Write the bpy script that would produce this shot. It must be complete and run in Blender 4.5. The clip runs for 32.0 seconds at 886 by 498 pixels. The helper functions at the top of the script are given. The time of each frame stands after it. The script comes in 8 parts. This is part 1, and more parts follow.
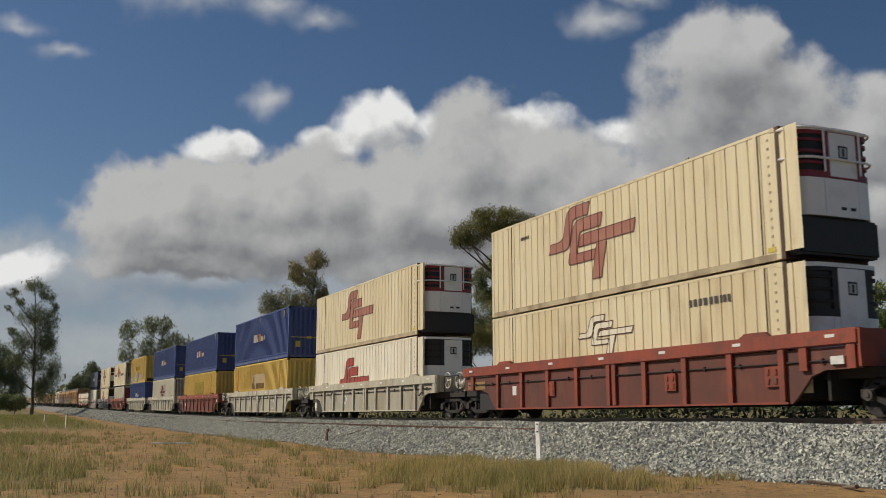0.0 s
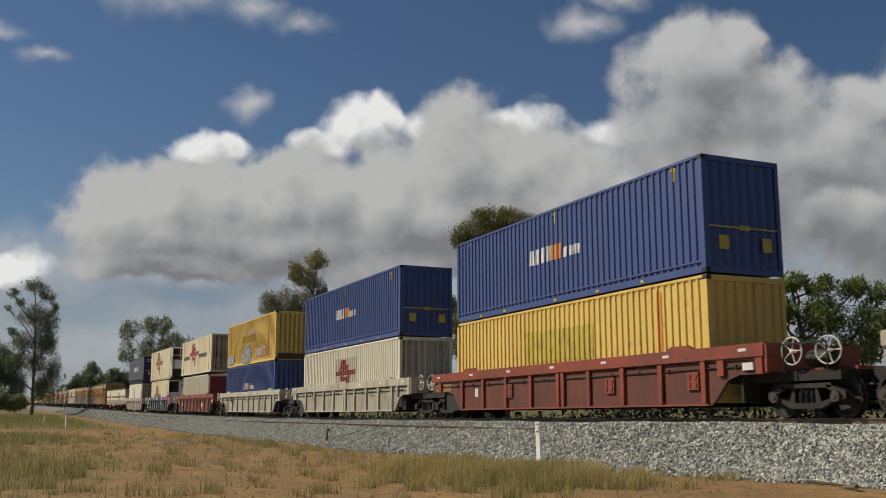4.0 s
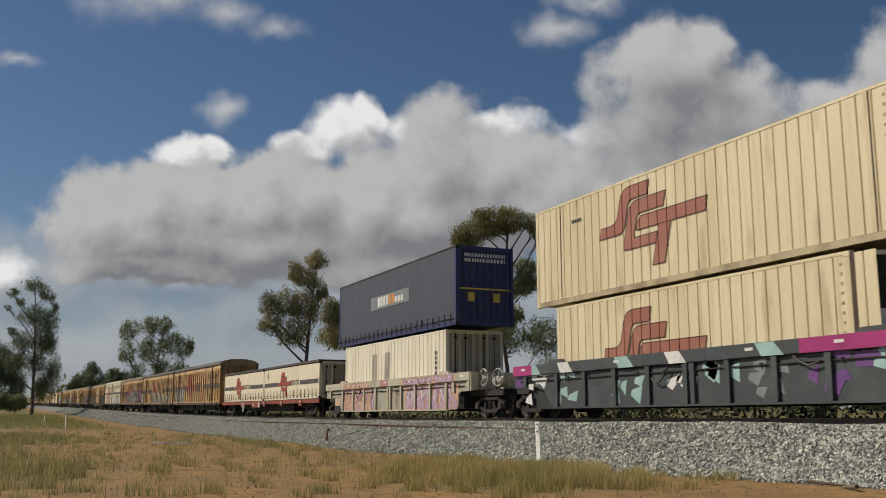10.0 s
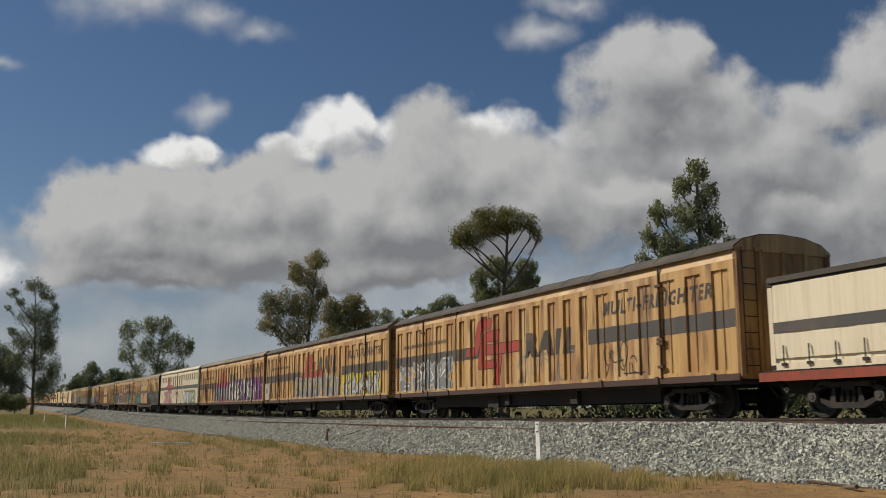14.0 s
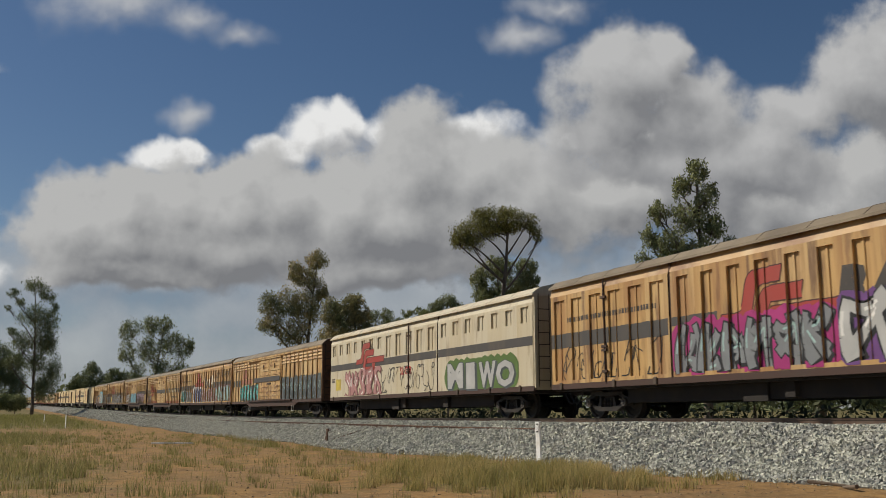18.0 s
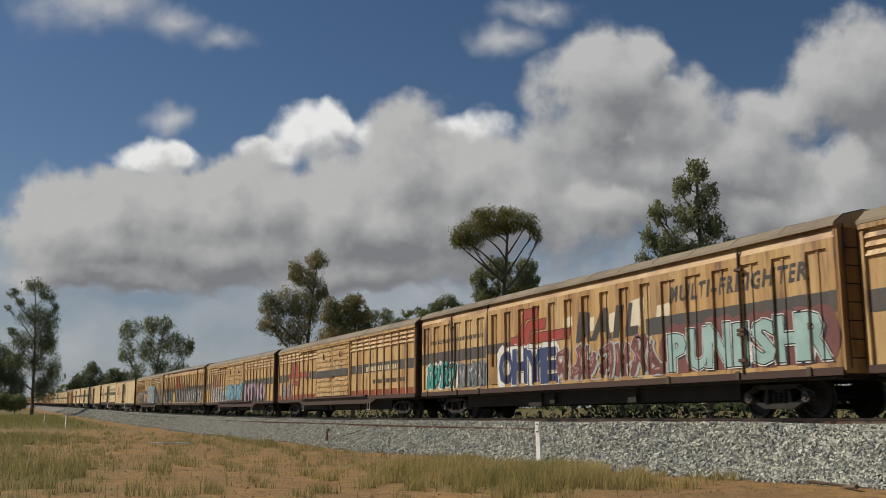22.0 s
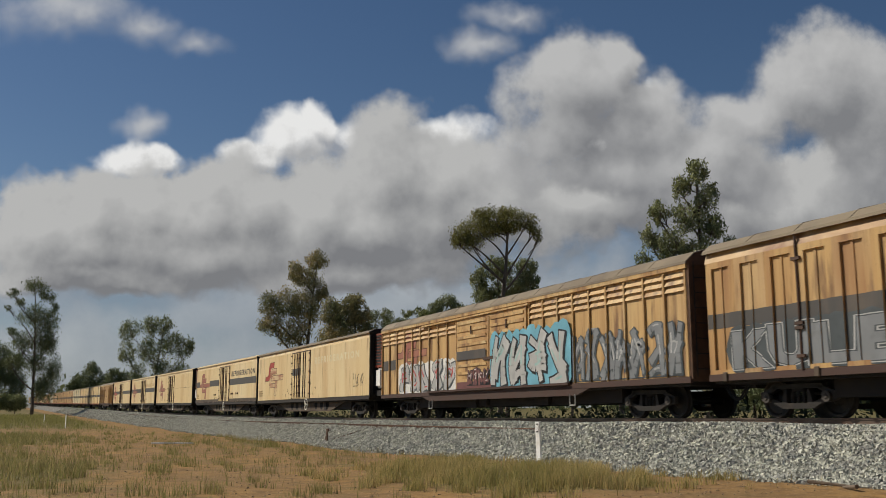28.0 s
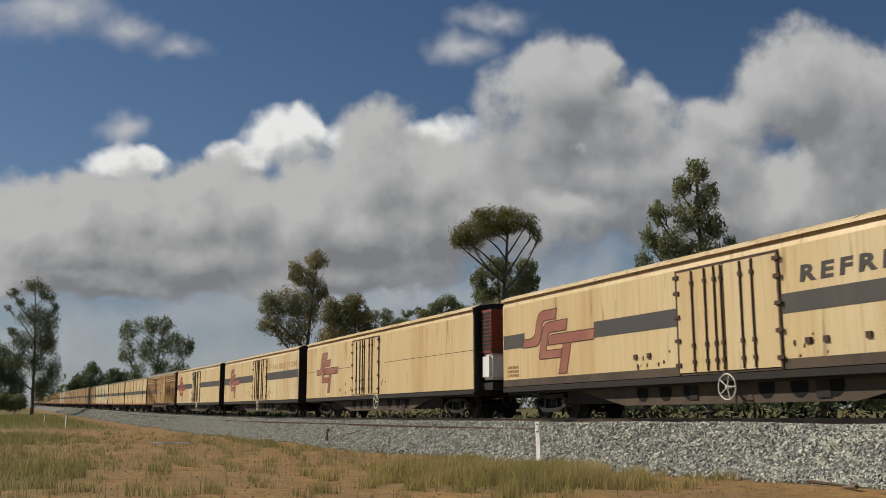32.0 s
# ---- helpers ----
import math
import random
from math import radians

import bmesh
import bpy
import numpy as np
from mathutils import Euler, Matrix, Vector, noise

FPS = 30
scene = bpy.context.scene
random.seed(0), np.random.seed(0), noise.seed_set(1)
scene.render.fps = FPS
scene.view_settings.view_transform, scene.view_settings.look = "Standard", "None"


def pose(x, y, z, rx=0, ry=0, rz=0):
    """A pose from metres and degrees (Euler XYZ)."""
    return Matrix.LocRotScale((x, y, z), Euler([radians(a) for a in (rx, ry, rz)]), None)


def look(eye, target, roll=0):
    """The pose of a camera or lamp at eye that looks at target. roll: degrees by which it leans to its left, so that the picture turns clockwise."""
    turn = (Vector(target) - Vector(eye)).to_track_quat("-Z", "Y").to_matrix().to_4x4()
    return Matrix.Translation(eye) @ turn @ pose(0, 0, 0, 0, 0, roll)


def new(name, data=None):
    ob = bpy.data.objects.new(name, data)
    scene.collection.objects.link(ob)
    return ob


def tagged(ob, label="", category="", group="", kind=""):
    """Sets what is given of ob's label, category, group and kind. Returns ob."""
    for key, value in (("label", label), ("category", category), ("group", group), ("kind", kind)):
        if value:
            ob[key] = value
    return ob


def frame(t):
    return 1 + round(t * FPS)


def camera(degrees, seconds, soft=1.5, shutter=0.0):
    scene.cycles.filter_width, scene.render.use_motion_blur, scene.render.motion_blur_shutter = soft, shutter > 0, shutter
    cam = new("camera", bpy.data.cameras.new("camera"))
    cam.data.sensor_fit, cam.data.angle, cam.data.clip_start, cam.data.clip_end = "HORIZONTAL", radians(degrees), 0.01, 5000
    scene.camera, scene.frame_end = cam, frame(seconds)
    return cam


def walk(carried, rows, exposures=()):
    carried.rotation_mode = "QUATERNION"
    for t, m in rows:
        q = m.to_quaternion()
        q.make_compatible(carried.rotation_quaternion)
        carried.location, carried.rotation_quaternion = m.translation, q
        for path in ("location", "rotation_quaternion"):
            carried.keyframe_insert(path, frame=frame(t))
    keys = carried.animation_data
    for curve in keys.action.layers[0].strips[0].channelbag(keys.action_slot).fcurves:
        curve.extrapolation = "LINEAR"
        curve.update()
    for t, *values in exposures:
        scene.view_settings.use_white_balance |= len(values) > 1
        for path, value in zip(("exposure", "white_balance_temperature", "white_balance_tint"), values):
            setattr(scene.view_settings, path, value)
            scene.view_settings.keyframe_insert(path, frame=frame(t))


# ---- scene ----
# The place: a straight railway on a ballast bank. x runs along the track, the train
# moves towards +x, y points from the camera to the track, z is up.
EYE = Vector((0.0, 0.0, 1.25))
YAW, PITCH, ROLL = 24.336, 9.995, -0.172
cam = camera(48.86, 32.0, soft=0.6, shutter=0.1)


def sight(yaw, pitch):
    """The way that lies yaw degrees from -x towards +y and pitch degrees above the level."""
    a, b = radians(yaw), radians(pitch)
    return Vector((-math.cos(a) * math.cos(b), math.sin(a) * math.cos(b), math.sin(b)))


CAM_POSE = look(EYE, EYE + sight(YAW, PITCH), ROLL)
walk(cam, [(0, CAM_POSE), (32, CAM_POSE)])

# ---- world, sun, exposure ----
SUN_WAY = Vector((-0.68, -0.73, 0.0)).normalized()
SUN_UP = 41.0
scene.view_settings.exposure = -0.06
world = bpy.data.worlds.new("sky")
world.use_nodes = True
scene.world = world
wn, wl = world.node_tree.nodes, world.node_tree.links
sky = wn.new("ShaderNodeTexSky")
sky.sky_type, sky.sun_disc = "NISHITA", False
sky.sun_elevation = radians(SUN_UP)
sky.sun_rotation = math.atan2(SUN_WAY.x, SUN_WAY.y)
sky.altitude, sky.air_density, sky.dust_density, sky.ozone_density = 200, 1.0, 0.4, 2.0
tone = wn.new("ShaderNodeHueSaturation")
tone.inputs["Saturation"].default_value, tone.inputs["Value"].default_value = 1.16, 0.86
tone.inputs["Hue"].default_value = 0.503
wl.new(sky.outputs[0], tone.inputs["Color"])
wl.new(tone.outputs[0], wn["Background"].inputs[0])
wn["Background"].inputs[1].default_value = 0.061
sun = new("sun", bpy.data.lights.new("sun", "SUN"))
sun.data.energy, sun.data.angle, sun.data.color = 4.5, radians(0.5), (1.0, 0.915, 0.77)
up = math.tan(radians(SUN_UP))
sun.matrix_world = look(Vector((SUN_WAY.x, SUN_WAY.y, up)) * 50, (0, 0, 0))

# ---- profile of the line ----
RAIL0 = 1.15
TRACK_Y = 17.03


def rise(x):
    """The climb of the land and the line towards -x."""
    u = -(max(x, -760) + 60)
    return 0.018 * (math.sqrt(u * u + 1600) + u) / 2


def rail_z(x):
    return RAIL0 + rise(x)


def run(t):
    """How far the train has gone at t seconds."""
    return 15.01 * t - 0.01752 * t * t + 0.0000467 * t ** 3 + 0.15


ROWS = [2.0 * i for i in range(17)]


def ride(ob, u):
    """Key a thing whose base stands at the train's mark u over the rails."""
    rows = []
    for t in ROWS:
        x = u + run(t)
        a, b = rail_z(x - 8), rail_z(x + 8)
        rows.append((t, pose(x, TRACK_Y, (a + b) / 2, 0, math.degrees(math.atan2(a - b, 16)), 0)))
    walk(ob, rows)

# ---- materials ----
def material(name, base, rough=0.6, metal=0.0, spots=(), bump=0.0, bump_scale=40.0, stretch=(1, 1, 1), per_object=0.0, streak=None, specks=None):
    """A surface of one base colour, with spots (colour, scale, low, high, amount) of noise over it."""
    m = bpy.data.materials.new(name)
    m.use_nodes = True
    n, l = m.node_tree.nodes, m.node_tree.links
    p = n["Principled BSDF"]
    p.inputs["Roughness"].default_value, p.inputs["Metallic"].default_value = rough, metal
    co = n.new("ShaderNodeTexCoord")
    mp = n.new("ShaderNodeMapping")
    mp.inputs["Scale"].default_value = stretch
    l.new(co.outputs["Object"], mp.inputs[0])
    info = n.new("ShaderNodeObjectInfo")
    shift = n.new("ShaderNodeVectorMath")
    shift.operation = "MULTIPLY_ADD"
    shift.inputs[1].default_value = (1, 1, 1)
    l.new(mp.outputs[0], shift.inputs[0])
    scale = n.new("ShaderNodeMath")
    scale.operation = "MULTIPLY"
    scale.inputs[1].default_value = 37.0
    l.new(info.outputs["Random"], scale.inputs[0])
    l.new(scale.outputs[0], shift.inputs[2])
    last = None
    rgb = n.new("ShaderNodeRGB")
    rgb.outputs[0].default_value = (*base, 1)
    last = rgb.outputs[0]
    for colour, size, low, high, amount in spots:
        t = n.new("ShaderNodeTexNoise")
        t.inputs["Scale"].default_value, t.inputs["Detail"].default_value = size, 6
        l.new(shift.outputs[0], t.inputs["Vector"])
        r = n.new("ShaderNodeMapRange")
        r.inputs["From Min"].default_value, r.inputs["From Max"].default_value = low, high
        r.inputs["To Max"].default_value = amount
        l.new(t.outputs[0], r.inputs[0])
        x = n.new("ShaderNodeMixRGB")
        x.inputs[2].default_value = (*colour, 1)
        l.new(r.outputs[0], x.inputs[0])
        l.new(last, x.inputs[1])
        last = x.outputs[0]
    for worn, size, low, high, squash in ((streak, 7.0, 0.50, 0.74, 0.035), (specks, 26.0, 0.64, 0.72, 1.0)):
        if not worn:
            continue
        mp2 = n.new("ShaderNodeMapping")
        mp2.inputs["Scale"].default_value = (1, 1, squash)
        l.new(co.outputs["Object"], mp2.inputs[0])
        add = n.new("ShaderNodeVectorMath")
        l.new(mp2.outputs[0], add.inputs[0]), l.new(scale.outputs[0], add.inputs[1])
        t = n.new("ShaderNodeTexNoise")
        t.inputs["Scale"].default_value, t.inputs["Detail"].default_value = size, 5
        t.inputs["Roughness"].default_value = 0.65
        l.new(add.outputs[0], t.inputs["Vector"])
        r = n.new("ShaderNodeMapRange")
        r.inputs["From Min"].default_value, r.inputs["From Max"].default_value = low, high
        r.inputs["To Max"].default_value = worn[1]
        l.new(t.outputs[0], r.inputs[0])
        x = n.new("ShaderNodeMixRGB")
        x.inputs[2].default_value = (*worn[0], 1)
        l.new(r.outputs[0], x.inputs[0])
        l.new(last, x.inputs[1])
        last = x.outputs[0]
    if per_object:
        h = n.new("ShaderNodeHueSaturation")
        r = n.new("ShaderNodeMapRange")
        r.inputs["To Min"].default_value, r.inputs["To Max"].default_value = 1 - per_object, 1 + per_object
        l.new(info.outputs["Random"], r.inputs[0])
        l.new(r.outputs[0], h.inputs["Value"])
        l.new(last, h.inputs["Color"])
        last = h.outputs[0]
    l.new(last, p.inputs["Base Color"])
    if bump:
        t = n.new("ShaderNodeTexNoise")
        t.inputs["Scale"].default_value, t.inputs["Detail"].default_value = bump_scale, 4
        l.new(co.outputs["Object"], t.inputs["Vector"])
        b = n.new("ShaderNodeBump")
        b.inputs["Strength"].default_value, b.inputs["Distance"].default_value = bump, 0.02
        l.new(t.outputs[0], b.inputs["Height"])
        l.new(b.outputs[0], p.inputs["Normal"])
    return m


RUST = (0.10, 0.045, 0.022)
GRIME = (0.07, 0.055, 0.04)
M_CREAM = material("cream_paint", (0.66, 0.52, 0.30), 0.5, 0, [((0.50, 0.36, 0.17), 0.5, 0.4, 0.75, 0.7), (GRIME, 2.5, 0.62, 0.85, 0.5)], stretch=(1, 1, 0.3), streak=((0.36, 0.25, 0.11), 0.5), specks=(RUST, 0.5))
M_WHITE = material("white_paint", (0.76, 0.71, 0.57), 0.5, 0, [((0.55, 0.45, 0.30), 0.7, 0.45, 0.8, 0.5), (GRIME, 3, 0.65, 0.9, 0.4)], stretch=(1, 1, 0.3), streak=((0.42, 0.35, 0.24), 0.5), specks=(RUST, 0.5))
M_BLUE = material("blue_paint", (0.042, 0.072, 0.22), 0.45, 0, [((0.065, 0.09, 0.235), 0.8, 0.4, 0.8, 0.6), (GRIME, 3, 0.68, 0.9, 0.5)], streak=((0.085, 0.10, 0.20), 0.5), specks=(GRIME, 0.4))
M_YELLOW = material("yellow_paint", (0.72, 0.51, 0.12), 0.5, 0, [((0.60, 0.40, 0.09), 0.8, 0.4, 0.8, 0.6), (RUST, 2.4, 0.60, 0.76, 0.35)], streak=((0.46, 0.28, 0.07), 0.55), specks=(RUST, 0.6))
M_RED = material("red_oxide_paint", (0.27, 0.047, 0.019), 0.6, 0, [((0.155, 0.036, 0.020), 1.0, 0.42, 0.66, 0.8), (GRIME, 4, 0.55, 0.72, 0.6)], streak=((0.11, 0.03, 0.018), 0.55), specks=(GRIME, 0.5))
M_GREYW = material("grey_wagon_paint", (0.48, 0.45, 0.35), 0.6, 0, [((0.36, 0.31, 0.215), 0.8, 0.46, 0.68, 0.8), ((0.13, 0.085, 0.05), 2.6, 0.54, 0.70, 0.65), ((0.46, 0.43, 0.36), 1.1, 0.56, 0.70, 0.5)], 0.15, 12, (1, 1, 0.3), streak=((0.22, 0.17, 0.10), 0.6), specks=(RUST, 0.5))
M_BOX = material("weathered_buff_paint", (0.50, 0.31, 0.12), 0.6, 0, [((0.33, 0.17, 0.06), 0.6, 0.4, 0.7, 0.8), (RUST, 1.7, 0.58, 0.8, 0.7)], stretch=(1, 1, 0.25))
# near-black with browner mottling, for underframes, bogies and well floors
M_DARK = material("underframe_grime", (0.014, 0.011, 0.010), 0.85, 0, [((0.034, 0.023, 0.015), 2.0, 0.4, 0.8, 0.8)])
M_GROUND = material("dry_ground", (0.30, 0.18, 0.085), 0.95)
# bed colour is kept dark to paint in the shade between the stones
M_BALLAST = material("ballast", (0.13, 0.125, 0.115), 0.95, 0, [((0.11, 0.11, 0.10), 10, 0.47, 0.60, 0.8), ((0.42, 0.415, 0.38), 16, 0.55, 0.7, 0.6)], 1.0, 14)
M_RAIL = material("rail_steel", (0.11, 0.07, 0.05), 0.6, 0.2)
M_LEAF = material("leaf", (0.06, 0.075, 0.03), 0.7)


# ---- mesh tools ----
def box(bm, x0, x1, y0, y1, z0, z1):
    v = [bm.verts.new((x, y, z)) for x in (x0, x1) for y in (y0, y1) for z in (z0, z1)]
    for f in ((0, 1, 3, 2), (4, 6, 7, 5), (0, 4, 5, 1), (2, 3, 7, 6), (0, 2, 6, 4), (1, 5, 7, 3)):
        bm.faces.new([v[i] for i in f])


def mesh_of(name, bm, mat, smooth=False):
    me = bpy.data.meshes.new(name)
    bmesh.ops.recalc_face_normals(bm, faces=bm.faces)
    bm.to_mesh(me)
    bm.free()
    me.materials.append(mat)
    if smooth:
        me.polygons.foreach_set("use_smooth", [True] * len(me.polygons))
    return me


def part(name, bm, mat, parent=None, label="", at=None, smooth=False):
    ob = new(name, mesh_of(name, bm, mat, smooth) if isinstance(bm, bmesh.types.BMesh) else bm)
    ob.parent = parent
    if at is not None:
        ob.matrix_basis = at
    return tagged(ob, label)


def boxes(*spans):
    bm = bmesh.new()
    for s in spans:
        box(bm, *s)
    return bm

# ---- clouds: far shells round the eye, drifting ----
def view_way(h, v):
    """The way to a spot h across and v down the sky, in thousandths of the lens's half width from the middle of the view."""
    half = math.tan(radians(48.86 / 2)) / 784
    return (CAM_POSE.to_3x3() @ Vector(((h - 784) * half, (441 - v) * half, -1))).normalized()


def cloud_field(name, puffs, seed):
    """A node group: how thick the cloud is at a spot of its shell."""
    g = bpy.data.node_groups.new(name, "ShaderNodeTree")
    g.interface.new_socket("Spot", in_out="INPUT", socket_type="NodeSocketVector")
    g.interface.new_socket("Thick", in_out="OUTPUT", socket_type="NodeSocketFloat")
    n, l = g.nodes, g.links
    start, end = n.new("NodeGroupInput"), n.new("NodeGroupOutput")

    def wobble(vector, scale, amount):
        t = n.new("ShaderNodeTexNoise")
        t.noise_dimensions = "4D"
        t.inputs["Scale"].default_value, t.inputs["Detail"].default_value, t.inputs["W"].default_value = scale, 3, seed
        l.new(vector, t.inputs["Vector"])
        a = n.new("ShaderNodeVectorMath")
        a.operation = "MULTIPLY_ADD"
        a.inputs[1].default_value, a.inputs[2].default_value = (amount,) * 3, (-amount / 2,) * 3
        l.new(t.outputs["Color"], a.inputs[0])
        b = n.new("ShaderNodeVectorMath")
        l.new(vector, b.inputs[0]), l.new(a.outputs[0], b.inputs[1])
        return b.outputs[0]

    spot = wobble(wobble(start.outputs[0], 6.0, 0.10), 20.0, 0.04)
    last = None
    for cx, cy, rx, ry in puffs:
        m = n.new("ShaderNodeMapping")
        m.inputs["Location"].default_value = (-cx / rx, -cy / ry, 0)
        m.inputs["Scale"].default_value = (1000 / rx, 1000 / ry, 0)
        l.new(spot, m.inputs[0])
        d = n.new("ShaderNodeVectorMath")
        d.operation = "LENGTH"
        l.new(m.outputs[0], d.inputs[0])
        s = n.new("ShaderNodeMath")
        s.operation = "SUBTRACT"
        s.inputs[0].default_value = 1.0
        l.new(d.outputs["Value"], s.inputs[1])
        if last is None:
            last = s.outputs[0]
        else:
            x = n.new("ShaderNodeMath")
            x.operation = "SMOOTH_MAX"
            x.inputs[2].default_value = 0.25
            l.new(last, x.inputs[0]), l.new(s.outputs[0], x.inputs[1])
            last = x.outputs[0]
    t = n.new("ShaderNodeTexNoise")
    t.noise_dimensions = "4D"
    t.inputs["Scale"].default_value, t.inputs["Detail"].default_value, t.inputs["W"].default_value = 6.5, 10, seed + 5
    t.inputs["Roughness"].default_value = 0.54
    l.new(start.outputs[0], t.inputs["Vector"])
    a = n.new("ShaderNodeMath")
    a.operation = "MULTIPLY_ADD"
    a.inputs[1].default_value = 2.0
    l.new(t.outputs[0], a.inputs[0]), l.new(last, a.inputs[2])
    b = n.new("ShaderNodeMath")
    b.operation = "SUBTRACT"
    b.inputs[1].default_value = 1.0
    l.new(a.outputs[0], b.inputs[0]), l.new(b.outputs[0], end.inputs[0])
    return g


def cloud(name, label, far, puffs, seed, edge, dark, bright, relief, level, drift, thin=1.0, belly=0.0):
    """One cloud shell. edge: the thickness at which it starts and is dense; drift: how far it goes in the clip."""
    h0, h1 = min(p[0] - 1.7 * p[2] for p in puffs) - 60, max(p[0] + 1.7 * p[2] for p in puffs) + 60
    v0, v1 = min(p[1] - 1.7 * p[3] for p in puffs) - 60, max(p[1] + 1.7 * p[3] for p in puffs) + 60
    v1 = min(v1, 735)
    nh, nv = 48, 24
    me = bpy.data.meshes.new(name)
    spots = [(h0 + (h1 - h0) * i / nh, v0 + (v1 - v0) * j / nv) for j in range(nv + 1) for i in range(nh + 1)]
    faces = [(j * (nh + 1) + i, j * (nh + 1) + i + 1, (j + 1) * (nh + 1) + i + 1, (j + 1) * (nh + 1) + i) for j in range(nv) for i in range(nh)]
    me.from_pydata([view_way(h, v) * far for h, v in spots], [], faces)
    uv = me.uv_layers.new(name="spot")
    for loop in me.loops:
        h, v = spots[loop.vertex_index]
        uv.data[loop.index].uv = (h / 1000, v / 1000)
    m = bpy.data.materials.new(name)
    m.use_nodes = True
    n, l = m.node_tree.nodes, m.node_tree.links
    n.clear()
    field = cloud_field(name, puffs, seed)
    co = n.new("ShaderNodeUVMap")
    here, there = n.new("ShaderNodeGroup"), n.new("ShaderNodeGroup")
    here.node_tree = there.node_tree = field
    off = n.new("ShaderNodeVectorMath")
    off.inputs[1].default_value = (-0.022, -0.040, 0)
    l.new(co.outputs[0], off.inputs[0])
    l.new(co.outputs[0], here.inputs[0]), l.new(off.outputs[0], there.inputs[0])
    alpha = n.new("ShaderNodeMapRange")
    alpha.interpolation_type = "SMOOTHSTEP"
    alpha.inputs["From Min"].default_value, alpha.inputs["From Max"].default_value = edge
    alpha.inputs["To Max"].default_value = thin
    l.new(here.outputs[0], alpha.inputs[0])
    # light from the upper left is painted: brighter where cloud thins that way
    d = n.new("ShaderNodeMath")
    d.operation = "SUBTRACT"
    l.new(here.outputs[0], d.inputs[0]), l.new(there.outputs[0], d.inputs[1])
    k = n.new("ShaderNodeMath")
    k.operation = "MULTIPLY_ADD"
    k.inputs[1].default_value, k.inputs[2].default_value = relief, level
    l.new(d.outputs[0], k.inputs[0])
    # the underside is greyer: cloud stands between it and the light
    over = n.new("ShaderNodeGroup")
    over.node_tree = field
    lift = n.new("ShaderNodeVectorMath")
    lift.inputs[1].default_value = (-0.03, -0.105, 0)
    l.new(co.outputs[0], lift.inputs[0]), l.new(lift.outputs[0], over.inputs[0])
    deep = n.new("ShaderNodeMapRange")
    deep.interpolation_type = "SMOOTHSTEP"
    deep.inputs["From Min"].default_value, deep.inputs["From Max"].default_value = -0.2, 1.0
    deep.inputs["To Max"].default_value = belly
    l.new(over.outputs[0], deep.inputs[0])
    shade = n.new("ShaderNodeMath")
    shade.operation, shade.use_clamp = "SUBTRACT", True
    l.new(k.outputs[0], shade.inputs[0]), l.new(deep.outputs[0], shade.inputs[1])
    mix = n.new("ShaderNodeMixRGB")
    mix.inputs[1].default_value, mix.inputs[2].default_value = (*dark, 1), (*bright, 1)
    l.new(shade.outputs[0], mix.inputs[0])
    # the shell glows in its painted light and shade; the sun does not light it
    glow, clear, both = n.new("ShaderNodeEmission"), n.new("ShaderNodeBsdfTransparent"), n.new("ShaderNodeMixShader")
    l.new(mix.outputs[0], glow.inputs[0])
    l.new(alpha.outputs[0], both.inputs[0]), l.new(clear.outputs[0], both.inputs[1]), l.new(glow.outputs[0], both.inputs[2])
    out = n.new("ShaderNodeOutputMaterial")
    l.new(both.outputs[0], out.inputs[0])
    me.materials.append(m)
    ob = tagged(new(name, me), label, "cloud", kind="structure")
    ob.visible_shadow = False
    return ob, drift


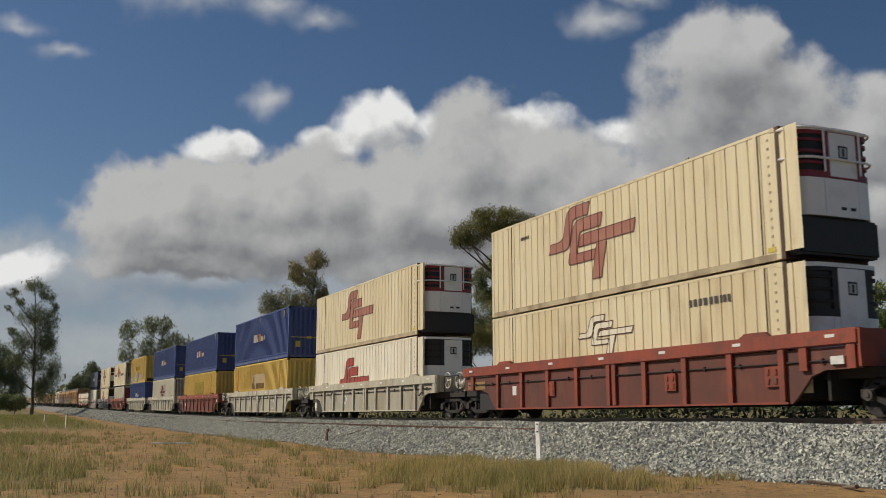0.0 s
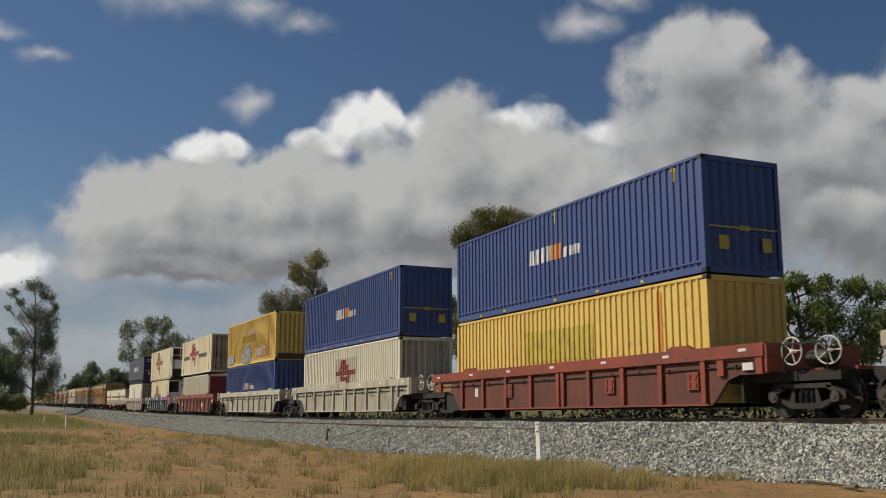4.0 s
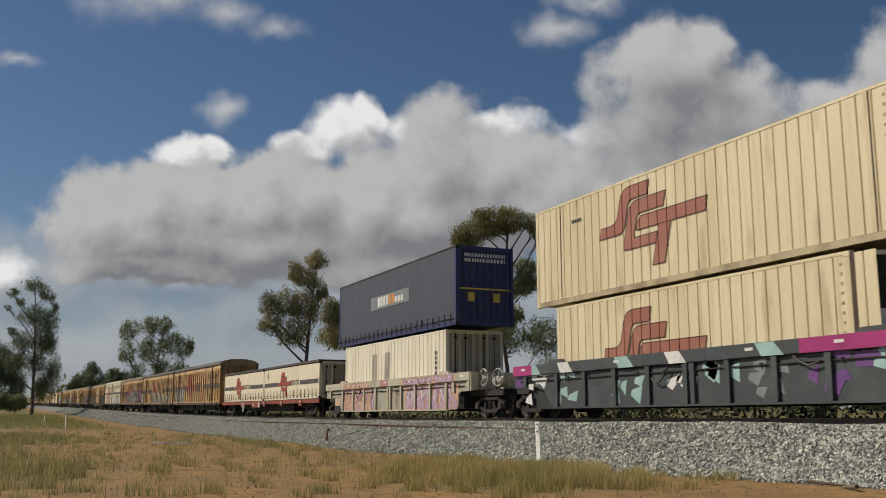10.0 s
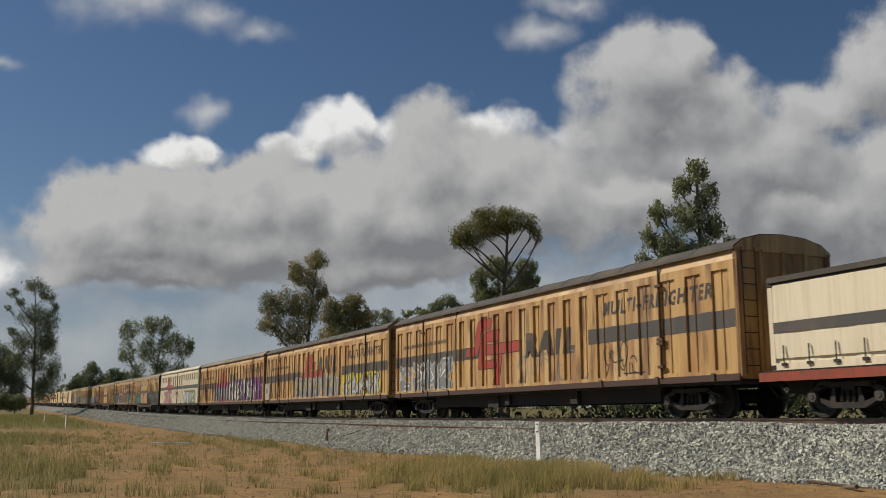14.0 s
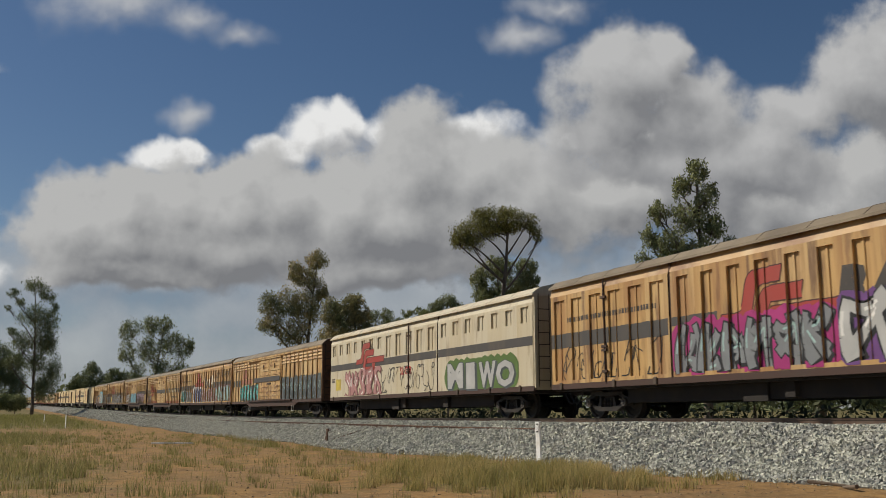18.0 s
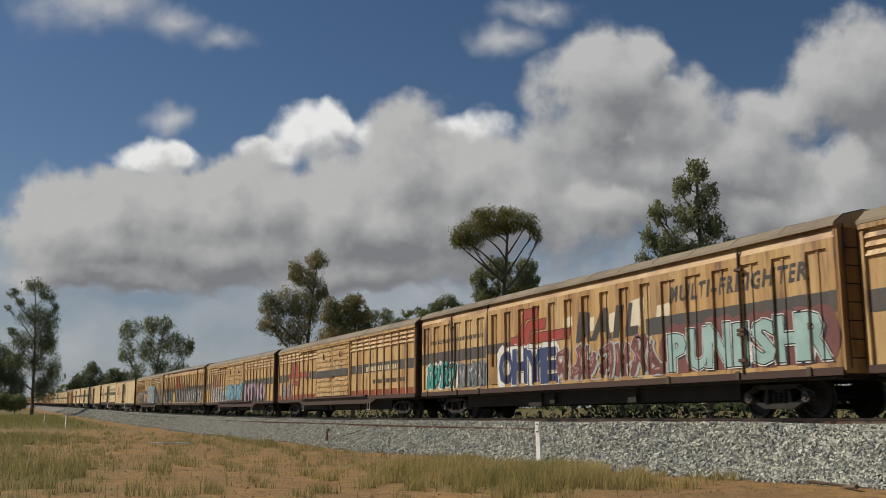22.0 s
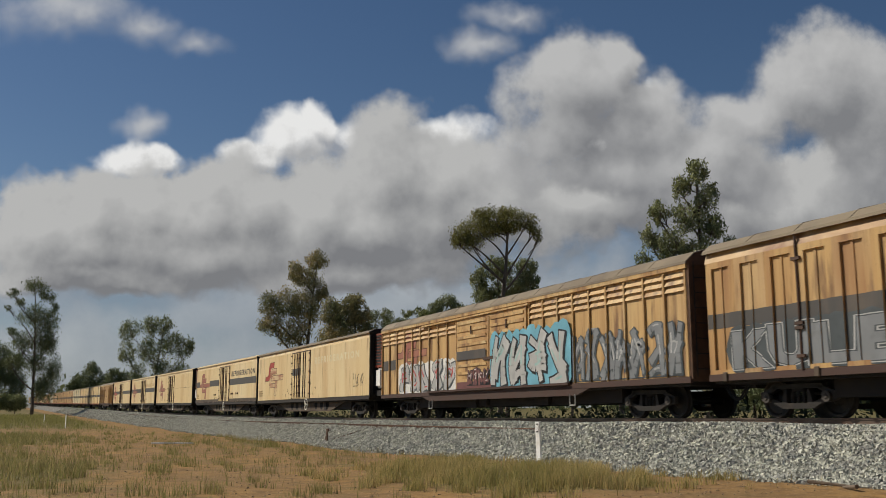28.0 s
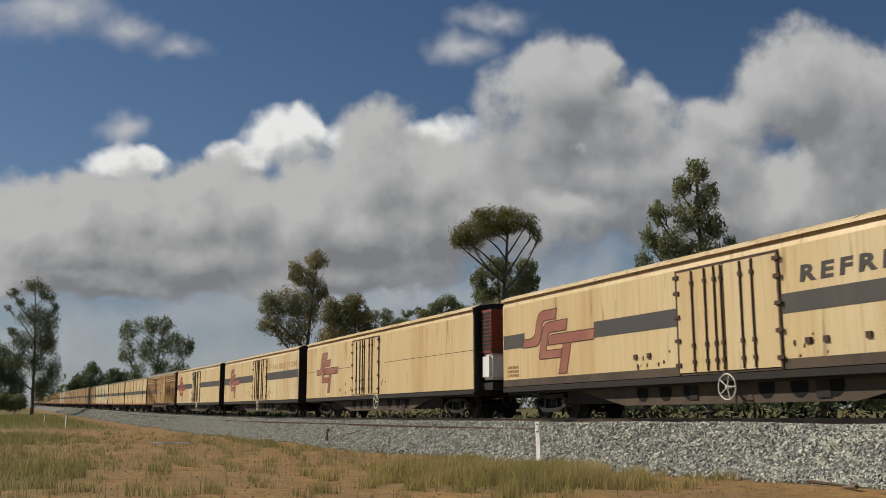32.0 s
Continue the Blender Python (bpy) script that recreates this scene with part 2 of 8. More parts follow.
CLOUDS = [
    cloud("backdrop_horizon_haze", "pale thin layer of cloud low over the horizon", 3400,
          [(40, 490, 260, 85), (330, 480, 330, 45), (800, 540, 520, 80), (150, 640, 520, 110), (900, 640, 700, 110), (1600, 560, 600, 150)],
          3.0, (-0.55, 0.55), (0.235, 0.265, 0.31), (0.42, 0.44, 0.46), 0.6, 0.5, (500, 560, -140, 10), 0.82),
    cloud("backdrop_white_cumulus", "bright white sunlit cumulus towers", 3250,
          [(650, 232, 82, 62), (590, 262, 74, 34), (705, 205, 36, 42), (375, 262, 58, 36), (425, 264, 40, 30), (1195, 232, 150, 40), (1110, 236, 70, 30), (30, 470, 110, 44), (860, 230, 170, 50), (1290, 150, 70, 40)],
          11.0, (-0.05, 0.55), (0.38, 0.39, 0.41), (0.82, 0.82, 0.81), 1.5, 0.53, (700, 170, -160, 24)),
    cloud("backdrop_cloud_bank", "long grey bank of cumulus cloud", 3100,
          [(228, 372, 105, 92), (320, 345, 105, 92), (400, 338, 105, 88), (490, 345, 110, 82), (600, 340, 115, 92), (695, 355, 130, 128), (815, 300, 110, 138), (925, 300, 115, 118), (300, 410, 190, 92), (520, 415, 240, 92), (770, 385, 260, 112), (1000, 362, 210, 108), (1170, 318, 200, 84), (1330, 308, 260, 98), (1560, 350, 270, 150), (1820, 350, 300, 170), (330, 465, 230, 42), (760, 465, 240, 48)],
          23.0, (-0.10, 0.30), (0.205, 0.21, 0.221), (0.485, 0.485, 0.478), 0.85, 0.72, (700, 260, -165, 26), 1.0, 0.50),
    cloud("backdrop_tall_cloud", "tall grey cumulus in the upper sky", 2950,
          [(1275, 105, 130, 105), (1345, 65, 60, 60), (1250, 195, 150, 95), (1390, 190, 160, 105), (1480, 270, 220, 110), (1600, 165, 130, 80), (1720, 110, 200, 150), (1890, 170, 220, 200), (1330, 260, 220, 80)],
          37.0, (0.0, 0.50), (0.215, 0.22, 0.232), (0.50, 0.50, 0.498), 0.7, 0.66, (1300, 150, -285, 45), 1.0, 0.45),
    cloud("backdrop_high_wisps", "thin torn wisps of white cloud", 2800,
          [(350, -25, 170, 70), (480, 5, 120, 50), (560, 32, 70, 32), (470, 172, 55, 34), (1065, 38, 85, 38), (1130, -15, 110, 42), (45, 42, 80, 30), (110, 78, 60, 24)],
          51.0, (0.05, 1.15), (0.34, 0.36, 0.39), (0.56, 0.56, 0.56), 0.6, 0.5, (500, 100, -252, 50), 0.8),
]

# ---- ground ----
def cover(x, y):
    """How thick the grass grows at a spot of the ground."""
    def patch(cx, cy, rx, ry):
        return math.exp(-((x - cx) / rx) ** 2 - ((y - cy) / ry) ** 2)

    near = max(patch(-17.6, 9.4, 4.4, 2.6) * 1.1, patch(-25, 11.0, 3, 0.8) * 0.7, patch(-25, 8.6, 2, 0.6) * 0.7, patch(-31, 10.9, 2.5, 0.6) * 0.6, patch(-45, 10.8, 5, 1.0) * 0.8, patch(-15.5, 8.8, 2.2, 1.1), patch(-35, 8.0, 1.5, 0.5) * 0.6)
    left = max(patch(-24, 0.6, 7, 2.2), patch(-30, -1.5, 16, 3.5), patch(-60, 1.0, 18, 4.0))
    far = 1 / (1 + math.exp((x + 84) / 7)) * (1 if y < 9.5 else 0.35) + (0.9 if y > 21 else 0)
    base = 0.17 + 0.40 * max(0, noise.noise((x * 0.22, y * 0.5, 3.0))) + 0.25 * max(0, noise.noise((x * 0.9, y * 1.1, 8.0)))
    return min(1.0, max(near, left * 0.85, far * 0.85, base) * (0.75 + 0.5 * noise.noise((x * 0.35, y * 0.6, 0.0))))


def ground_z(x, y):
    return rise(x) - 0.05 + 0.10 * noise.noise((x * 0.12, y * 0.2, 1.0)) + 0.035 * noise.noise((x * 0.7, y * 0.9, 5.0))


def ground_material():
    m = bpy.data.materials.new("dry_earth_and_grass")
    m.use_nodes = True
    n, l = m.node_tree.nodes, m.node_tree.links
    p = n["Principled BSDF"]
    p.inputs["Roughness"].default_value = 0.95
    p.inputs["Specular IOR Level"].default_value = 0.15
    co = n.new("ShaderNodeTexCoord")

    def noise_at(scale, low, high, detail=7):
        t = n.new("ShaderNodeTexNoise")
        t.inputs["Scale"].default_value, t.inputs["Detail"].default_value = scale, detail
        l.new(co.outputs["Object"], t.inputs["Vector"])
        r = n.new("ShaderNodeMapRange")
        r.inputs["From Min"].default_value, r.inputs["From Max"].default_value = low, high
        l.new(t.outputs[0], r.inputs[0])
        return r.outputs[0], t.outputs[0]

    def mix(fac, a, b):
        x = n.new("ShaderNodeMixRGB")
        for value, socket in ((fac, 0), (a, 1), (b, 2)):
            if isinstance(value, tuple):
                x.inputs[socket].default_value = (*value, 1)
            else:
                l.new(value, x.inputs[socket])
        return x.outputs[0]

    earth = mix(noise_at(0.35, 0.35, 0.68)[0], (0.315, 0.188, 0.070), (0.225, 0.142, 0.066))
    earth = mix(noise_at(3.0, 0.45, 0.72)[0], earth, (0.175, 0.105, 0.05))
    earth = mix(noise_at(15.0, 0.56, 0.70)[0], earth, (0.37, 0.245, 0.13))
    grass = mix(noise_at(1.3, 0.35, 0.7)[0], (0.125, 0.115, 0.040), (0.215, 0.165, 0.075))
    grass = mix(noise_at(9.0, 0.45, 0.65)[0], grass, (0.085, 0.078, 0.028))
    att = n.new("ShaderNodeAttribute")
    att.attribute_name = "cover"
    brk = noise_at(2.2, 0.3, 0.75)[1]
    a = n.new("ShaderNodeMath")
    a.operation = "ADD"
    l.new(att.outputs["Fac"], a.inputs[0]), l.new(brk, a.inputs[1])
    r = n.new("ShaderNodeMapRange")
    r.inputs["From Min"].default_value, r.inputs["From Max"].default_value = 0.72, 1.12
    l.new(a.outputs[0], r.inputs[0])
    l.new(mix(r.outputs[0], earth, grass), p.inputs["Base Color"])
    b = n.new("ShaderNodeBump")
    b.inputs["Strength"].default_value, b.inputs["Distance"].default_value = 0.8, 0.06
    l.new(noise_at(6.0, 0, 1, 9)[1], b.inputs["Height"])
    l.new(b.outputs[0], p.inputs["Normal"])
    return m


def axis(*runs):
    out = []
    for a, b, step in runs:
        k = max(1, round((b - a) / step))
        out += [a + (b - a) * i / k for i in range(k)]
    return out + [runs[-1][1]]


gx = axis((-4500, -900, 600), (-900, -200, 25), (-200, -90, 3), (-90, -8, 0.6), (-8, 30, 4), (30, 600, 40), (600, 4500, 600))
gy = axis((-4500, -200, 700), (-200, -20, 20), (-20, -4, 1.5), (-4, 14.2, 0.45), (14.2, 24, 2), (24, 80, 6), (80, 300, 40), (300, 4500, 700))
me = bpy.data.meshes.new("ground")
ny = len(gy)
me.from_pydata([(x, y, ground_z(x, y)) for x in gx for y in gy], [],
               [(i * ny + j, (i + 1) * ny + j, (i + 1) * ny + j + 1, i * ny + j + 1) for i in range(len(gx) - 1) for j in range(ny - 1)])
att = me.attributes.new("cover", "FLOAT", "POINT")
att.data.foreach_set("value", [cover(x, y) for x in gx for y in gy])
me.polygons.foreach_set("use_smooth", [True] * len(me.polygons))
me.materials.append(ground_material())
tagged(new("ground", me), "bare orange earth with dry grass beside the railway", "ground", kind="structure")

# ---- ballast bank ----
PROFILE = [(12.4, -1.42), (13.2, -1.18), (14.2, -0.72), (15.1, -0.17), (15.5, -0.15), (17.03, -0.20), (18.9, -0.16), (20.8, -1.2), (21.4, -1.45)]


def bed_z(x, y):
    for (y0, z0), (y1, z1) in zip(PROFILE, PROFILE[1:]):
        if y <= y1:
            return rail_z(x) + z0 + (z1 - z0) * (y - y0) / (y1 - y0) + 0.05 * noise.noise((x * 0.3, y * 0.8, 2.0))
    return rail_z(x) - 1.45


M_STONE = material("crushed_rock", (0.475, 0.475, 0.405), 0.9, 0, [((0.27, 0.27, 0.255), 3, 0.45, 0.62, 0.7)], 0.5, 60)
nodes = M_STONE.node_tree.nodes
geo, var = nodes.new("ShaderNodeNewGeometry"), nodes.new("ShaderNodeHueSaturation")
rng = nodes.new("ShaderNodeMapRange")
rng.inputs["To Min"].default_value, rng.inputs["To Max"].default_value = 0.50, 1.34
link = M_STONE.node_tree.links
src = nodes["Principled BSDF"].inputs["Base Color"].links[0].from_socket
link.new(geo.outputs["Random Per Island"], rng.inputs[0])
link.new(rng.outputs[0], var.inputs["Value"]), link.new(src, var.inputs["Color"])
link.new(var.outputs[0], nodes["Principled BSDF"].inputs["Base Color"])

bx = axis((-900, -120, 20), (-120, -8, 1.0), (-8, 520, 20))
by = [p[0] for p in PROFILE]
by = sorted(by + [12.8, 13.7, 14.65])
me = bpy.data.meshes.new("track_bed")
nb = len(by)
me.from_pydata([(x, y, bed_z(x, y)) for x in bx for y in by], [],
               [(i * nb + j, (i + 1) * nb + j, (i + 1) * nb + j + 1, i * nb + j + 1) for i in range(len(bx) - 1) for j in range(nb - 1)])
me.materials.append(M_BALLAST)
tagged(new("track_bed", me), "bank of grey crushed rock ballast under the rails", "ballast", kind="structure")


def scatter(name, mat, verts, faces, spots, turns, sizes, tumble=0.0):
    """One mesh of many small copies of a form at the spots."""
    verts, k, nv = np.array(verts), len(spots), len(verts)
    ca, sa = np.cos(turns), np.sin(turns)
    v = verts[None] * sizes[:, None, :]
    if tumble:
        for p, q in ((0, 2), (1, 2)):
            w = tumble * 6.28 * (np.modf(turns * (7.31 + 5.17 * p))[0] - 0.5)
            c, s = np.cos(w)[:, None], np.sin(w)[:, None]
            v = v.copy()
            v[..., p], v[..., q] = v[..., p] * c - v[..., q] * s, v[..., p] * s + v[..., q] * c
    xy = np.stack([v[..., 0] * ca[:, None] - v[..., 1] * sa[:, None], v[..., 0] * sa[:, None] + v[..., 1] * ca[:, None], v[..., 2]], -1) + spots[:, None, :]
    f = np.array(faces)
    allf = (f[None] + (np.arange(k) * nv)[:, None, None]).reshape(-1, f.shape[1])
    me = bpy.data.meshes.new(name)
    me.from_pydata(xy.reshape(-1, 3), [], allf)
    me.materials.append(mat)
    return new(name, me)


rs = np.random.RandomState(4)
form = [(-0.5, -0.35, -0.3), (0.45, -0.5, -0.35), (0.5, 0.4, -0.3), (-0.4, 0.5, -0.35), (-0.3, -0.4, 0.3), (0.35, -0.25, 0.42), (0.25, 0.35, 0.3), (-0.45, 0.2, 0.45)]
quads = [(0, 1, 5, 4), (1, 2, 6, 5), (2, 3, 7, 6), (3, 0, 4, 7), (4, 5, 6, 7), (3, 2, 1, 0)]
count = 96000
sx = np.concatenate([-9.5 - 80 * rs.rand(72000) ** 1.6, -70 - 190 * rs.rand(24000) ** 1.3])
sy = 12.75 + 3.35 * rs.rand(count)
keep = sy > 13.15 + 0.35 * (rs.rand(count) - 0.5) - 0.4 * (rs.rand(count) > 0.86)
sx, sy = sx[keep], sy[keep]
sz = np.array([max(bed_z(a, b), ground_z(a, b)) for a, b in zip(sx, sy)]) + 0.012
size = (0.042 + 0.048 * rs.rand(len(sx), 1) + 0.0011 * np.maximum(0, -sx - 30)[:, None]) * (0.75 + 0.5 * rs.rand(len(sx), 3))
tagged(scatter("ballast_stones", M_STONE, form, quads, np.stack([sx, sy, sz], 1), rs.rand(len(sx)) * 6.28, size, 0.8),
       "angular grey crushed rock on the track bed", "ballast", kind="stuff")

# ---- rails, sleepers, posts ----
M_RAILTOP = material("worn_rail", (0.17, 0.12, 0.09), 0.45, 0.6, [((0.10, 0.05, 0.03), 3, 0.4, 0.7, 0.8)])
M_RUSTY = material("rusty_steel", (0.13, 0.065, 0.035), 0.8, 0.1, [((0.05, 0.03, 0.02), 4, 0.4, 0.7, 0.8)], 0.3, 60)
M_CONC = material("sleeper_concrete", (0.33, 0.31, 0.28), 0.9, 0, [((0.2, 0.18, 0.15), 3, 0.4, 0.7, 0.7)], 0.3, 40)
M_POST = material("post_white", (0.88, 0.87, 0.84), 0.6, 0, [((0.5, 0.45, 0.36), 5, 0.5, 0.8, 0.5)])
M_BLACK = material("black_paint", (0.02, 0.02, 0.02), 0.6)
M_POLE = material("weathered_timber", (0.16, 0.12, 0.085), 0.9, 0, [((0.08, 0.06, 0.045), 4, 0.4, 0.7, 0.8)], 0.5, 20, (4, 4, 0.5))


def rail_mesh(x0, x1, y, top, step, height=0.16):
    """A flat-bottomed rail that follows the line."""
    half = [(-0.07, -height), (-0.07, -height + 0.015), (-0.012, -height + 0.04), (-0.012, -0.045), (-0.036, -0.035), (-0.034, -0.003)]
    ring = half + [(-a, b) for a, b in reversed(half)]
    bm = bmesh.new()
    last = None
    for x in axis((x0, x1, step)):
        now = [bm.verts.new((x, y + a, top(x) + b)) for a, b in ring]
        if last:
            for i in range(len(ring)):
                j = (i + 1) % len(ring)
                bm.faces.new((last[i], last[j], now[j], now[i]))
        last = now
    return bm


track = tagged(new("railway_track"), "single railway track on concrete sleepers", "track", kind="structure")
for y in (16.31, 17.75):
    part("rail", rail_mesh(-900, 520, y, rail_z, 8), M_RAILTOP, track, "steel rail with brown rusted web")
sleeper = bpy.data.meshes.new("sleeper")
bm = boxes((-0.11, 0.11, -1.25, 1.25, -0.11, 0.11))
bmesh.ops.bevel(bm, geom=bm.edges[:], offset=0.02, segments=1, affect="EDGES")
bm.to_mesh(sleeper)
bm.free()
sleeper.materials.append(M_CONC)
for i in range(170):
    x = -8 - 0.67 * i
    part("sleeper", sleeper, None, track, at=pose(x, TRACK_Y, rail_z(x) - 0.27))

loose = part("loose_rail", rail_mesh(-205, -25.8, 14.78, lambda x: rail_z(x) - 0.27 + 0.03 * math.sin(x * 0.09), 4), M_RUSTY)
tagged(loose, "long rusty rail lying loose on the ballast", "rail")


def marker_post(x, y, tall, label, lean=0.0, plate=True):
    bm = bmesh.new()
    box(bm, -0.085, 0.085, -0.045, 0.005, -0.3, tall)
    bmesh.ops.bevel(bm, geom=bm.edges[:], offset=0.008, segments=2, affect="EDGES")
    ob = part("marker_post", bm, M_POST)
    ob.matrix_basis = pose(x, y, ground_z(x, y) if y < 13 else bed_z(x, y), 0, lean, 13)
    tagged(ob, label, "post", group="line marker posts")
    if plate:
        part("number_plate", boxes((-0.045, 0.045, -0.051, -0.0455, tall - 0.28, tall - 0.05)), M_BLACK, ob, "small dark plate")
        part("plate_face", boxes((-0.03, 0.03, -0.055, -0.0515, tall - 0.25, tall - 0.08)), M_POST, ob)
    return ob


marker_post(-23.1, 13.25, 1.07, "white painted marker post at the foot of the ballast", -1.5)
marker_post(-95.0, 5.75, 1.15, "white marker post standing in the grass", 1.0, False)
marker_post(-118.0, 4.9, 0.95, "short white marker post near a gum tree", 0, False)

stub = tagged(new("steel_stub"), "short rusty steel stake with a bent bracket", "stake")
stub.matrix_basis = pose(-42.6, 13.55, bed_z(-42.6, 13.55) - 0.05)
part("stake", boxes((-0.05, 0.05, -0.03, 0.03, 0, 0.6)), M_RUSTY, stub)
bm = boxes((-0.05, 0.22, -0.04, 0.04, 0.48, 0.62))
bmesh.ops.bevel(bm, geom=bm.edges[:], offset=0.015, segments=1, affect="EDGES")
part("bracket", bm, M_RUSTY, stub)
bm = bmesh.new()
bmesh.ops.create_cone(bm, segments=6, radius1=0.016, radius2=0.016, depth=0.55, cap_ends=True, matrix=pose(-0.17, 0, 0.27, 0, 20, 0))
part("rod", bm, M_RUSTY, stub)
bm = bmesh.new()
bmesh.ops.create_cone(bm, segments=6, radius1=0.02, radius2=0.02, depth=1.9, cap_ends=True, matrix=pose(0, 0, 0, 0, 90, 0))
wire = tagged(part("steel_bar", bm, M_RUSTY), "thin rusty bar lying up the ballast slope", "bar")
wire.matrix_basis = look((-41.3, 14.15, bed_z(-41.3, 14.15) + 0.06), (-42.3, 13.5, bed_z(-42.3, 13.5) + 0.05)) @ pose(0, 0, 0, 0, 90, 0)
bm = boxes((-0.95, 0.95, -0.06, 0.06, -0.02, 0.05))
bmesh.ops.bevel(bm, geom=bm.edges[:], offset=0.015, segments=2, affect="EDGES")
board = tagged(part("white_board", bm, M_POST), "fallen white post lying on the ground", "board")
board.matrix_basis = pose(-44.4, 7.1, ground_z(-44.4, 7.1) + 0.06, 0, 0, 62)
for i, (x, y, a) in enumerate([(-12.6, 12.75, 20), (-11.9, 12.5, 150)]):
    bm = bmesh.new()
    bmesh.ops.create_cone(bm, segments=7, radius1=0.035, radius2=0.02, depth=0.7, cap_ends=True, matrix=pose(0, 0, 0, 0, 90, 0))
    tagged(part("dead_stick", bm, M_POLE, at=pose(x, y, ground_z(x, y) + 0.05, 0, 4, a)), "bleached dead stick on the ground", "stick")

# ---- grass ----
def thin(m, gloss, share=0.45):
    """Let a leaf or blade pass light through."""
    n, l = m.node_tree.nodes, m.node_tree.links
    p = n["Principled BSDF"]
    p.inputs["Specular IOR Level"].default_value = gloss
    t, x = n.new("ShaderNodeBsdfTranslucent"), n.new("ShaderNodeMixShader")
    x.inputs[0].default_value = share
    l.new(p.inputs["Base Color"].links[0].from_socket, t.inputs[0])
    l.new(p.outputs[0], x.inputs[1]), l.new(t.outputs[0], x.inputs[2])
    l.new(x.outputs[0], n["Material Output"].inputs[0])
    return m


def grass_material(name, a, b):
    m = material(name, a, 0.8, 0, [(b, 0.8, 0.35, 0.65, 1.0)])
    return thin(m, 0.2)


M_GRASS = grass_material("dry_grass", (0.39, 0.315, 0.155), (0.28, 0.23, 0.095))
M_GREEN = grass_material("green_grass", (0.19, 0.195, 0.06), (0.31, 0.275, 0.11))
M_STRAW = grass_material("olive_straw_grass", (0.33, 0.29, 0.10), (0.56, 0.43, 0.20))
rs = np.random.RandomState(9)


def blades(name, label, mat, count, x0, x1, y0, y1, power, tall):
    px = x0 + (x1 - x0) * rs.rand(count) ** power
    py = y0 + (y1 - y0) * rs.rand(count)
    dense = np.array([cover(a, b) for a, b in zip(px, py)])
    clump = np.array([noise.noise((a * 1.3, b * 1.7, 4.0)) for a, b in zip(px, py)])
    ok = rs.rand(count) < np.clip(dense * 1.35 - 0.48 + (1.7 - 0.9 * dense) * clump, 0, 1) ** 1.3
    px, py, dense = px[ok], py[ok], dense[ok]
    pz = np.array([ground_z(a, b) for a, b in zip(px, py)]) - 0.01
    form = [(-0.5, 0, 0), (0.5, 0, 0), (0.3, 0.25, 0.6), (-0.3, 0.25, 0.6), (0, 0.75, 1.0)]
    h = tall * (0.35 + 0.8 * rs.rand(len(px))) * (0.45 + 0.75 * dense)
    wide = 0.006 + 0.007 * rs.rand(len(px)) + 0.0002 * np.abs(px)
    size = np.stack([wide, h * (0.2 + 0.7 * rs.rand(len(px))), h], 1)
    verts = np.array(form)
    turns = rs.rand(len(px)) * 6.28
    ob = scatter(name, mat, verts, [(0, 1, 2, 3), (3, 2, 4, 4)][:1] + [], np.stack([px, py, pz], 1), turns, size)
    tip = scatter(name + "_tips", mat, verts, [(3, 2, 4)], np.stack([px, py, pz], 1), turns, size)
    bm = bmesh.new()
    bm.from_mesh(ob.data), bm.from_mesh(tip.data)
    bm.to_mesh(ob.data)
    bm.free()
    bpy.data.objects.remove(tip)
    return tagged(ob, label, "grass", kind="stuff")


blades("dry_grass", "dry straw-coloured grass in tufts", M_GRASS, 120000, -13, -62, -4, 13.2, 1.4, 0.40)
blades("green_grass", "green grass and weeds in tufts", M_GREEN, 190000, -13, -70, -4, 12.9, 1.4, 0.38)
blades("verge_grass", "thick tussocks of olive and straw grass near the ballast", M_STRAW, 90000, -12.8, -24, 6.0, 12.9, 1.0, 0.40)
blades("far_grass", "grass on the verge far along the line", M_GREEN, 60000, -60, -190, -6, 11, 1.0, 0.5)
count = 5200
px, py = -12 - 50 * rs.rand(count) ** 1.3, 1 + 12.6 * rs.rand(count)
pz = np.array([ground_z(a, b) for a, b in zip(px, py)])
M_PEBBLE = material("pale_pebbles", (0.40, 0.31, 0.21), 0.9, 0, [((0.16, 0.11, 0.07), 2, 0.4, 0.6, 0.9)])
tagged(scatter("pebbles", M_PEBBLE, form, quads, np.stack([px, py, pz], 1), rs.rand(count) * 6.28, (0.014 + 0.03 * rs.rand(count, 1) ** 3) * (0.7 + 0.6 * rs.rand(count, 3))),
       "small stones and clods on the bare earth", "pebbles", kind="stuff")

# ---- trees ----
def leaf_material(name, a, b):
    m = material(name, a, 0.6, 0, [(b, 0.45, 0.38, 0.62, 1.0)])
    p = m.node_tree.nodes["Principled BSDF"]
    p.inputs["Specular IOR Level"].default_value = 0.3
    nodes, links = m.node_tree.nodes, m.node_tree.links
    geo, hue, r = nodes.new("ShaderNodeNewGeometry"), nodes.new("ShaderNodeHueSaturation"), nodes.new("ShaderNodeMapRange")
    r.inputs["To Min"].default_value, r.inputs["To Max"].default_value = 0.70, 1.25
    src = p.inputs["Base Color"].links[0].from_socket
    links.new(geo.outputs["Random Per Island"], r.inputs[0]), links.new(r.outputs[0], hue.inputs["Value"])
    links.new(src, hue.inputs["Color"]), links.new(hue.outputs[0], p.inputs["Base Color"])
    return thin(m, 0.12, 0.18)


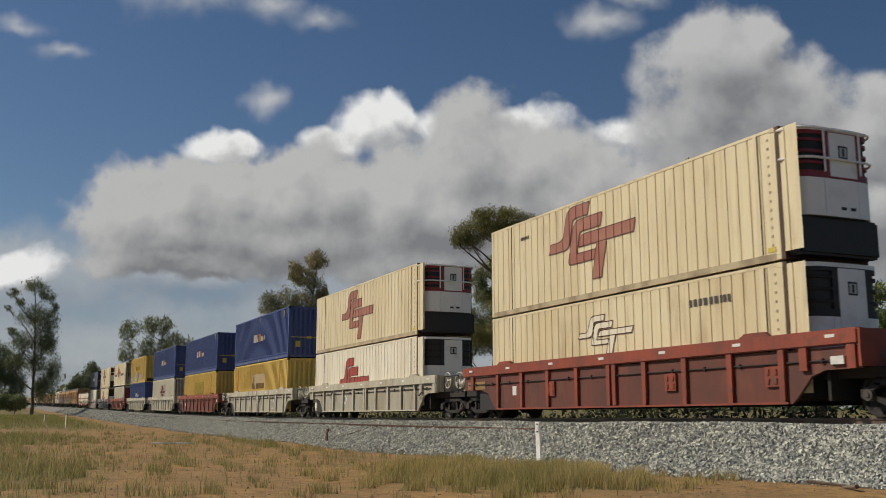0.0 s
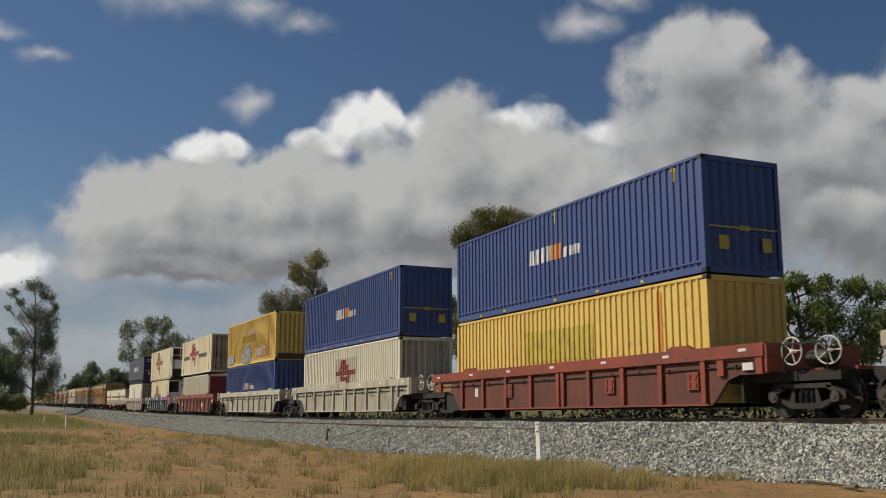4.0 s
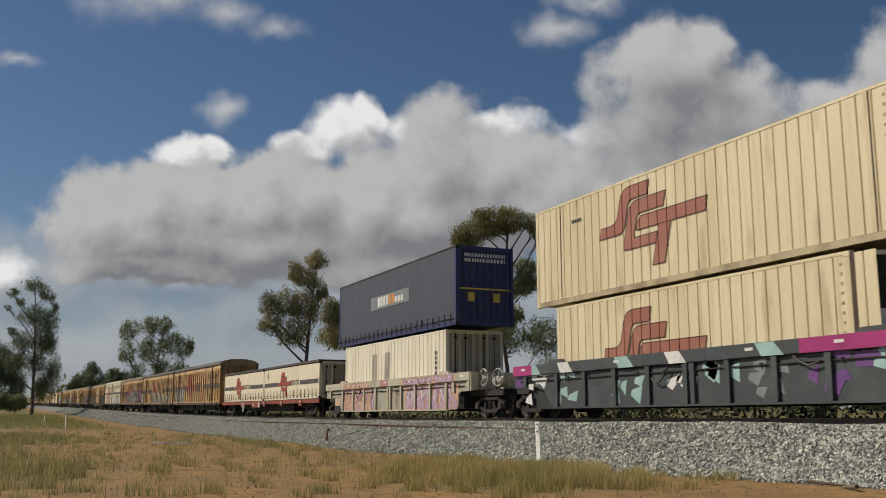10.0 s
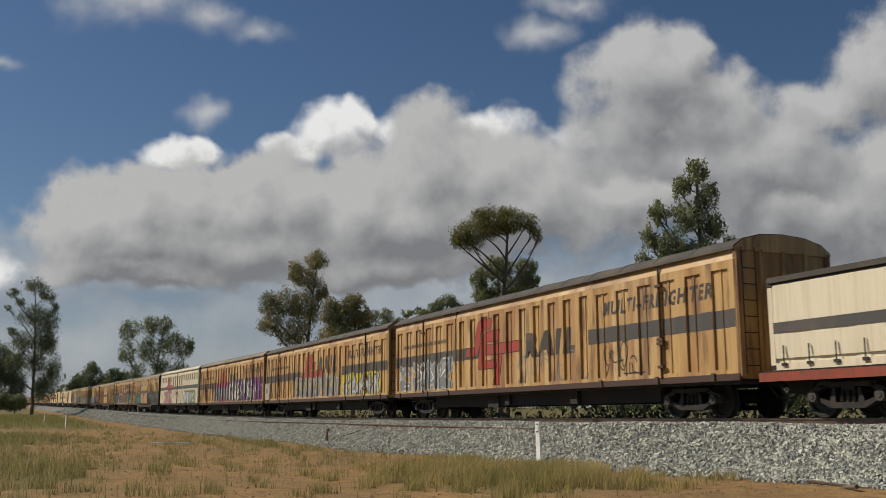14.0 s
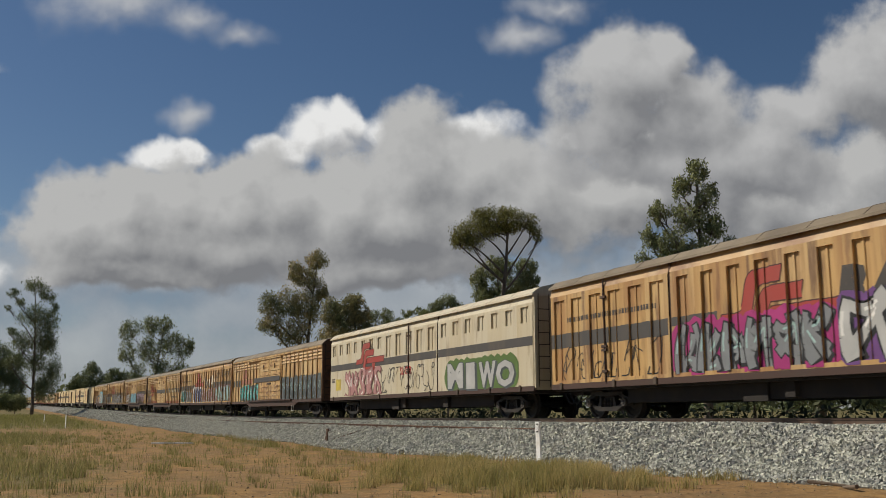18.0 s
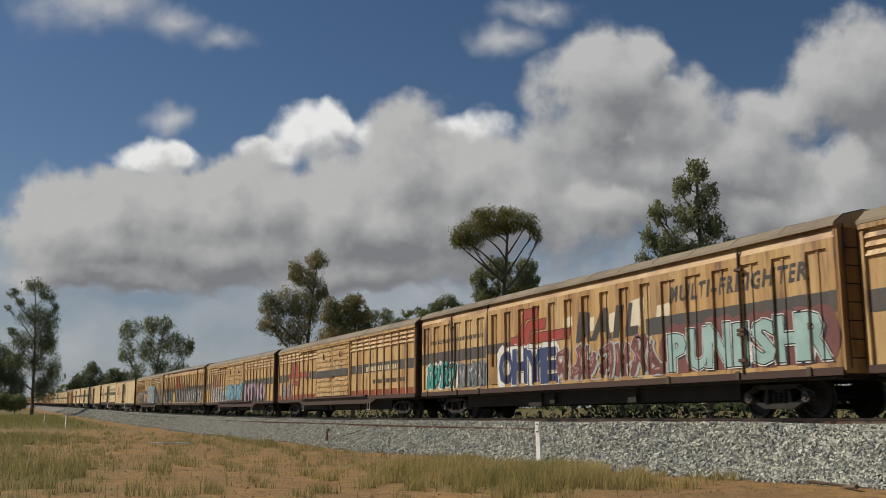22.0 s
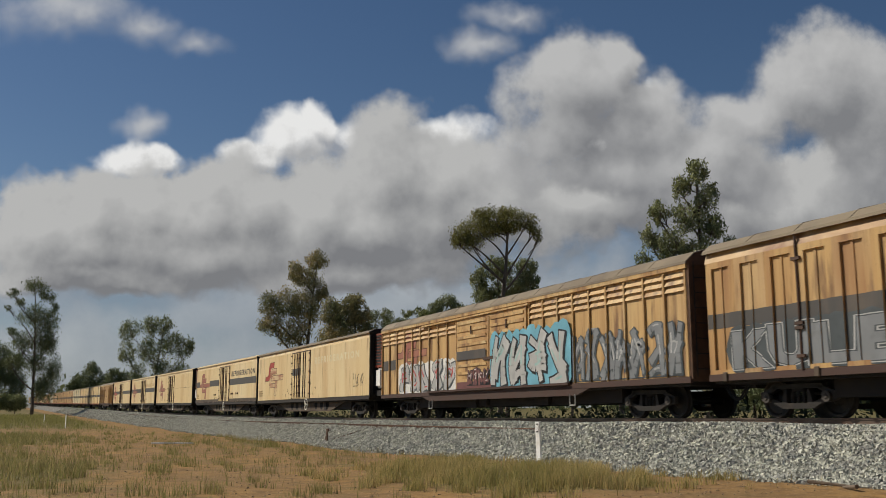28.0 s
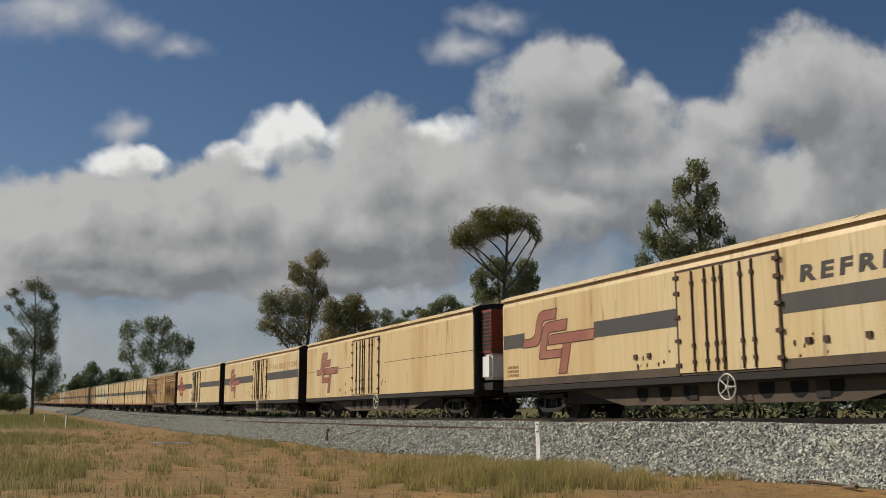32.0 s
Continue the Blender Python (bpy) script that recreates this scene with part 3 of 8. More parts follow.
M_GUM = leaf_material("gum_leaves", (0.195, 0.218, 0.094), (0.289, 0.300, 0.148))
M_OLIVE = leaf_material("olive_leaves", (0.26, 0.245, 0.08), (0.20, 0.195, 0.068))
M_TAWNY = leaf_material("tawny_gum_leaves", (0.38, 0.31, 0.14), (0.22, 0.225, 0.105))
M_DEEP = leaf_material("dark_leaves", (0.129, 0.156, 0.074), (0.203, 0.222, 0.109))
M_BRIGHT = leaf_material("green_leaves", (0.226, 0.257, 0.074), (0.156, 0.195, 0.066))
# dimmer than M_DEEP: shade behind the train is put into the leaf colour
M_SCRUB = leaf_material("dusty_scrub_leaves", (0.060, 0.070, 0.034), (0.095, 0.100, 0.052))
M_BARK = material("gum_bark", (0.16, 0.125, 0.095), 0.9, 0, [((0.07, 0.055, 0.045), 1.5, 0.4, 0.65, 0.9)], 0.5, 12, (3, 3, 0.6))


def limb(bm, a, b, r0, r1, bend, steps=5):
    a, b = Vector(a), Vector(b)
    side = Vector((0, 0, 1)).cross(b - a)
    last = None
    for i in range(steps + 1):
        f = i / steps
        c = a.lerp(b, f) + bend * math.sin(f * math.pi)
        r = r0 + (r1 - r0) * f
        d = (b - a).normalized()
        u = d.orthogonal().normalized()
        w = d.cross(u)
        ring = [bm.verts.new(c + r * (math.cos(k * 1.0472) * u + math.sin(k * 1.0472) * w)) for k in range(6)]
        if last:
            for k in range(6):
                bm.faces.new((last[k], last[(k + 1) % 6], ring[(k + 1) % 6], ring[k]))
        last = ring
    bm.faces.new(last)


def tree(label, h, v_top, y, crowns, leaves, mat, leaf=0.3, trunk=0.25, seed=1, fork=0.35, category="tree", name="gum_tree", clump=0.20):
    """A tree on the bearing h, at y from the eye's line, whose top reaches v_top. crowns: (h, v, rh, rv) of each clump of foliage on that bearing."""
    rnd = np.random.RandomState(seed)
    way = view_way(h, v_top)
    eye = EYE
    far = y / way.y
    base = eye + way * far
    gz = ground_z(base.x, base.y)
    root = tagged(new(name), label, category)
    root.matrix_basis = pose(base.x, base.y, gz)
    origin = Vector((base.x, base.y, gz))
    flat = math.hypot(base.x, base.y)
    across = Vector((way.y, -way.x, 0)).normalized() * -1
    centres = []
    for ch, cv, rh, rv in crowns:
        w = view_way(ch, cv)
        p = eye + w * (flat / math.hypot(w.x, w.y))
        e = eye + view_way(ch + rh, cv) * (flat / math.hypot(w.x, w.y))
        k = (e - p).length / max(rh, 1)
        centres.append((p - origin, rh * k, rv * k))
    top = max(c.z + rv for c, rh, rv in centres)
    low = min(c.z - rv for c, rh, rv in centres)
    bm = bmesh.new()
    lead = max(centres, key=lambda e: e[0].z)[0]
    knee = Vector((0, 0, max(top * fork, low * 0.5)))
    sway = Vector((rnd.randn() * 0.02, rnd.randn() * 0.02, 0)) * top
    limb(bm, (0, 0, -0.4), knee, trunk, trunk * 0.8, sway * 0.4)
    limb(bm, knee, lead, trunk * 0.78, trunk * 0.18, sway, 7)
    for c, rh, rv in centres:
        out = math.hypot(c.x, c.y)
        f = min(0.9, max(0.0, (c.z - (0.9 + 0.5 * rnd.rand()) * out - rv * 0.7 - knee.z) / max(0.1, lead.z - knee.z)))
        start = knee.lerp(lead, f) + sway * math.sin(f * math.pi)
        joint = c + Vector((0, 0, -rv * 0.3))
        thick = trunk * (0.44 - 0.22 * f)
        side = (joint - start)
        limb(bm, start, joint, thick, thick * 0.35, Vector((side.x, side.y, 0)) * (0.05 if fork < 0.45 else -0.05) + Vector((rnd.randn(), rnd.randn(), rnd.randn() * 0.4)) * 0.015 * top, 6)
        for _ in range(8):
            d = Vector((rnd.randn(), rnd.randn(), rnd.randn() + 0.3)).normalized()
            tip = c + Vector((d.x * rh, d.y * rh, d.z * rv)) * 0.9
            root_at = start.lerp(joint, 0.7 + 0.3 * rnd.rand())
            limb(bm, root_at, tip, thick * 0.32, thick * 0.09, Vector((rnd.randn(), rnd.randn(), rnd.randn())) * 0.06 * rh, 3)
    part("trunk", bm, M_BARK, root)
    area = [rh * rv for c, rh, rv in centres]
    spots, total = [], sum(area)
    for (c, rh, rv), a in zip(centres, area):
        k = int(leaves * 1.5 * a / total)
        knots = max(14, int(k / 26))
        d = rnd.randn(knots, 3)
        d /= np.linalg.norm(d, axis=1)[:, None]
        d *= (0.35 + 0.80 * rnd.rand(knots, 1) ** 0.6)
        pick = rnd.randint(0, knots, k)
        s = d[pick] * 0.8 + np.clip(rnd.randn(k, 3), -1.7, 1.7) * clump * np.array([0.8, 0.8, 1.0])
        spots.append(s * np.array([rh, rh, rv]) + np.array(c))
    s = np.concatenate(spots)
    k = len(s)
    a = rnd.randn(k, 3)
    a /= np.linalg.norm(a, axis=1)[:, None]
    a[:, 2] -= 0.5
    b = np.cross(a, rnd.randn(k, 3))
    b /= np.linalg.norm(b, axis=1)[:, None] + 1e-6
    leaf *= 0.70
    ln, wd = leaf * (0.6 + 0.8 * rnd.rand(k, 1)), leaf * (0.22 + 0.2 * rnd.rand(k, 1))
    v = np.stack([s - a * ln * 0.5, s + b * wd * 0.6, s + a * ln * 0.5, s - b * wd * 0.6], 1).reshape(-1, 3)
    me = bpy.data.meshes.new("crown")
    me.from_pydata(v, [], np.arange(4 * k).reshape(-1, 4))
    me.materials.append(mat)
    ob = new("crown", me)
    ob.parent = root
    return root


tree("tall open-crowned gum tree on the verge", 72, 490, 6.0,
     [(62, 505, 22, 14), (25, 520, 12, 10), (38, 535, 12, 9), (85, 522, 18, 14), (97, 545, 8, 12), (15, 545, 7, 6), (60, 560, 30, 22), (90, 570, 18, 24), (18, 588, 14, 8), (40, 605, 24, 22), (85, 610, 18, 24), (60, 640, 24, 26), (20, 640, 18, 16), (85, 680, 22, 32), (70, 690, 16, 22), (95, 650, 14, 24), (75, 600, 24, 24)],
     14000, M_DEEP, 0.50, 0.36, 3, 0.12, clump=0.26)
tree("dark bushy tree on the verge", 14, 640, 3.0, [(10, 660, 26, 24), (30, 680, 20, 30), (-10, 670, 26, 36), (20, 705, 30, 14), (0, 630, 26, 26), (35, 640, 12, 18)], 16000, M_DEEP, 0.95, 0.3, 4, 0.2)
tree("grey-green shrub in the grass", 28, 700, 3.4, [(25, 713, 24, 14), (0, 712, 20, 14)], 6000, M_GUM, 0.7, 0.1, 5, 0.2, "shrub", "shrub")
tree("spreading grey gum tree behind the train", 272, 562, 27,
     [(230, 585, 20, 22), (225, 625, 18, 24), (262, 580, 20, 20), (290, 575, 22, 18), (300, 610, 26, 26), (262, 620, 24, 28), (325, 615, 16, 22), (338, 612, 8, 20), (245, 660, 18, 22), (285, 655, 24, 22), (320, 655, 18, 16)],
     9000, M_GUM, 0.55, 0.3, 6, 0.2)
tree("dark gum tree beyond the line", 165, 640, 24, [(165, 655, 16, 14), (150, 675, 24, 18), (180, 680, 20, 20), (130, 688, 18, 14)], 5000, M_DEEP, 0.8, 0.3, 7, 0.3)
tree("rounded dark tree beyond the line", 205, 652, 26, [(205, 668, 20, 16), (225, 672, 20, 16), (195, 690, 24, 16), (240, 690, 20, 16)], 5000, M_DEEP, 0.7, 0.3, 8, 0.3)
tree("tawny gum tree with drooping foliage", 545, 442, 31,
     [(562, 462, 24, 18), (525, 482, 18, 20), (545, 495, 28, 18), (478, 540, 24, 22), (510, 540, 28, 30), (545, 545, 26, 34), (570, 520, 16, 20), (480, 575, 26, 18), (520, 590, 34, 24)],
     12000, M_TAWNY, 0.36, 0.32, 9, 0.3)
tree("bushy dark olive tree behind the train", 625, 515, 30, [(625, 535, 20, 18), (610, 560, 26, 26), (640, 562, 20, 22), (585, 555, 20, 26), (600, 595, 40, 24), (655, 590, 20, 18)], 8000, M_TAWNY, 0.36, 0.25, 10, 0.3)
tree("flat-topped olive tree with bare forking limbs", 880, 368, 31,
     [(905, 390, 28, 21), (875, 395, 30, 26), (845, 404, 28, 27), (820, 416, 23, 22), (808, 426, 14, 14), (834, 430, 24, 15), (858, 380, 22, 14), (898, 377, 20, 12), (932, 393, 22, 15), (946, 407, 13, 14), (952, 422, 9, 12), (866, 408, 26, 13), (900, 404, 24, 11)],
     12500, M_OLIVE, 0.19, 0.24, 11, 0.46, clump=0.26)
tree("yellow-green bushy wattle behind the train", 868, 534, 29.5, [(826, 566, 34, 22), (880, 556, 34, 24), (908, 562, 22, 22), (786, 578, 30, 16), (850, 590, 60, 22)], 8000, M_OLIVE, 0.24, 0.14, 41, 0.3)
tree("grey-green gum beneath a taller tree", 895, 448, 33, [(880, 475, 32, 22), (930, 475, 22, 20), (848, 495, 16, 20), (905, 510, 40, 22), (860, 525, 26, 18), (940, 500, 16, 18)], 7000, M_GUM, 0.28, 0.2, 12, 0.35)
tree("small distant gum tree", 792, 522, 60, [(792, 533, 20, 11), (775, 545, 16, 12), (808, 546, 16, 12), (760, 560, 20, 14), (795, 562, 26, 14)], 4500, M_GUM, 0.45, 0.2, 13)
tree("hazy distant gum tree", 690, 545, 75, [(685, 558, 14, 12), (722, 556, 14, 8), (742, 552, 12, 8), (660, 560, 14, 14), (700, 575, 30, 14)], 3500, M_GUM, 0.55, 0.2, 14)
tree("tall leafy gum tree with a pointed crown", 1232, 278, 31,
     [(1232, 305, 24, 24), (1205, 335, 18, 26), (1250, 350, 22, 30), (1165, 378, 20, 22), (1215, 385, 34, 30), (1262, 400, 26, 28), (1150, 420, 18, 24), (1190, 435, 36, 34), (1245, 450, 36, 34), (1290, 445, 22, 26), (1310, 470, 14, 16), (1140, 470, 18, 26), (1185, 500, 40, 26), (1250, 510, 44, 24), (1300, 515, 40, 34), (1225, 560, 50, 36), (1310, 575, 44, 36), (1150, 570, 40, 34)],
     17500, M_GUM, 0.24, 0.26, 15, 0.2)
tree("rounded dark tree behind the train", 1095, 482, 38, [(1095, 505, 28, 18), (1065, 520, 22, 16), (1130, 515, 24, 20), (1090, 545, 44, 22), (1030, 555, 20, 14), (1110, 590, 60, 36)], 7000, M_DEEP, 0.3, 0.22, 16)
tree("bright green leafy tree behind the train", 1440, 474, 33, [(1400, 500, 34, 20), (1345, 520, 34, 26), (1335, 575, 40, 34), (1450, 505, 34, 24), (1510, 510, 34, 22), (1560, 520, 30, 22), (1420, 620, 50, 34), (1520, 620, 60, 34), (1380, 550, 44, 34), (1460, 560, 54, 40), (1550, 570, 50, 40)], 15000, M_BRIGHT, 0.24, 0.22, 17)
tree("low dark shrub behind the track", 880, 560, 35, [(880, 600, 60, 34), (820, 610, 40, 26), (960, 600, 50, 34)], 6000, M_DEEP, 0.3, 0.15, 18, 0.2, "shrub", "shrub")
tree("low green shrub behind the track", 1010, 620, 36, [(1010, 650, 60, 26), (1090, 650, 50, 30)], 4000, M_GUM, 0.28, 0.12, 19, 0.2, "shrub", "shrub")
tree("low scrub behind the track", 1330, 640, 30, [(1330, 690, 70, 34), (1440, 690, 60, 36), (1540, 690, 50, 40)], 7000, M_DEEP, 0.22, 0.12, 20, 0.2, "shrub", "shrub")

# far woods along the horizon
rnd = np.random.RandomState(31)
cs = []
for i in range(300):
    a = radians(-14 + 76 * rnd.rand())
    d = 330 + 420 * rnd.rand()
    x, y = -d * math.cos(a), d * math.sin(a)
    if y < 26 and y > -4:
        continue
    r = 5 + 5 * rnd.rand()
    cs.append((x, y, ground_z(x, y) + r * 0.5, r))
k = 90
s = np.concatenate([np.array(c[:3]) + rnd.randn(k, 3) * np.array([0.5, 0.5, 0.40]) * c[3] for c in cs])
a, b = rnd.randn(len(s), 3), rnd.randn(len(s), 3)
v = np.stack([s - a * 0.8, s + b * 0.6, s + a * 0.8, s - b * 0.6], 1).reshape(-1, 3)
me = bpy.data.meshes.new("far_woods")
me.from_pydata(v, [], np.arange(len(v)).reshape(-1, 4))
me.materials.append(M_DEEP)
tagged(new("far_woods", me), "dark distant line of gum trees and scrub", "woods", kind="stuff")

# low scrub on the far side of the line
rnd = np.random.RandomState(77)
spots = []
for i in range(420):
    x = -4 - 150 * rnd.rand() ** 1.2
    # dense belt added close to the track to darken the view under wagons
    if i % 5 < 3:
        y = 20.9 + 1.0 * rnd.rand()
        r = 0.75 + 0.65 * rnd.rand()
    else:
        y = 23.5 + 16 * rnd.rand()
        r = 0.25 + 0.45 * rnd.rand() + 0.01 * (y - 23)
    z = ground_z(x, y)
    spots.append(np.array([x, y, z + r * 0.55]) + rnd.randn(260, 3) * np.array([0.75, 0.75, 0.38]) * r)
s = np.concatenate(spots)
a, b = rnd.randn(len(s), 3) * 0.07, rnd.randn(len(s), 3) * 0.035
v = np.stack([s - a, s + b, s + a, s - b], 1).reshape(-1, 3)
me = bpy.data.meshes.new("scrub")
me.from_pydata(v, [], np.arange(len(v)).reshape(-1, 4))
me.materials.append(M_SCRUB)
tagged(new("scrub", me), "low grey-green scrub on the far side of the track", "scrub", kind="stuff")
M_PANEL = material("grey_concrete", (0.38, 0.37, 0.34), 0.9, 0, [((0.22, 0.2, 0.17), 2, 0.45, 0.65, 0.7)])
for i, (x, y, wide) in enumerate([(-31, 24.5, 1.6), (-26.5, 25.0, 2.4), (-22, 24.2, 1.2)]):
    bm = boxes((-wide / 2, wide / 2, -0.25, 0.25, -0.2, 0.75))
    bmesh.ops.bevel(bm, geom=bm.edges[:], offset=0.04, segments=2, affect="EDGES")
    tagged(part("concrete_block", bm, M_PANEL, at=pose(x, y, ground_z(x, y) + 0.15, 0, 0, 4 * i)), "low grey concrete block beyond the track", "block", "concrete blocks")

# timber pole among the trees
way = view_way(1132, 520)
spot = EYE + way * (30.0 / way.y)
gz = ground_z(spot.x, spot.y)
bm = bmesh.new()
bmesh.ops.create_cone(bm, segments=10, radius1=0.13, radius2=0.10, depth=spot.z - gz + 0.3, cap_ends=True, matrix=pose(0, 0, (spot.z - gz - 0.3) / 2))
tagged(part("timber_pole", bm, M_BARK, at=pose(spot.x, spot.y, gz), smooth=True), "weathered brown timber pole beyond the track", "pole")

# ---- train: materials ----
M_REEFER = material("reefer_cream_paint", (0.70, 0.61, 0.40), 0.45, 0, [((0.54, 0.43, 0.24), 0.5, 0.45, 0.68, 0.6), ((0.26, 0.17, 0.08), 2.2, 0.57, 0.72, 0.4)], stretch=(1, 1, 0.22), streak=((0.46, 0.34, 0.17), 0.55), specks=(RUST, 0.55))
M_VAN = material("sunburnt_buff_paint", (0.50, 0.31, 0.115), 0.6, 0, [((0.58, 0.42, 0.21), 0.35, 0.45, 0.65, 0.8), ((0.30, 0.14, 0.045), 1.0, 0.46, 0.64, 0.8), ((0.10, 0.04, 0.02), 3.0, 0.53, 0.67, 0.8)], 0.2, 9, (1, 1, 0.16), streak=((0.25, 0.115, 0.04), 0.6), specks=(RUST, 0.7))
M_VANPALE = material("chalky_white_paint", (0.55, 0.495, 0.37), 0.6, 0, [((0.47, 0.38, 0.22), 0.6, 0.46, 0.68, 0.7), ((0.2, 0.12, 0.07), 3.0, 0.58, 0.72, 0.6)], 0.15, 9, (1, 1, 0.2), streak=((0.40, 0.31, 0.19), 0.55), specks=(RUST, 0.6))
M_LOUVRE = material("faded_yellow_buff_paint", (0.52, 0.335, 0.135), 0.6, 0, [((0.60, 0.45, 0.23), 0.4, 0.45, 0.65, 0.8), ((0.31, 0.155, 0.052), 1.2, 0.47, 0.65, 0.8), ((0.10, 0.04, 0.02), 3.4, 0.53, 0.68, 0.8)], 0.2, 9, (1, 1, 0.16), streak=((0.27, 0.13, 0.045), 0.6), specks=(RUST, 0.7))
M_ICE = material("cream_cold_van_paint", (0.66, 0.50, 0.26), 0.5, 0, [((0.72, 0.60, 0.37), 0.25, 0.46, 0.66, 0.8), ((0.50, 0.31, 0.13), 0.8, 0.47, 0.70, 0.7), ((0.17, 0.08, 0.035), 4.0, 0.60, 0.72, 0.55)], stretch=(1, 1, 0.13), streak=((0.44, 0.27, 0.11), 0.5), specks=(RUST, 0.7))
M_CURTAIN = material("grey_blue_curtain", (0.046, 0.050, 0.074), 0.65, 0, [((0.058, 0.063, 0.090), 0.6, 0.4, 0.7, 0.8)], 0.3, 3, (1.5, 1, 0.3))
M_TARP = material("cream_curtain", (0.72, 0.64, 0.48), 0.55, 0, [((0.55, 0.45, 0.30), 0.8, 0.45, 0.8, 0.6), ((0.2, 0.15, 0.1), 3, 0.66, 0.85, 0.5)], 0.3, 2.5, (1.5, 1, 0.3), streak=((0.42, 0.33, 0.21), 0.5), specks=(GRIME, 0.4))
M_STRIPE = material("dark_grey_stripe", (0.060, 0.055, 0.052), 0.6, 0, [((0.13, 0.10, 0.075), 1.5, 0.5, 0.8, 0.7)], stretch=(1, 1, 0.3))
M_LOGO = material("red_emblem_paint", (0.34, 0.040, 0.028), 0.55, 0, [((0.27, 0.07, 0.045), 0.9, 0.45, 0.75, 0.8)])
M_LOGOPALE = material("faded_red_emblem_paint", (0.30, 0.105, 0.070), 0.55, 0, [((0.40, 0.19, 0.12), 0.9, 0.45, 0.75, 0.8)])
M_WORN = material("peeling_emblem_paint", (0.36, 0.17, 0.095), 0.6, 0, [((0.60, 0.46, 0.26), 2.2, 0.42, 0.56, 0.85)], stretch=(0.4, 1, 1.6))
M_OUTLINE = material("dark_emblem_outline", (0.075, 0.022, 0.016), 0.6)
M_LETTER = material("dark_lettering", (0.045, 0.038, 0.034), 0.6, 0, [((0.2, 0.13, 0.07), 2.5, 0.55, 0.8, 0.6)])
M_SILL = material("rusty_sill_paint", (0.055, 0.024, 0.016), 0.7, 0, [((0.05, 0.028, 0.02), 1.5, 0.44, 0.66, 0.8)], stretch=(1, 1, 0.4))
M_CANT = material("stained_cant_paint", (0.48, 0.30, 0.13), 0.6, 0, [((0.20, 0.085, 0.035), 0.55, 0.46, 0.62, 0.85), ((0.62, 0.46, 0.26), 1.1, 0.52, 0.68, 0.7)], 0.2, 9)
# darker versions of M_RED and M_GREYW for the recessed side walls
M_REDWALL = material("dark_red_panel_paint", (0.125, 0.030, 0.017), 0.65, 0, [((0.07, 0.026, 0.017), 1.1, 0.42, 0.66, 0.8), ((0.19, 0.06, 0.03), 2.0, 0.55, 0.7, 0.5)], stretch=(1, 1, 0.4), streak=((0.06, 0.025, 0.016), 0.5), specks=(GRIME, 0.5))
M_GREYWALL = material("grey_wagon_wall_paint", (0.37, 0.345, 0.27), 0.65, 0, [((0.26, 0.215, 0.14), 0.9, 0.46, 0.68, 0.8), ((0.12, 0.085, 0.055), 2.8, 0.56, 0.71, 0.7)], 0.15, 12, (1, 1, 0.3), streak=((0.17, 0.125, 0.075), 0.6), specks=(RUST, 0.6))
M_GRUBBY = material("grubby_cream_rail", (0.44, 0.36, 0.22), 0.6, 0, [((0.16, 0.11, 0.06), 1.6, 0.45, 0.66, 0.7)])
M_ROOF = material("weathered_tan_roof", (0.23, 0.185, 0.125), 0.8, 0, [((0.13, 0.10, 0.07), 0.7, 0.4, 0.7, 0.8)], 0.2, 8)
M_ROOFDARK = material("dark_roof", (0.055, 0.048, 0.042), 0.8, 0, [((0.11, 0.085, 0.06), 1.2, 0.45, 0.75, 0.8)])
M_EDGE = material("dark_gap_rust", (0.055, 0.03, 0.02), 0.8, 0, [((0.10, 0.05, 0.03), 2, 0.4, 0.7, 0.8)])
M_STEEL = material("oily_steel", (0.017, 0.014, 0.012), 0.65, 0.2, [((0.042, 0.030, 0.022), 3, 0.47, 0.68, 0.8)])
M_BEAR = material("dusty_bearing_cap", (0.06, 0.05, 0.042), 0.6, 0.2)
M_BRIGHTSTEEL = material("pale_grey_metal", (0.48, 0.47, 0.44), 0.45, 0.3)
M_UNIT = material("white_plastic_cowl", (0.87, 0.86, 0.83), 0.25, 0, [((0.45, 0.40, 0.33), 1.5, 0.55, 0.85, 0.5)])
M_REDTRIM = material("dark_red_cowl", (0.22, 0.016, 0.022), 0.4)
M_ORANGE = material("orange_paint", (0.65, 0.24, 0.03), 0.5)
M_YMARK = material("yellow_mark", (0.54, 0.42, 0.06), 0.5, 0, [((0.30, 0.22, 0.06), 2.5, 0.48, 0.68, 0.6)])
M_OCHRE = material("ochre_patch_paint", (0.55, 0.33, 0.035), 0.5, 0, [((0.40, 0.24, 0.03), 1.2, 0.45, 0.7, 0.7)])
M_BROWN = material("brown_emblem_paint", (0.24, 0.14, 0.05), 0.55, 0, [((0.40, 0.25, 0.06), 2, 0.5, 0.7, 0.7)])
M_PATCH = material("faded_patch_paint", (0.56, 0.50, 0.40), 0.55)
M_BLUEGREY = material("navy_end_paint", (0.020, 0.027, 0.115), 0.5, 0, [(GRIME, 2, 0.55, 0.8, 0.6)])
M_DOORGREY = material("grey_cream_end_paint", (0.40, 0.36, 0.29), 0.6, 0, [(GRIME, 0.8, 0.42, 0.72, 0.8)], streak=((0.14, 0.10, 0.065), 0.6), specks=(RUST, 0.5))
M_DIRTYEND = material("rust_streaked_cream_end", (0.62, 0.56, 0.43), 0.6, 0, [((0.24, 0.15, 0.08), 1.0, 0.47, 0.66, 0.8), ((0.08, 0.05, 0.03), 4, 0.56, 0.70, 0.7)], stretch=(1, 1, 0.25))
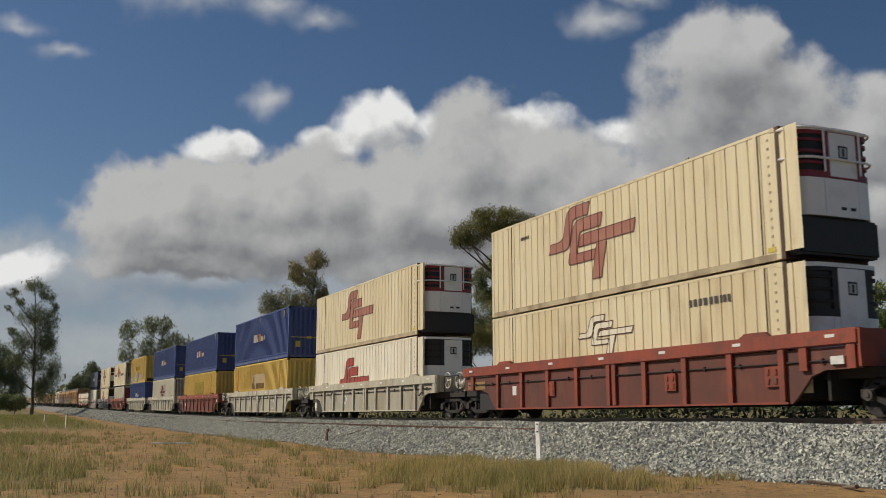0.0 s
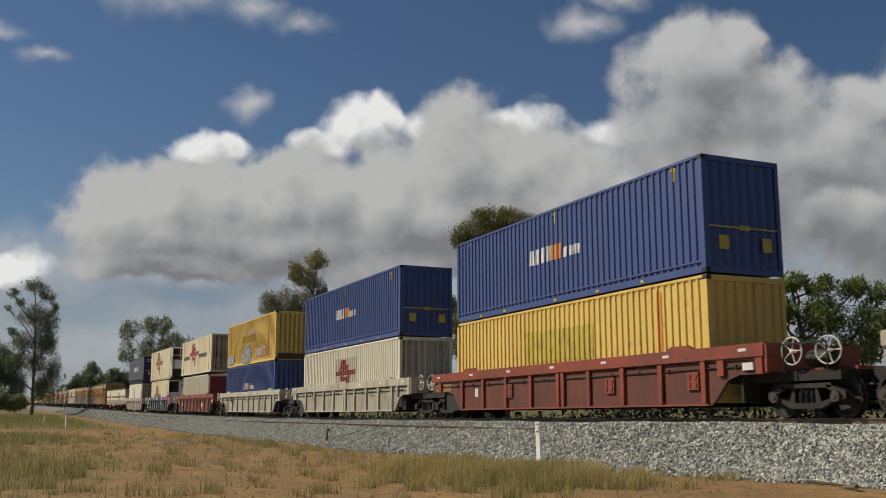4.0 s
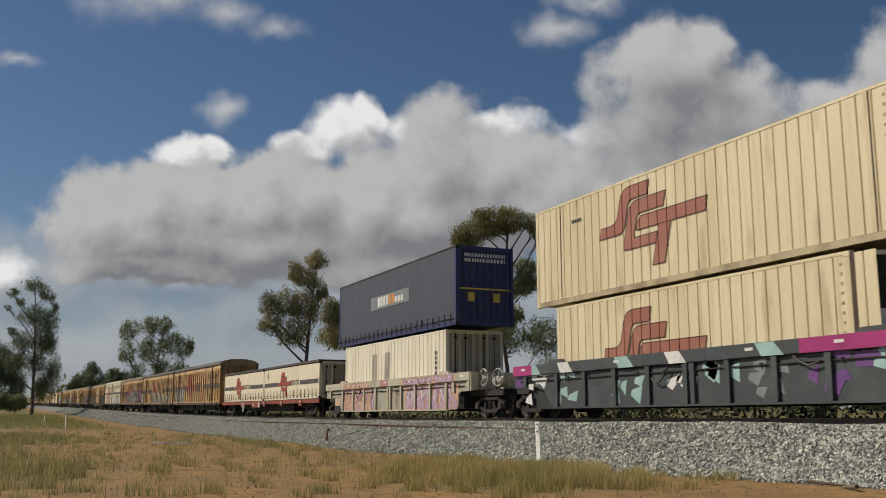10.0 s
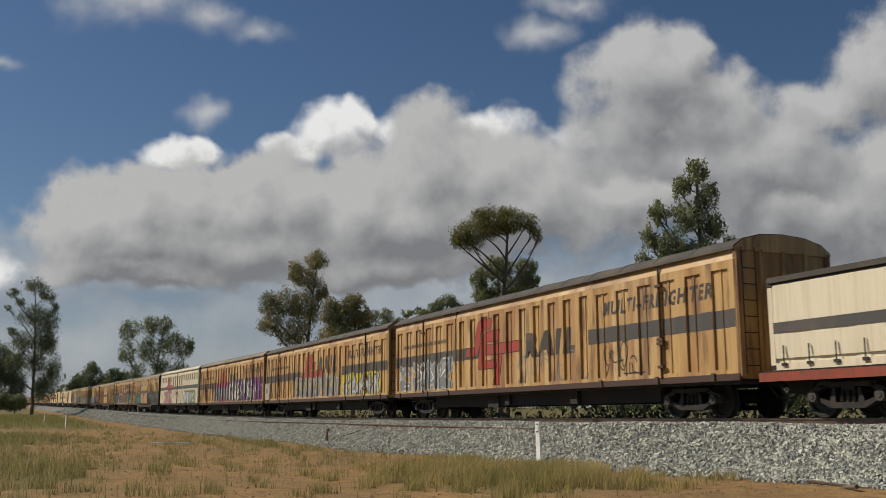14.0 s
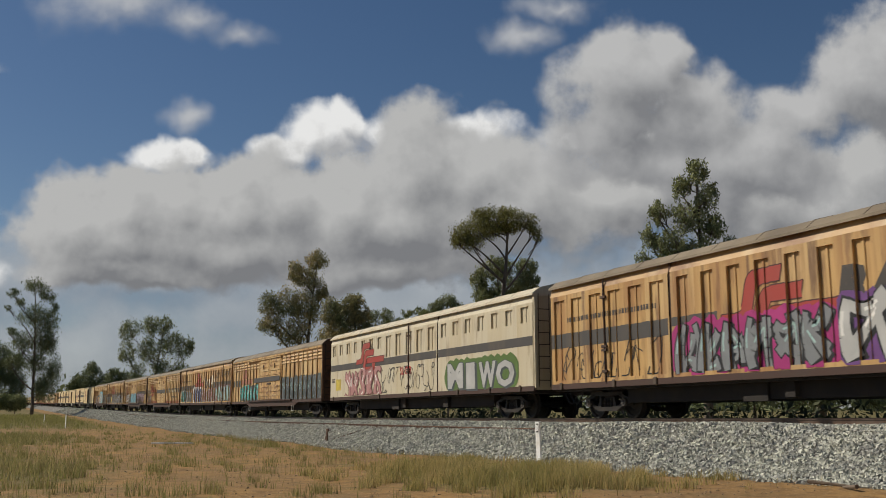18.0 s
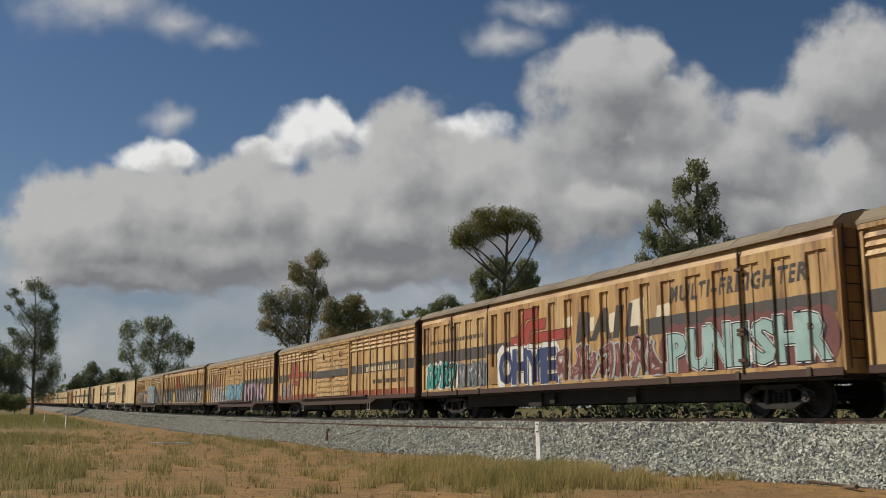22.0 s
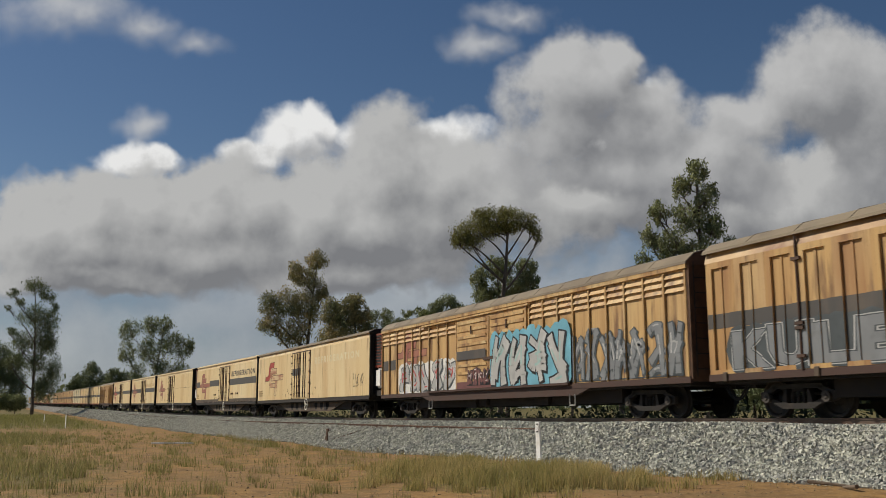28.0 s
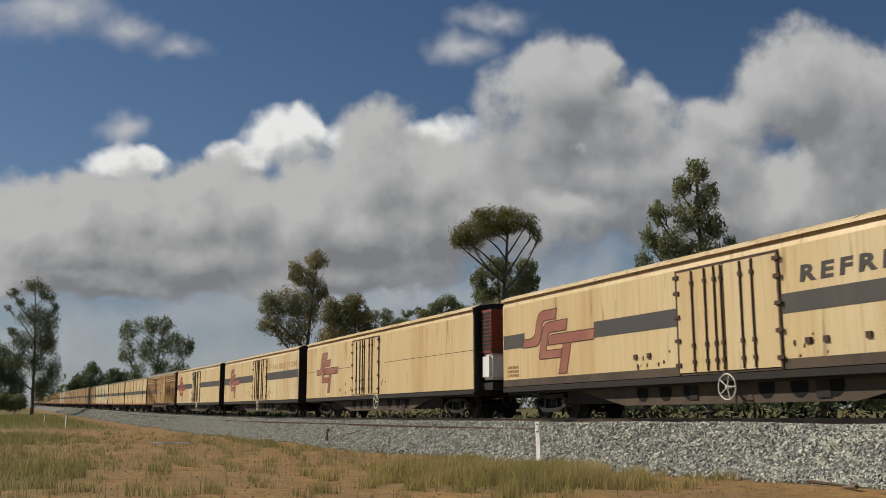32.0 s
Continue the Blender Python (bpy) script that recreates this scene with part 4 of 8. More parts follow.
M_SPRAY = {k: material("spray_" + k, c, 0.45, 0, [(tuple(min(1, v * 1.35 + 0.01) for v in c), 1.3, 0.5, 0.7, 0.6), (tuple(v * 0.65 for v in c), 2.1, 0.58, 0.72, 0.6)]) for k, c in {
    "silver": (0.40, 0.40, 0.39), "black": (0.015, 0.015, 0.017), "white": (0.66, 0.65, 0.62), "magenta": (0.33, 0.025, 0.15),
    "purple": (0.13, 0.05, 0.19), "green": (0.085, 0.145, 0.03), "teal": (0.05, 0.33, 0.30), "navy": (0.035, 0.05, 0.15),
    "grey": (0.19, 0.20, 0.21), "rose": (0.40, 0.20, 0.19), "maroon": (0.16, 0.06, 0.055), "sky": (0.14, 0.36, 0.46), "red": (0.42, 0.03, 0.025),
    "slate": (0.055, 0.065, 0.07), "mint": (0.30, 0.44, 0.42), "lemon": (0.50, 0.42, 0.04), "peach": (0.55, 0.36, 0.24), "lilac": (0.42, 0.30, 0.40)}.items()}

# ---- train: drawing on sides ----
def side_shapes(polys, depth=None, breaks=None, y=0.0):
    """Flat painted shapes (convex, x and z) on a side at y, that follow its ribs where depth(x) is given."""
    bm = bmesh.new()
    for poly in polys:
        if depth is None:
            bm.faces.new([bm.verts.new((x, y, z)) for x, z in poly])
            continue
        lo, hi = min(p[0] for p in poly), max(p[0] for p in poly)
        cuts = [lo] + [b for b in breaks if lo + 0.001 < b < hi - 0.001] + [hi]
        for a, b in zip(cuts, cuts[1:]):
            piece = poly
            for edge, sign in ((a, 1), (b, -1)):
                out = []
                for (x0, z0), (x1, z1) in zip(piece, piece[1:] + piece[:1]):
                    i0, i1 = (x0 - edge) * sign >= -1e-6, (x1 - edge) * sign >= -1e-6
                    if i0:
                        out.append((x0, z0))
                    if i0 != i1:
                        f = (edge - x0) / (x1 - x0)
                        out.append((edge, z0 + f * (z1 - z0)))
                piece = out
                if not piece:
                    break
            if len(piece) > 2:
                bm.faces.new([bm.verts.new((x, y + depth(min(max(x, a + 1e-4), b - 1e-4)), z)) for x, z in piece])
    for f in bm.faces:
        f.normal_update()
        if f.normal.y > 0:
            f.normal_flip()
    return bm


def painted(name, bm, mat, parent, label="", at=None):
    me = bpy.data.meshes.new(name)
    bm.to_mesh(me)
    bm.free()
    me.materials.append(mat)
    return part(name, me, None, parent, label, at)


def band(points, widths, more):
    """A bent stroke as quads: centre line, half widths, and what is added all round."""
    out = []
    for k in range(len(points) - 1):
        (ax, az), (bx, bz) = points[k], points[k + 1]
        d = Vector((bx - ax, bz - az))
        if d.length < 1e-4:
            continue
        d.normalize()
        n = Vector((-d.y, d.x))
        e0, e1 = (more if k == 0 else 0.01), (more if k == len(points) - 2 else 0.01)
        ax, az, bx, bz = ax - d.x * e0, az - d.y * e0, bx + d.x * e1, bz + d.y * e1
        w0, w1 = widths[k] + more, widths[k + 1] + more
        out.append([(ax - n.x * w0, az - n.y * w0), (bx - n.x * w1, bz - n.y * w1), (bx + n.x * w1, bz + n.y * w1), (ax + n.x * w0, az + n.y * w0)])
    return out


def corner(x0, z0, x1, z1, cx, cz, k=4):
    """Points of a rounded corner from one end to the other about the sharp corner (cx, cz)."""
    out = []
    for i in range(k + 1):
        f = i / k
        out.append(((1 - f) ** 2 * x0 + 2 * f * (1 - f) * cx + f * f * x1, (1 - f) ** 2 * z0 + 2 * f * (1 - f) * cz + f * f * z1))
    return out


# the emblem's bars in shares of its width and height: an upper and a lower edge, point by point
BARS = [
    ([(0.0, 0.587)] + corner(0.09, 0.587, 0.165, 0.69, 0.165, 0.587) + corner(0.165, 0.86, 0.25, 1.0, 0.165, 1.0) + [(0.44, 1.0)],
     [(0.0, 0.455)] + corner(0.185, 0.455, 0.258, 0.555, 0.258, 0.455) + corner(0.258, 0.78, 0.305, 0.84, 0.258, 0.84) + [(0.44, 0.84)]),
    ([(0.615, 0.81)] + corner(0.36, 0.81, 0.275, 0.68, 0.275, 0.81) + corner(0.275, 0.31, 0.31, 0.245, 0.275, 0.245) + [(0.595, 0.245)],
     [(0.615, 0.645)] + corner(0.40, 0.645, 0.368, 0.59, 0.368, 0.645) + corner(0.368, 0.40, 0.385, 0.37, 0.368, 0.37) + [(0.595, 0.37)]),
    ([(0.385, 0.45)] + corner(0.385, 0.53, 0.425, 0.605, 0.385, 0.605) + [(0.62, 0.605), (1.0, 0.605)],
     [(0.40, 0.45)] + corner(0.41, 0.45, 0.43, 0.45, 0.42, 0.45) + [(0.62, 0.45), (1.0, 0.45)]),
    ([(0.60, 0.448), (0.60, 0.0)], [(0.71, 0.448), (0.71, 0.0)]),
]


def emblem_edges(x, z, wide, tall, lean):
    def at(p):
        return (x + (p[0] + lean * (p[1] - 0.5)) * wide * 1.05, z + p[1] * tall)

    return [([at(p) for p in up], [at(p) for p in low]) for up, low in BARS]


def emblem(parent, x, z, wide, tall, y, mat=None, depth=None, breaks=None, lean=0.15, first=None):
    z, tall = z - 0.03 * tall, tall * 1.03
    bars = emblem_edges(x, z, wide, tall, lean)
    quads = [[up[i], up[i + 1], low[i + 1], low[i]] for up, low in bars for i in range(len(up) - 1)]
    quads = [q for q in quads if abs(sum(q[i][0] * q[(i + 1) % 4][1] - q[(i + 1) % 4][0] * q[i][1] for i in range(4))) > 1e-5]
    lead = len(bars[0][0]) - 1 if first else 0
    ob = painted("emblem", side_shapes(quads[lead:], depth, breaks, y - 0.0012), mat or M_LOGO, parent, "emblem of stepped bars with rounded bends")
    if first:
        painted("emblem_bar", side_shapes(quads[:lead], depth, breaks, y - 0.0012), first, ob)
    if mat not in (M_UNIT, M_SPRAY["white"]):
        lines = []
        for up, low in bars:
            ring = up + low[::-1]
            ring.append(ring[0])
            if up[0] == bars[3][0][0]:
                ring = [up[0], up[1], low[1], low[0]]
            lines += band(ring, [0.014] * len(ring), 0.0)
        painted("emblem_outline", side_shapes(lines, depth, breaks, y - 0.0030), M_OUTLINE, ob)
    return ob


def rect(x0, x1, z0, z1):
    return [(x0, z0), (x1, z0), (x1, z1), (x0, z1)]


WORDS = {}


def word_shape(text, bold, space):
    """The filled outlines of a word, in the font's own units."""
    key = (text, bold, space)
    if key not in WORDS:
        cu = bpy.data.curves.new("word", "FONT")
        cu.body, cu.resolution_u = text, 2
        cu.space_character, cu.offset = space, bold
        tmp = new("word", cu)
        bpy.context.view_layer.update()
        me = bpy.data.meshes.new_from_object(tmp.evaluated_get(bpy.context.evaluated_depsgraph_get()))
        bpy.data.objects.remove(tmp)
        WORDS[key] = (np.array([v.co[:] for v in me.vertices]), [tuple(p.vertices) for p in me.polygons])
    return WORDS[key]


def lettering(parent, text, x, z, wide, tall, y, mat=None, shear=0.0, name="lettering", bold=0.022, space=1.2):
    """A painted word, x to the right and z up on the near side."""
    co, faces = word_shape(text, bold, space)
    lo, hi = co.min(0), co.max(0)
    co = (co - lo) / np.maximum(hi - lo, 1e-6)
    me = bpy.data.meshes.new(name)
    me.from_pydata([(x + u * wide + shear * v * tall, y, z + v * tall) for u, v, _ in co], [], faces)
    me.materials.append(mat or M_LETTER)
    ob = new(name, me)
    ob.parent = parent
    return ob


def sprayed_word(parent, text, x0, x1, z0, z1, y, fill, line, back=None, edge="white", seed=1):
    """Fat sprayed block letters: a rough ground, a shadow, two outlines and the fill."""
    rnd = random.Random(seed)
    bm = bmesh.new()
    k = max(5, int((x1 - x0) / 0.45))
    for i in range(k if back else 0):
        cx = x0 + (x1 - x0) * (i + 0.5) / k
        p = blob(cx, (z0 + z1) / 2 + 0.03, (x1 - x0) / k * 1.15, (z1 - z0) * (0.60 + 0.08 * rnd.random()), rnd, 16, 0.06)
        bm.faces.new([bm.verts.new((px, y - 0.0015 - 0.00005 * i, max(pz, z0 - 0.05))) for px, pz in reversed(p)])
    step = (x1 - x0) / len(text)
    layers = {n: ([], []) for n in ("shadow", "edge", "line", "fill")}
    for i, ch in enumerate(text):
        ref, _ = word_shape(ch, 0.045, 1.0)
        lo, hi = ref.min(0), ref.max(0)
        wide, tall = step * (1.02 if ch != "I" else 0.55), (z1 - z0) * rnd.uniform(0.90, 1.0)
        ox, oz = x0 + step * (i + 0.5), z0 + rnd.uniform(0.0, 0.05) * (z1 - z0)
        turn, swell = rnd.uniform(-0.05, 0.05), rnd.uniform(-0.12, 0.12)
        for n, bold, dx, dz in (("shadow", 0.066, 0.10, -0.05), ("edge", 0.085, 0, 0), ("line", 0.066, 0, 0), ("fill", 0.045, 0, 0)):
            if n == "edge" and not edge:
                continue
            co, faces = word_shape(ch, bold, 1.0)
            spots, polys = layers[n]
            base = len(spots)
            for c in co:
                u, v = (c[0] - lo[0]) / (hi[0] - lo[0]) - 0.5, (c[1] - lo[1]) / (hi[1] - lo[1])
                u *= 1 + swell * (v - 0.5)
                spots.append((ox + u * wide + turn * v * tall + dx, oz + v * tall + dz))
            polys += [tuple(base + q for q in f) for f in faces]
    piece = None
    for n, mat, off, name in (("shadow", line, 0.0032, "graffiti"), ("edge", edge, 0.0042, "outline"), ("line", line, 0.0052, "outline"), ("fill", fill, 0.0062, "stroke_fill")):
        spots, polys = layers[n]
        if not polys:
            continue
        me = bpy.data.meshes.new(name)
        me.from_pydata([(u, y - off, v) for u, v in spots], [], polys)
        me.materials.append(M_SPRAY[mat])
        if piece is None:
            if back:
                piece = painted("graffiti", bm, M_SPRAY[back], parent, "sprayed block letters on a " + back + " ground")
                part("outline", me, None, piece)
            else:
                bm.free()
                piece = part("graffiti", me, None, parent, "sprayed " + fill + " block letters")
        else:
            part(name, me, None, piece)
    return piece


def code_bars(parent, x, z, wide, tall, y, mat=None, rows=2, seed=1, name="code_marks"):
    """Small unreadable writing as plain bars."""
    rnd = random.Random(seed)
    polys = []
    for r in range(rows):
        u = 0.0
        while u < wide - 0.05:
            k = min(wide - u, tall * (0.3 + 0.3 * rnd.random()) / rows * 1.4)
            z0 = z + tall * (rows - 1 - r) / rows
            polys.append(rect(x + u, x + u + k * 0.65, z0, z0 + tall / rows * 0.7))
            u += k
    return painted(name, side_shapes(polys, None, None, y), mat or M_LETTER, parent)


def blob(x, z, rx, rz, rnd, k=12, rough=0.18):
    return [(x + rx * (1 + rough * (rnd.random() - 0.5) * 2) * math.cos(6.2832 * i / k), z + rz * (1 + rough * (rnd.random() - 0.5) * 2) * math.sin(6.2832 * i / k)) for i in range(k)]


def graffiti(parent, x0, x1, z0, z1, y, fill, line, back=None, letters=6, seed=1, ribs=None, breaks=None, extra=None):
    """A sprayed piece: interlocked bent strokes with outlines on a ground colour. They spell nothing."""
    rnd = random.Random(seed)
    piece = None
    if back:
        bm = bmesh.new()
        k = max(4, int((x1 - x0) / 0.5))
        for i in range(k):
            cx = x0 + (x1 - x0) * (i + 0.5) / k
            p = blob(cx, (z0 + z1) / 2, (x1 - x0) / k * 1.1, (z1 - z0) * (0.54 + 0.10 * rnd.random()), rnd, 16, 0.07)
            bm.faces.new([bm.verts.new((min(max(px, x0 - 0.15), x1 + 0.15), y - 0.002 - 0.00008 * i, min(max(pz, z0 - 0.04), z1 + 0.25))) for px, pz in reversed(p)])
        piece = painted("graffiti", bm, M_SPRAY[back], parent, "sprayed graffiti on a " + back + " ground")
    else:
        piece = painted("graffiti", side_shapes([rect(x0, x1, z0, z0 + 0.03)], None, None, y - 0.002), M_SPRAY[line], parent, "sprayed graffiti in " + fill + " and " + line)
    step, tall = (x1 - x0) / letters, z1 - z0
    outer, inner, shine = bmesh.new(), bmesh.new(), bmesh.new()

    def add(bm, quads, off):
        for q in quads:
            q = [(min(max(px, x0 - 0.1), x1 + 0.1), min(max(pz, z0), z1 + 0.12)) for px, pz in q]
            f = bm.faces.new([bm.verts.new((px, y - off, pz)) for px, pz in q])
            f.normal_update()
            if f.normal.y > 0:
                f.normal_flip()

    for i in range(letters):
        cx = x0 + step * (i + 0.5)
        lay = 0.004 + 0.0045 * (i % 4)
        kinds = rnd.choice(("vvdc", "vddc", "vcdc", "ddvc", "vcvd", "cdcv", "vdcd"))
        tilt = rnd.uniform(-0.10, 0.16) * step
        for k, kind in enumerate(kinds):
            w = step * rnd.uniform(0.13, 0.19)
            if kind == "v":
                s = -0.26 if k == 0 else 0.26
                a = (cx + step * (s + rnd.uniform(-0.14, 0.14)) - tilt, z0 + tall * rnd.uniform(0.0, 0.06))
                b = (cx + step * (s + rnd.uniform(-0.06, 0.06)) + tilt, z1 - tall * rnd.uniform(0.0, 0.10))
                bend = rnd.uniform(-0.22, 0.22) * step
            elif kind == "d":
                s = rnd.choice((-1, 1))
                a = (cx - s * step * 0.32, z0 + tall * rnd.uniform(0.05, 0.3))
                b = (cx + s * step * 0.34, z0 + tall * rnd.uniform(0.7, 0.95))
                bend = rnd.uniform(-0.3, 0.3) * step
            else:
                q = rnd.choice((0.12, 0.5, 0.86)) + rnd.uniform(-0.05, 0.05)
                a, b = (cx - step * 0.36, z0 + tall * (q - 0.05)), (cx + step * 0.40, z0 + tall * (q + 0.06))
                bend = rnd.uniform(-0.3, 0.3) * tall
                w = min(w, tall * 0.13)
            pts, ws = [], []
            m = 5
            for q in range(m + 1):
                f = q / m
                e = math.sin(f * math.pi) * bend
                pts.append((a[0] + (b[0] - a[0]) * f + (0 if kind == "c" else e), a[1] + (b[1] - a[1]) * f + (e if kind == "c" else 0)))
                ws.append(w * (0.85 + 0.25 * math.cos(f * 3.14 + k)))
            g = min(0.055, w * 0.30)
            add(outer, band(pts, ws, g), lay + 0.0003 * k)
            add(outer, band([(px + 0.05, pz - 0.04) for px, pz in pts], ws, g), lay - 0.0015 + 0.0003 * k)
            add(inner, band(pts, ws, 0.0), lay + 0.0016 + 0.0003 * k)
            if k != 1:
                h = [(px - w * 0.30, pz + w * 0.10) for px, pz in pts[2:5]]
                add(shine, band(h, [w * 0.20] * 3, 0.0), lay + 0.0031)
    painted("outline", outer, M_SPRAY[line], piece)
    painted("stroke_fill", inner, M_SPRAY[fill], piece)
    painted("highlight", shine, M_SPRAY[extra or "white"], piece)
    return piece


def tag_lines(parent, x0, x1, z0, z1, y, colour, seed, count=14):
    """Thin looping spray-can strokes."""
    rnd = random.Random(seed)
    polys = []
    for i in range(count):
        x, z = x0 + (x1 - x0) * (i + rnd.random() * 0.8) / count, rnd.uniform(z0, z1)
        a = rnd.uniform(0, 6.28)
        for k in range(7):
            a += rnd.uniform(-0.3, 1.3)
            nx, nz = x + math.cos(a) * (z1 - z0) * 0.13, z + math.sin(a) * (z1 - z0) * 0.26
            nz = min(max(nz, z0), z1)
            d = Vector((nx - x, nz - z))
            if d.length > 0.01:
                p = Vector((-d.y, d.x)).normalized() * 0.016
                polys.append([(x - p.x, z - p.y), (nx - p.x, nz - p.y), (nx + p.x, nz + p.y), (x + p.x, z + p.y)])
            x, z = nx, nz
    bm = bmesh.new()
    for i, p in enumerate(polys):
        bm.faces.new([bm.verts.new((u, y - 0.003 - 0.00004 * i, w)) for u, w in p])
    return painted("graffiti_tag", bm, M_SPRAY[colour], parent, "thin sprayed graffiti lines")


# ---- train: running gear ----
def prism(bm, outline, y0, y1):
    """A plate with the outline (x, z), from y0 to y1."""
    a = [bm.verts.new((x, y0, z)) for x, z in outline]
    b = [bm.verts.new((x, y1, z)) for x, z in outline]
    bm.faces.new(a)
    bm.faces.new(list(reversed(b)))
    for i in range(len(a)):
        j = (i + 1) % len(a)
        bm.faces.new((a[i], b[i], b[j], a[j]))


def rod(bm, a, b, r, k=6):
    a, b = Vector(a), Vector(b)
    d = (b - a)
    m = Matrix.Translation((a + b) / 2) @ d.to_track_quat("Z", "Y").to_matrix().to_4x4()
    bmesh.ops.create_cone(bm, segments=k, radius1=r, radius2=r, depth=d.length, cap_ends=True, matrix=m)


def tube(bm, pts, r, k=6):
    """A round tube along the points."""
    pts, last = [Vector(p) for p in pts], None
    for i, p in enumerate(pts):
        d = (pts[min(i + 1, len(pts) - 1)] - pts[max(i - 1, 0)]).normalized()
        u = d.orthogonal().normalized()
        u = (Vector((0, 1, 0)) - d * d.y).normalized() if abs(d.y) < 0.9 else u
        w = d.cross(u)
        now = [bm.verts.new(p + r * (math.cos(6.28319 * j / k) * u + math.sin(6.28319 * j / k) * w)) for j in range(k)]
        if last:
            for j in range(k):
                bm.faces.new((last[j], last[(j + 1) % k], now[(j + 1) % k], now[j]))
        last = now


def lathe(bm, rings, k=20):
    """A turned form about the y axis; rings of (y, r)."""
    last = None
    for y, r in rings:
        now = [bm.verts.new((r * math.cos(6.28319 * i / k), y, r * math.sin(6.28319 * i / k))) for i in range(k)]
        if last:
            for i in range(k):
                j = (i + 1) % k
                bm.faces.new((last[i], last[j], now[j], now[i]))
        last = now


WHEEL_R = 0.45
bm = bmesh.new()
for s in (-1, 1):
    lathe(bm, [(s * 0.64, 0.09), (s * 0.655, 0.16), (s * 0.68, 0.34), (s * 0.665, 0.40), (s * 0.665, WHEEL_R + 0.028), (s * 0.70, WHEEL_R + 0.026), (s * 0.72, WHEEL_R), (s * 0.80, WHEEL_R - 0.005), (s * 0.80, 0.385), (s * 0.755, 0.35), (s * 0.745, 0.20), (s * 0.80, 0.13), (s * 0.81, 0.085), (s * 1.08, 0.075), (s * 1.08, 0.0)])
lathe(bm, [(-0.66, 0.085), (0.66, 0.085)], 12)
for s in (-1, 1):
    for a in range(3):
        m = Matrix.Rotation(a * 2.0944, 4, "Y")
        v = [m @ Vector(p) for p in ((0.22, s * 0.758, -0.03), (0.31, s * 0.758, -0.03), (0.31, s * 0.758, 0.03), (0.22, s * 0.758, 0.03))]
        bm.faces.new([bm.verts.new(p) for p in v])
MESH_WHEEL = mesh_of("wheelset", bm, M_STEEL)
def frame_side(s):
    bm = bmesh.new()
    prism(bm, [(-1.12, 0.40), (-0.98, 0.34), (-0.80, 0.36), (-0.45, 0.20), (0.45, 0.20), (0.80, 0.36), (0.98, 0.34), (1.12, 0.40), (1.12, 0.56), (0.75, 0.68), (0.62, 0.70), (0.62, 0.62), (0.86, 0.52), (0.80, 0.44), (0.46, 0.34), (0.36, 0.62), (0.30, 0.62), (0.30, 0.32), (-0.30, 0.32), (-0.30, 0.62), (-0.36, 0.62), (-0.46, 0.34), (-0.80, 0.44), (-0.86, 0.52), (-0.62, 0.62), (-0.62, 0.70), (-0.75, 0.68), (-1.12, 0.56)], s * 0.93, s * 1.06)
    box(bm, -0.75, 0.75, *sorted((s * 0.93, s * 1.06)), 0.64, 0.74)
    return mesh_of("side_frame", bm, M_STEEL)


MESH_SIDE = [frame_side(-1), frame_side(1)]
bm = bmesh.new()
rings = [(0.30, 0.04)]
for i in range(7):
    z = 0.32 + 0.035 * i
    rings += [(z - 0.010, 0.042), (z - 0.008, 0.065), (z + 0.008, 0.065), (z + 0.010, 0.042)]
lathe(bm, rings + [(0.58, 0.04)], 8)
bmesh.ops.rotate(bm, verts=bm.verts[:], cent=(0, 0, 0), matrix=Matrix.Rotation(1.5708, 3, "X"))
MESH_SPRING = mesh_of("spring", bm, M_STEEL)
bm = boxes((-0.2, 0.2, -1.02, 1.02, 0.56, 0.72))
bmesh.ops.bevel(bm, geom=bm.edges[:], offset=0.03, segments=1, affect="EDGES")
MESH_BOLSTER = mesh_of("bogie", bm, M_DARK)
bm = bmesh.new()
lathe(bm, [(-0.05, 0.0), (-0.05, 0.05), (-0.03, 0.06), (-0.03, 0.12), (0.08, 0.12)], 12)
MESH_CAP = mesh_of("bearing_cap", bm, M_BEAR)
SPINNERS = []


def bogie(parent, x, u, spin=True):
    b = part("bogie", MESH_BOLSTER, None, parent, "cast steel bogie", pose(x, 0, 0))
    for k, sy in enumerate((-1, 1)):
        part("side_frame", MESH_SIDE[k], None, b)
    if spin:
        for dx in (-0.16, 0.0, 0.16):
            part("spring", MESH_SPRING, None, b, at=pose(dx, -0.99, 0))
        for dx in (-0.89, 0.89):
            part("bearing_cap", MESH_CAP, None, b, at=pose(dx, -1.10, WHEEL_R))
    for dx in (-0.89, 0.89):
        w = part("wheelset", MESH_WHEEL, None, b, at=pose(dx, 0, WHEEL_R))
        if spin:
            SPINNERS.append((w, dx, u))


def coupler(parent, x, s):
    bm = boxes((min(x, x + s * 0.75), max(x, x + s * 0.75), -0.12, 0.12, 0.78, 1.0))
    box(bm, min(x + s * 0.6, x + s * 0.85), max(x + s * 0.6, x + s * 0.85), -0.2, 0.2, 0.72, 1.05)
    part("coupler", bm, M_STEEL, parent)
    bm = bmesh.new()
    tube(bm, [(x + s * 0.8 * k / 8, -0.35, 0.8 - 0.35 * math.sin(k / 8 * 3.14)) for k in range(9)], 0.025)
    part("brake_hose", bm, M_BLACK, parent)


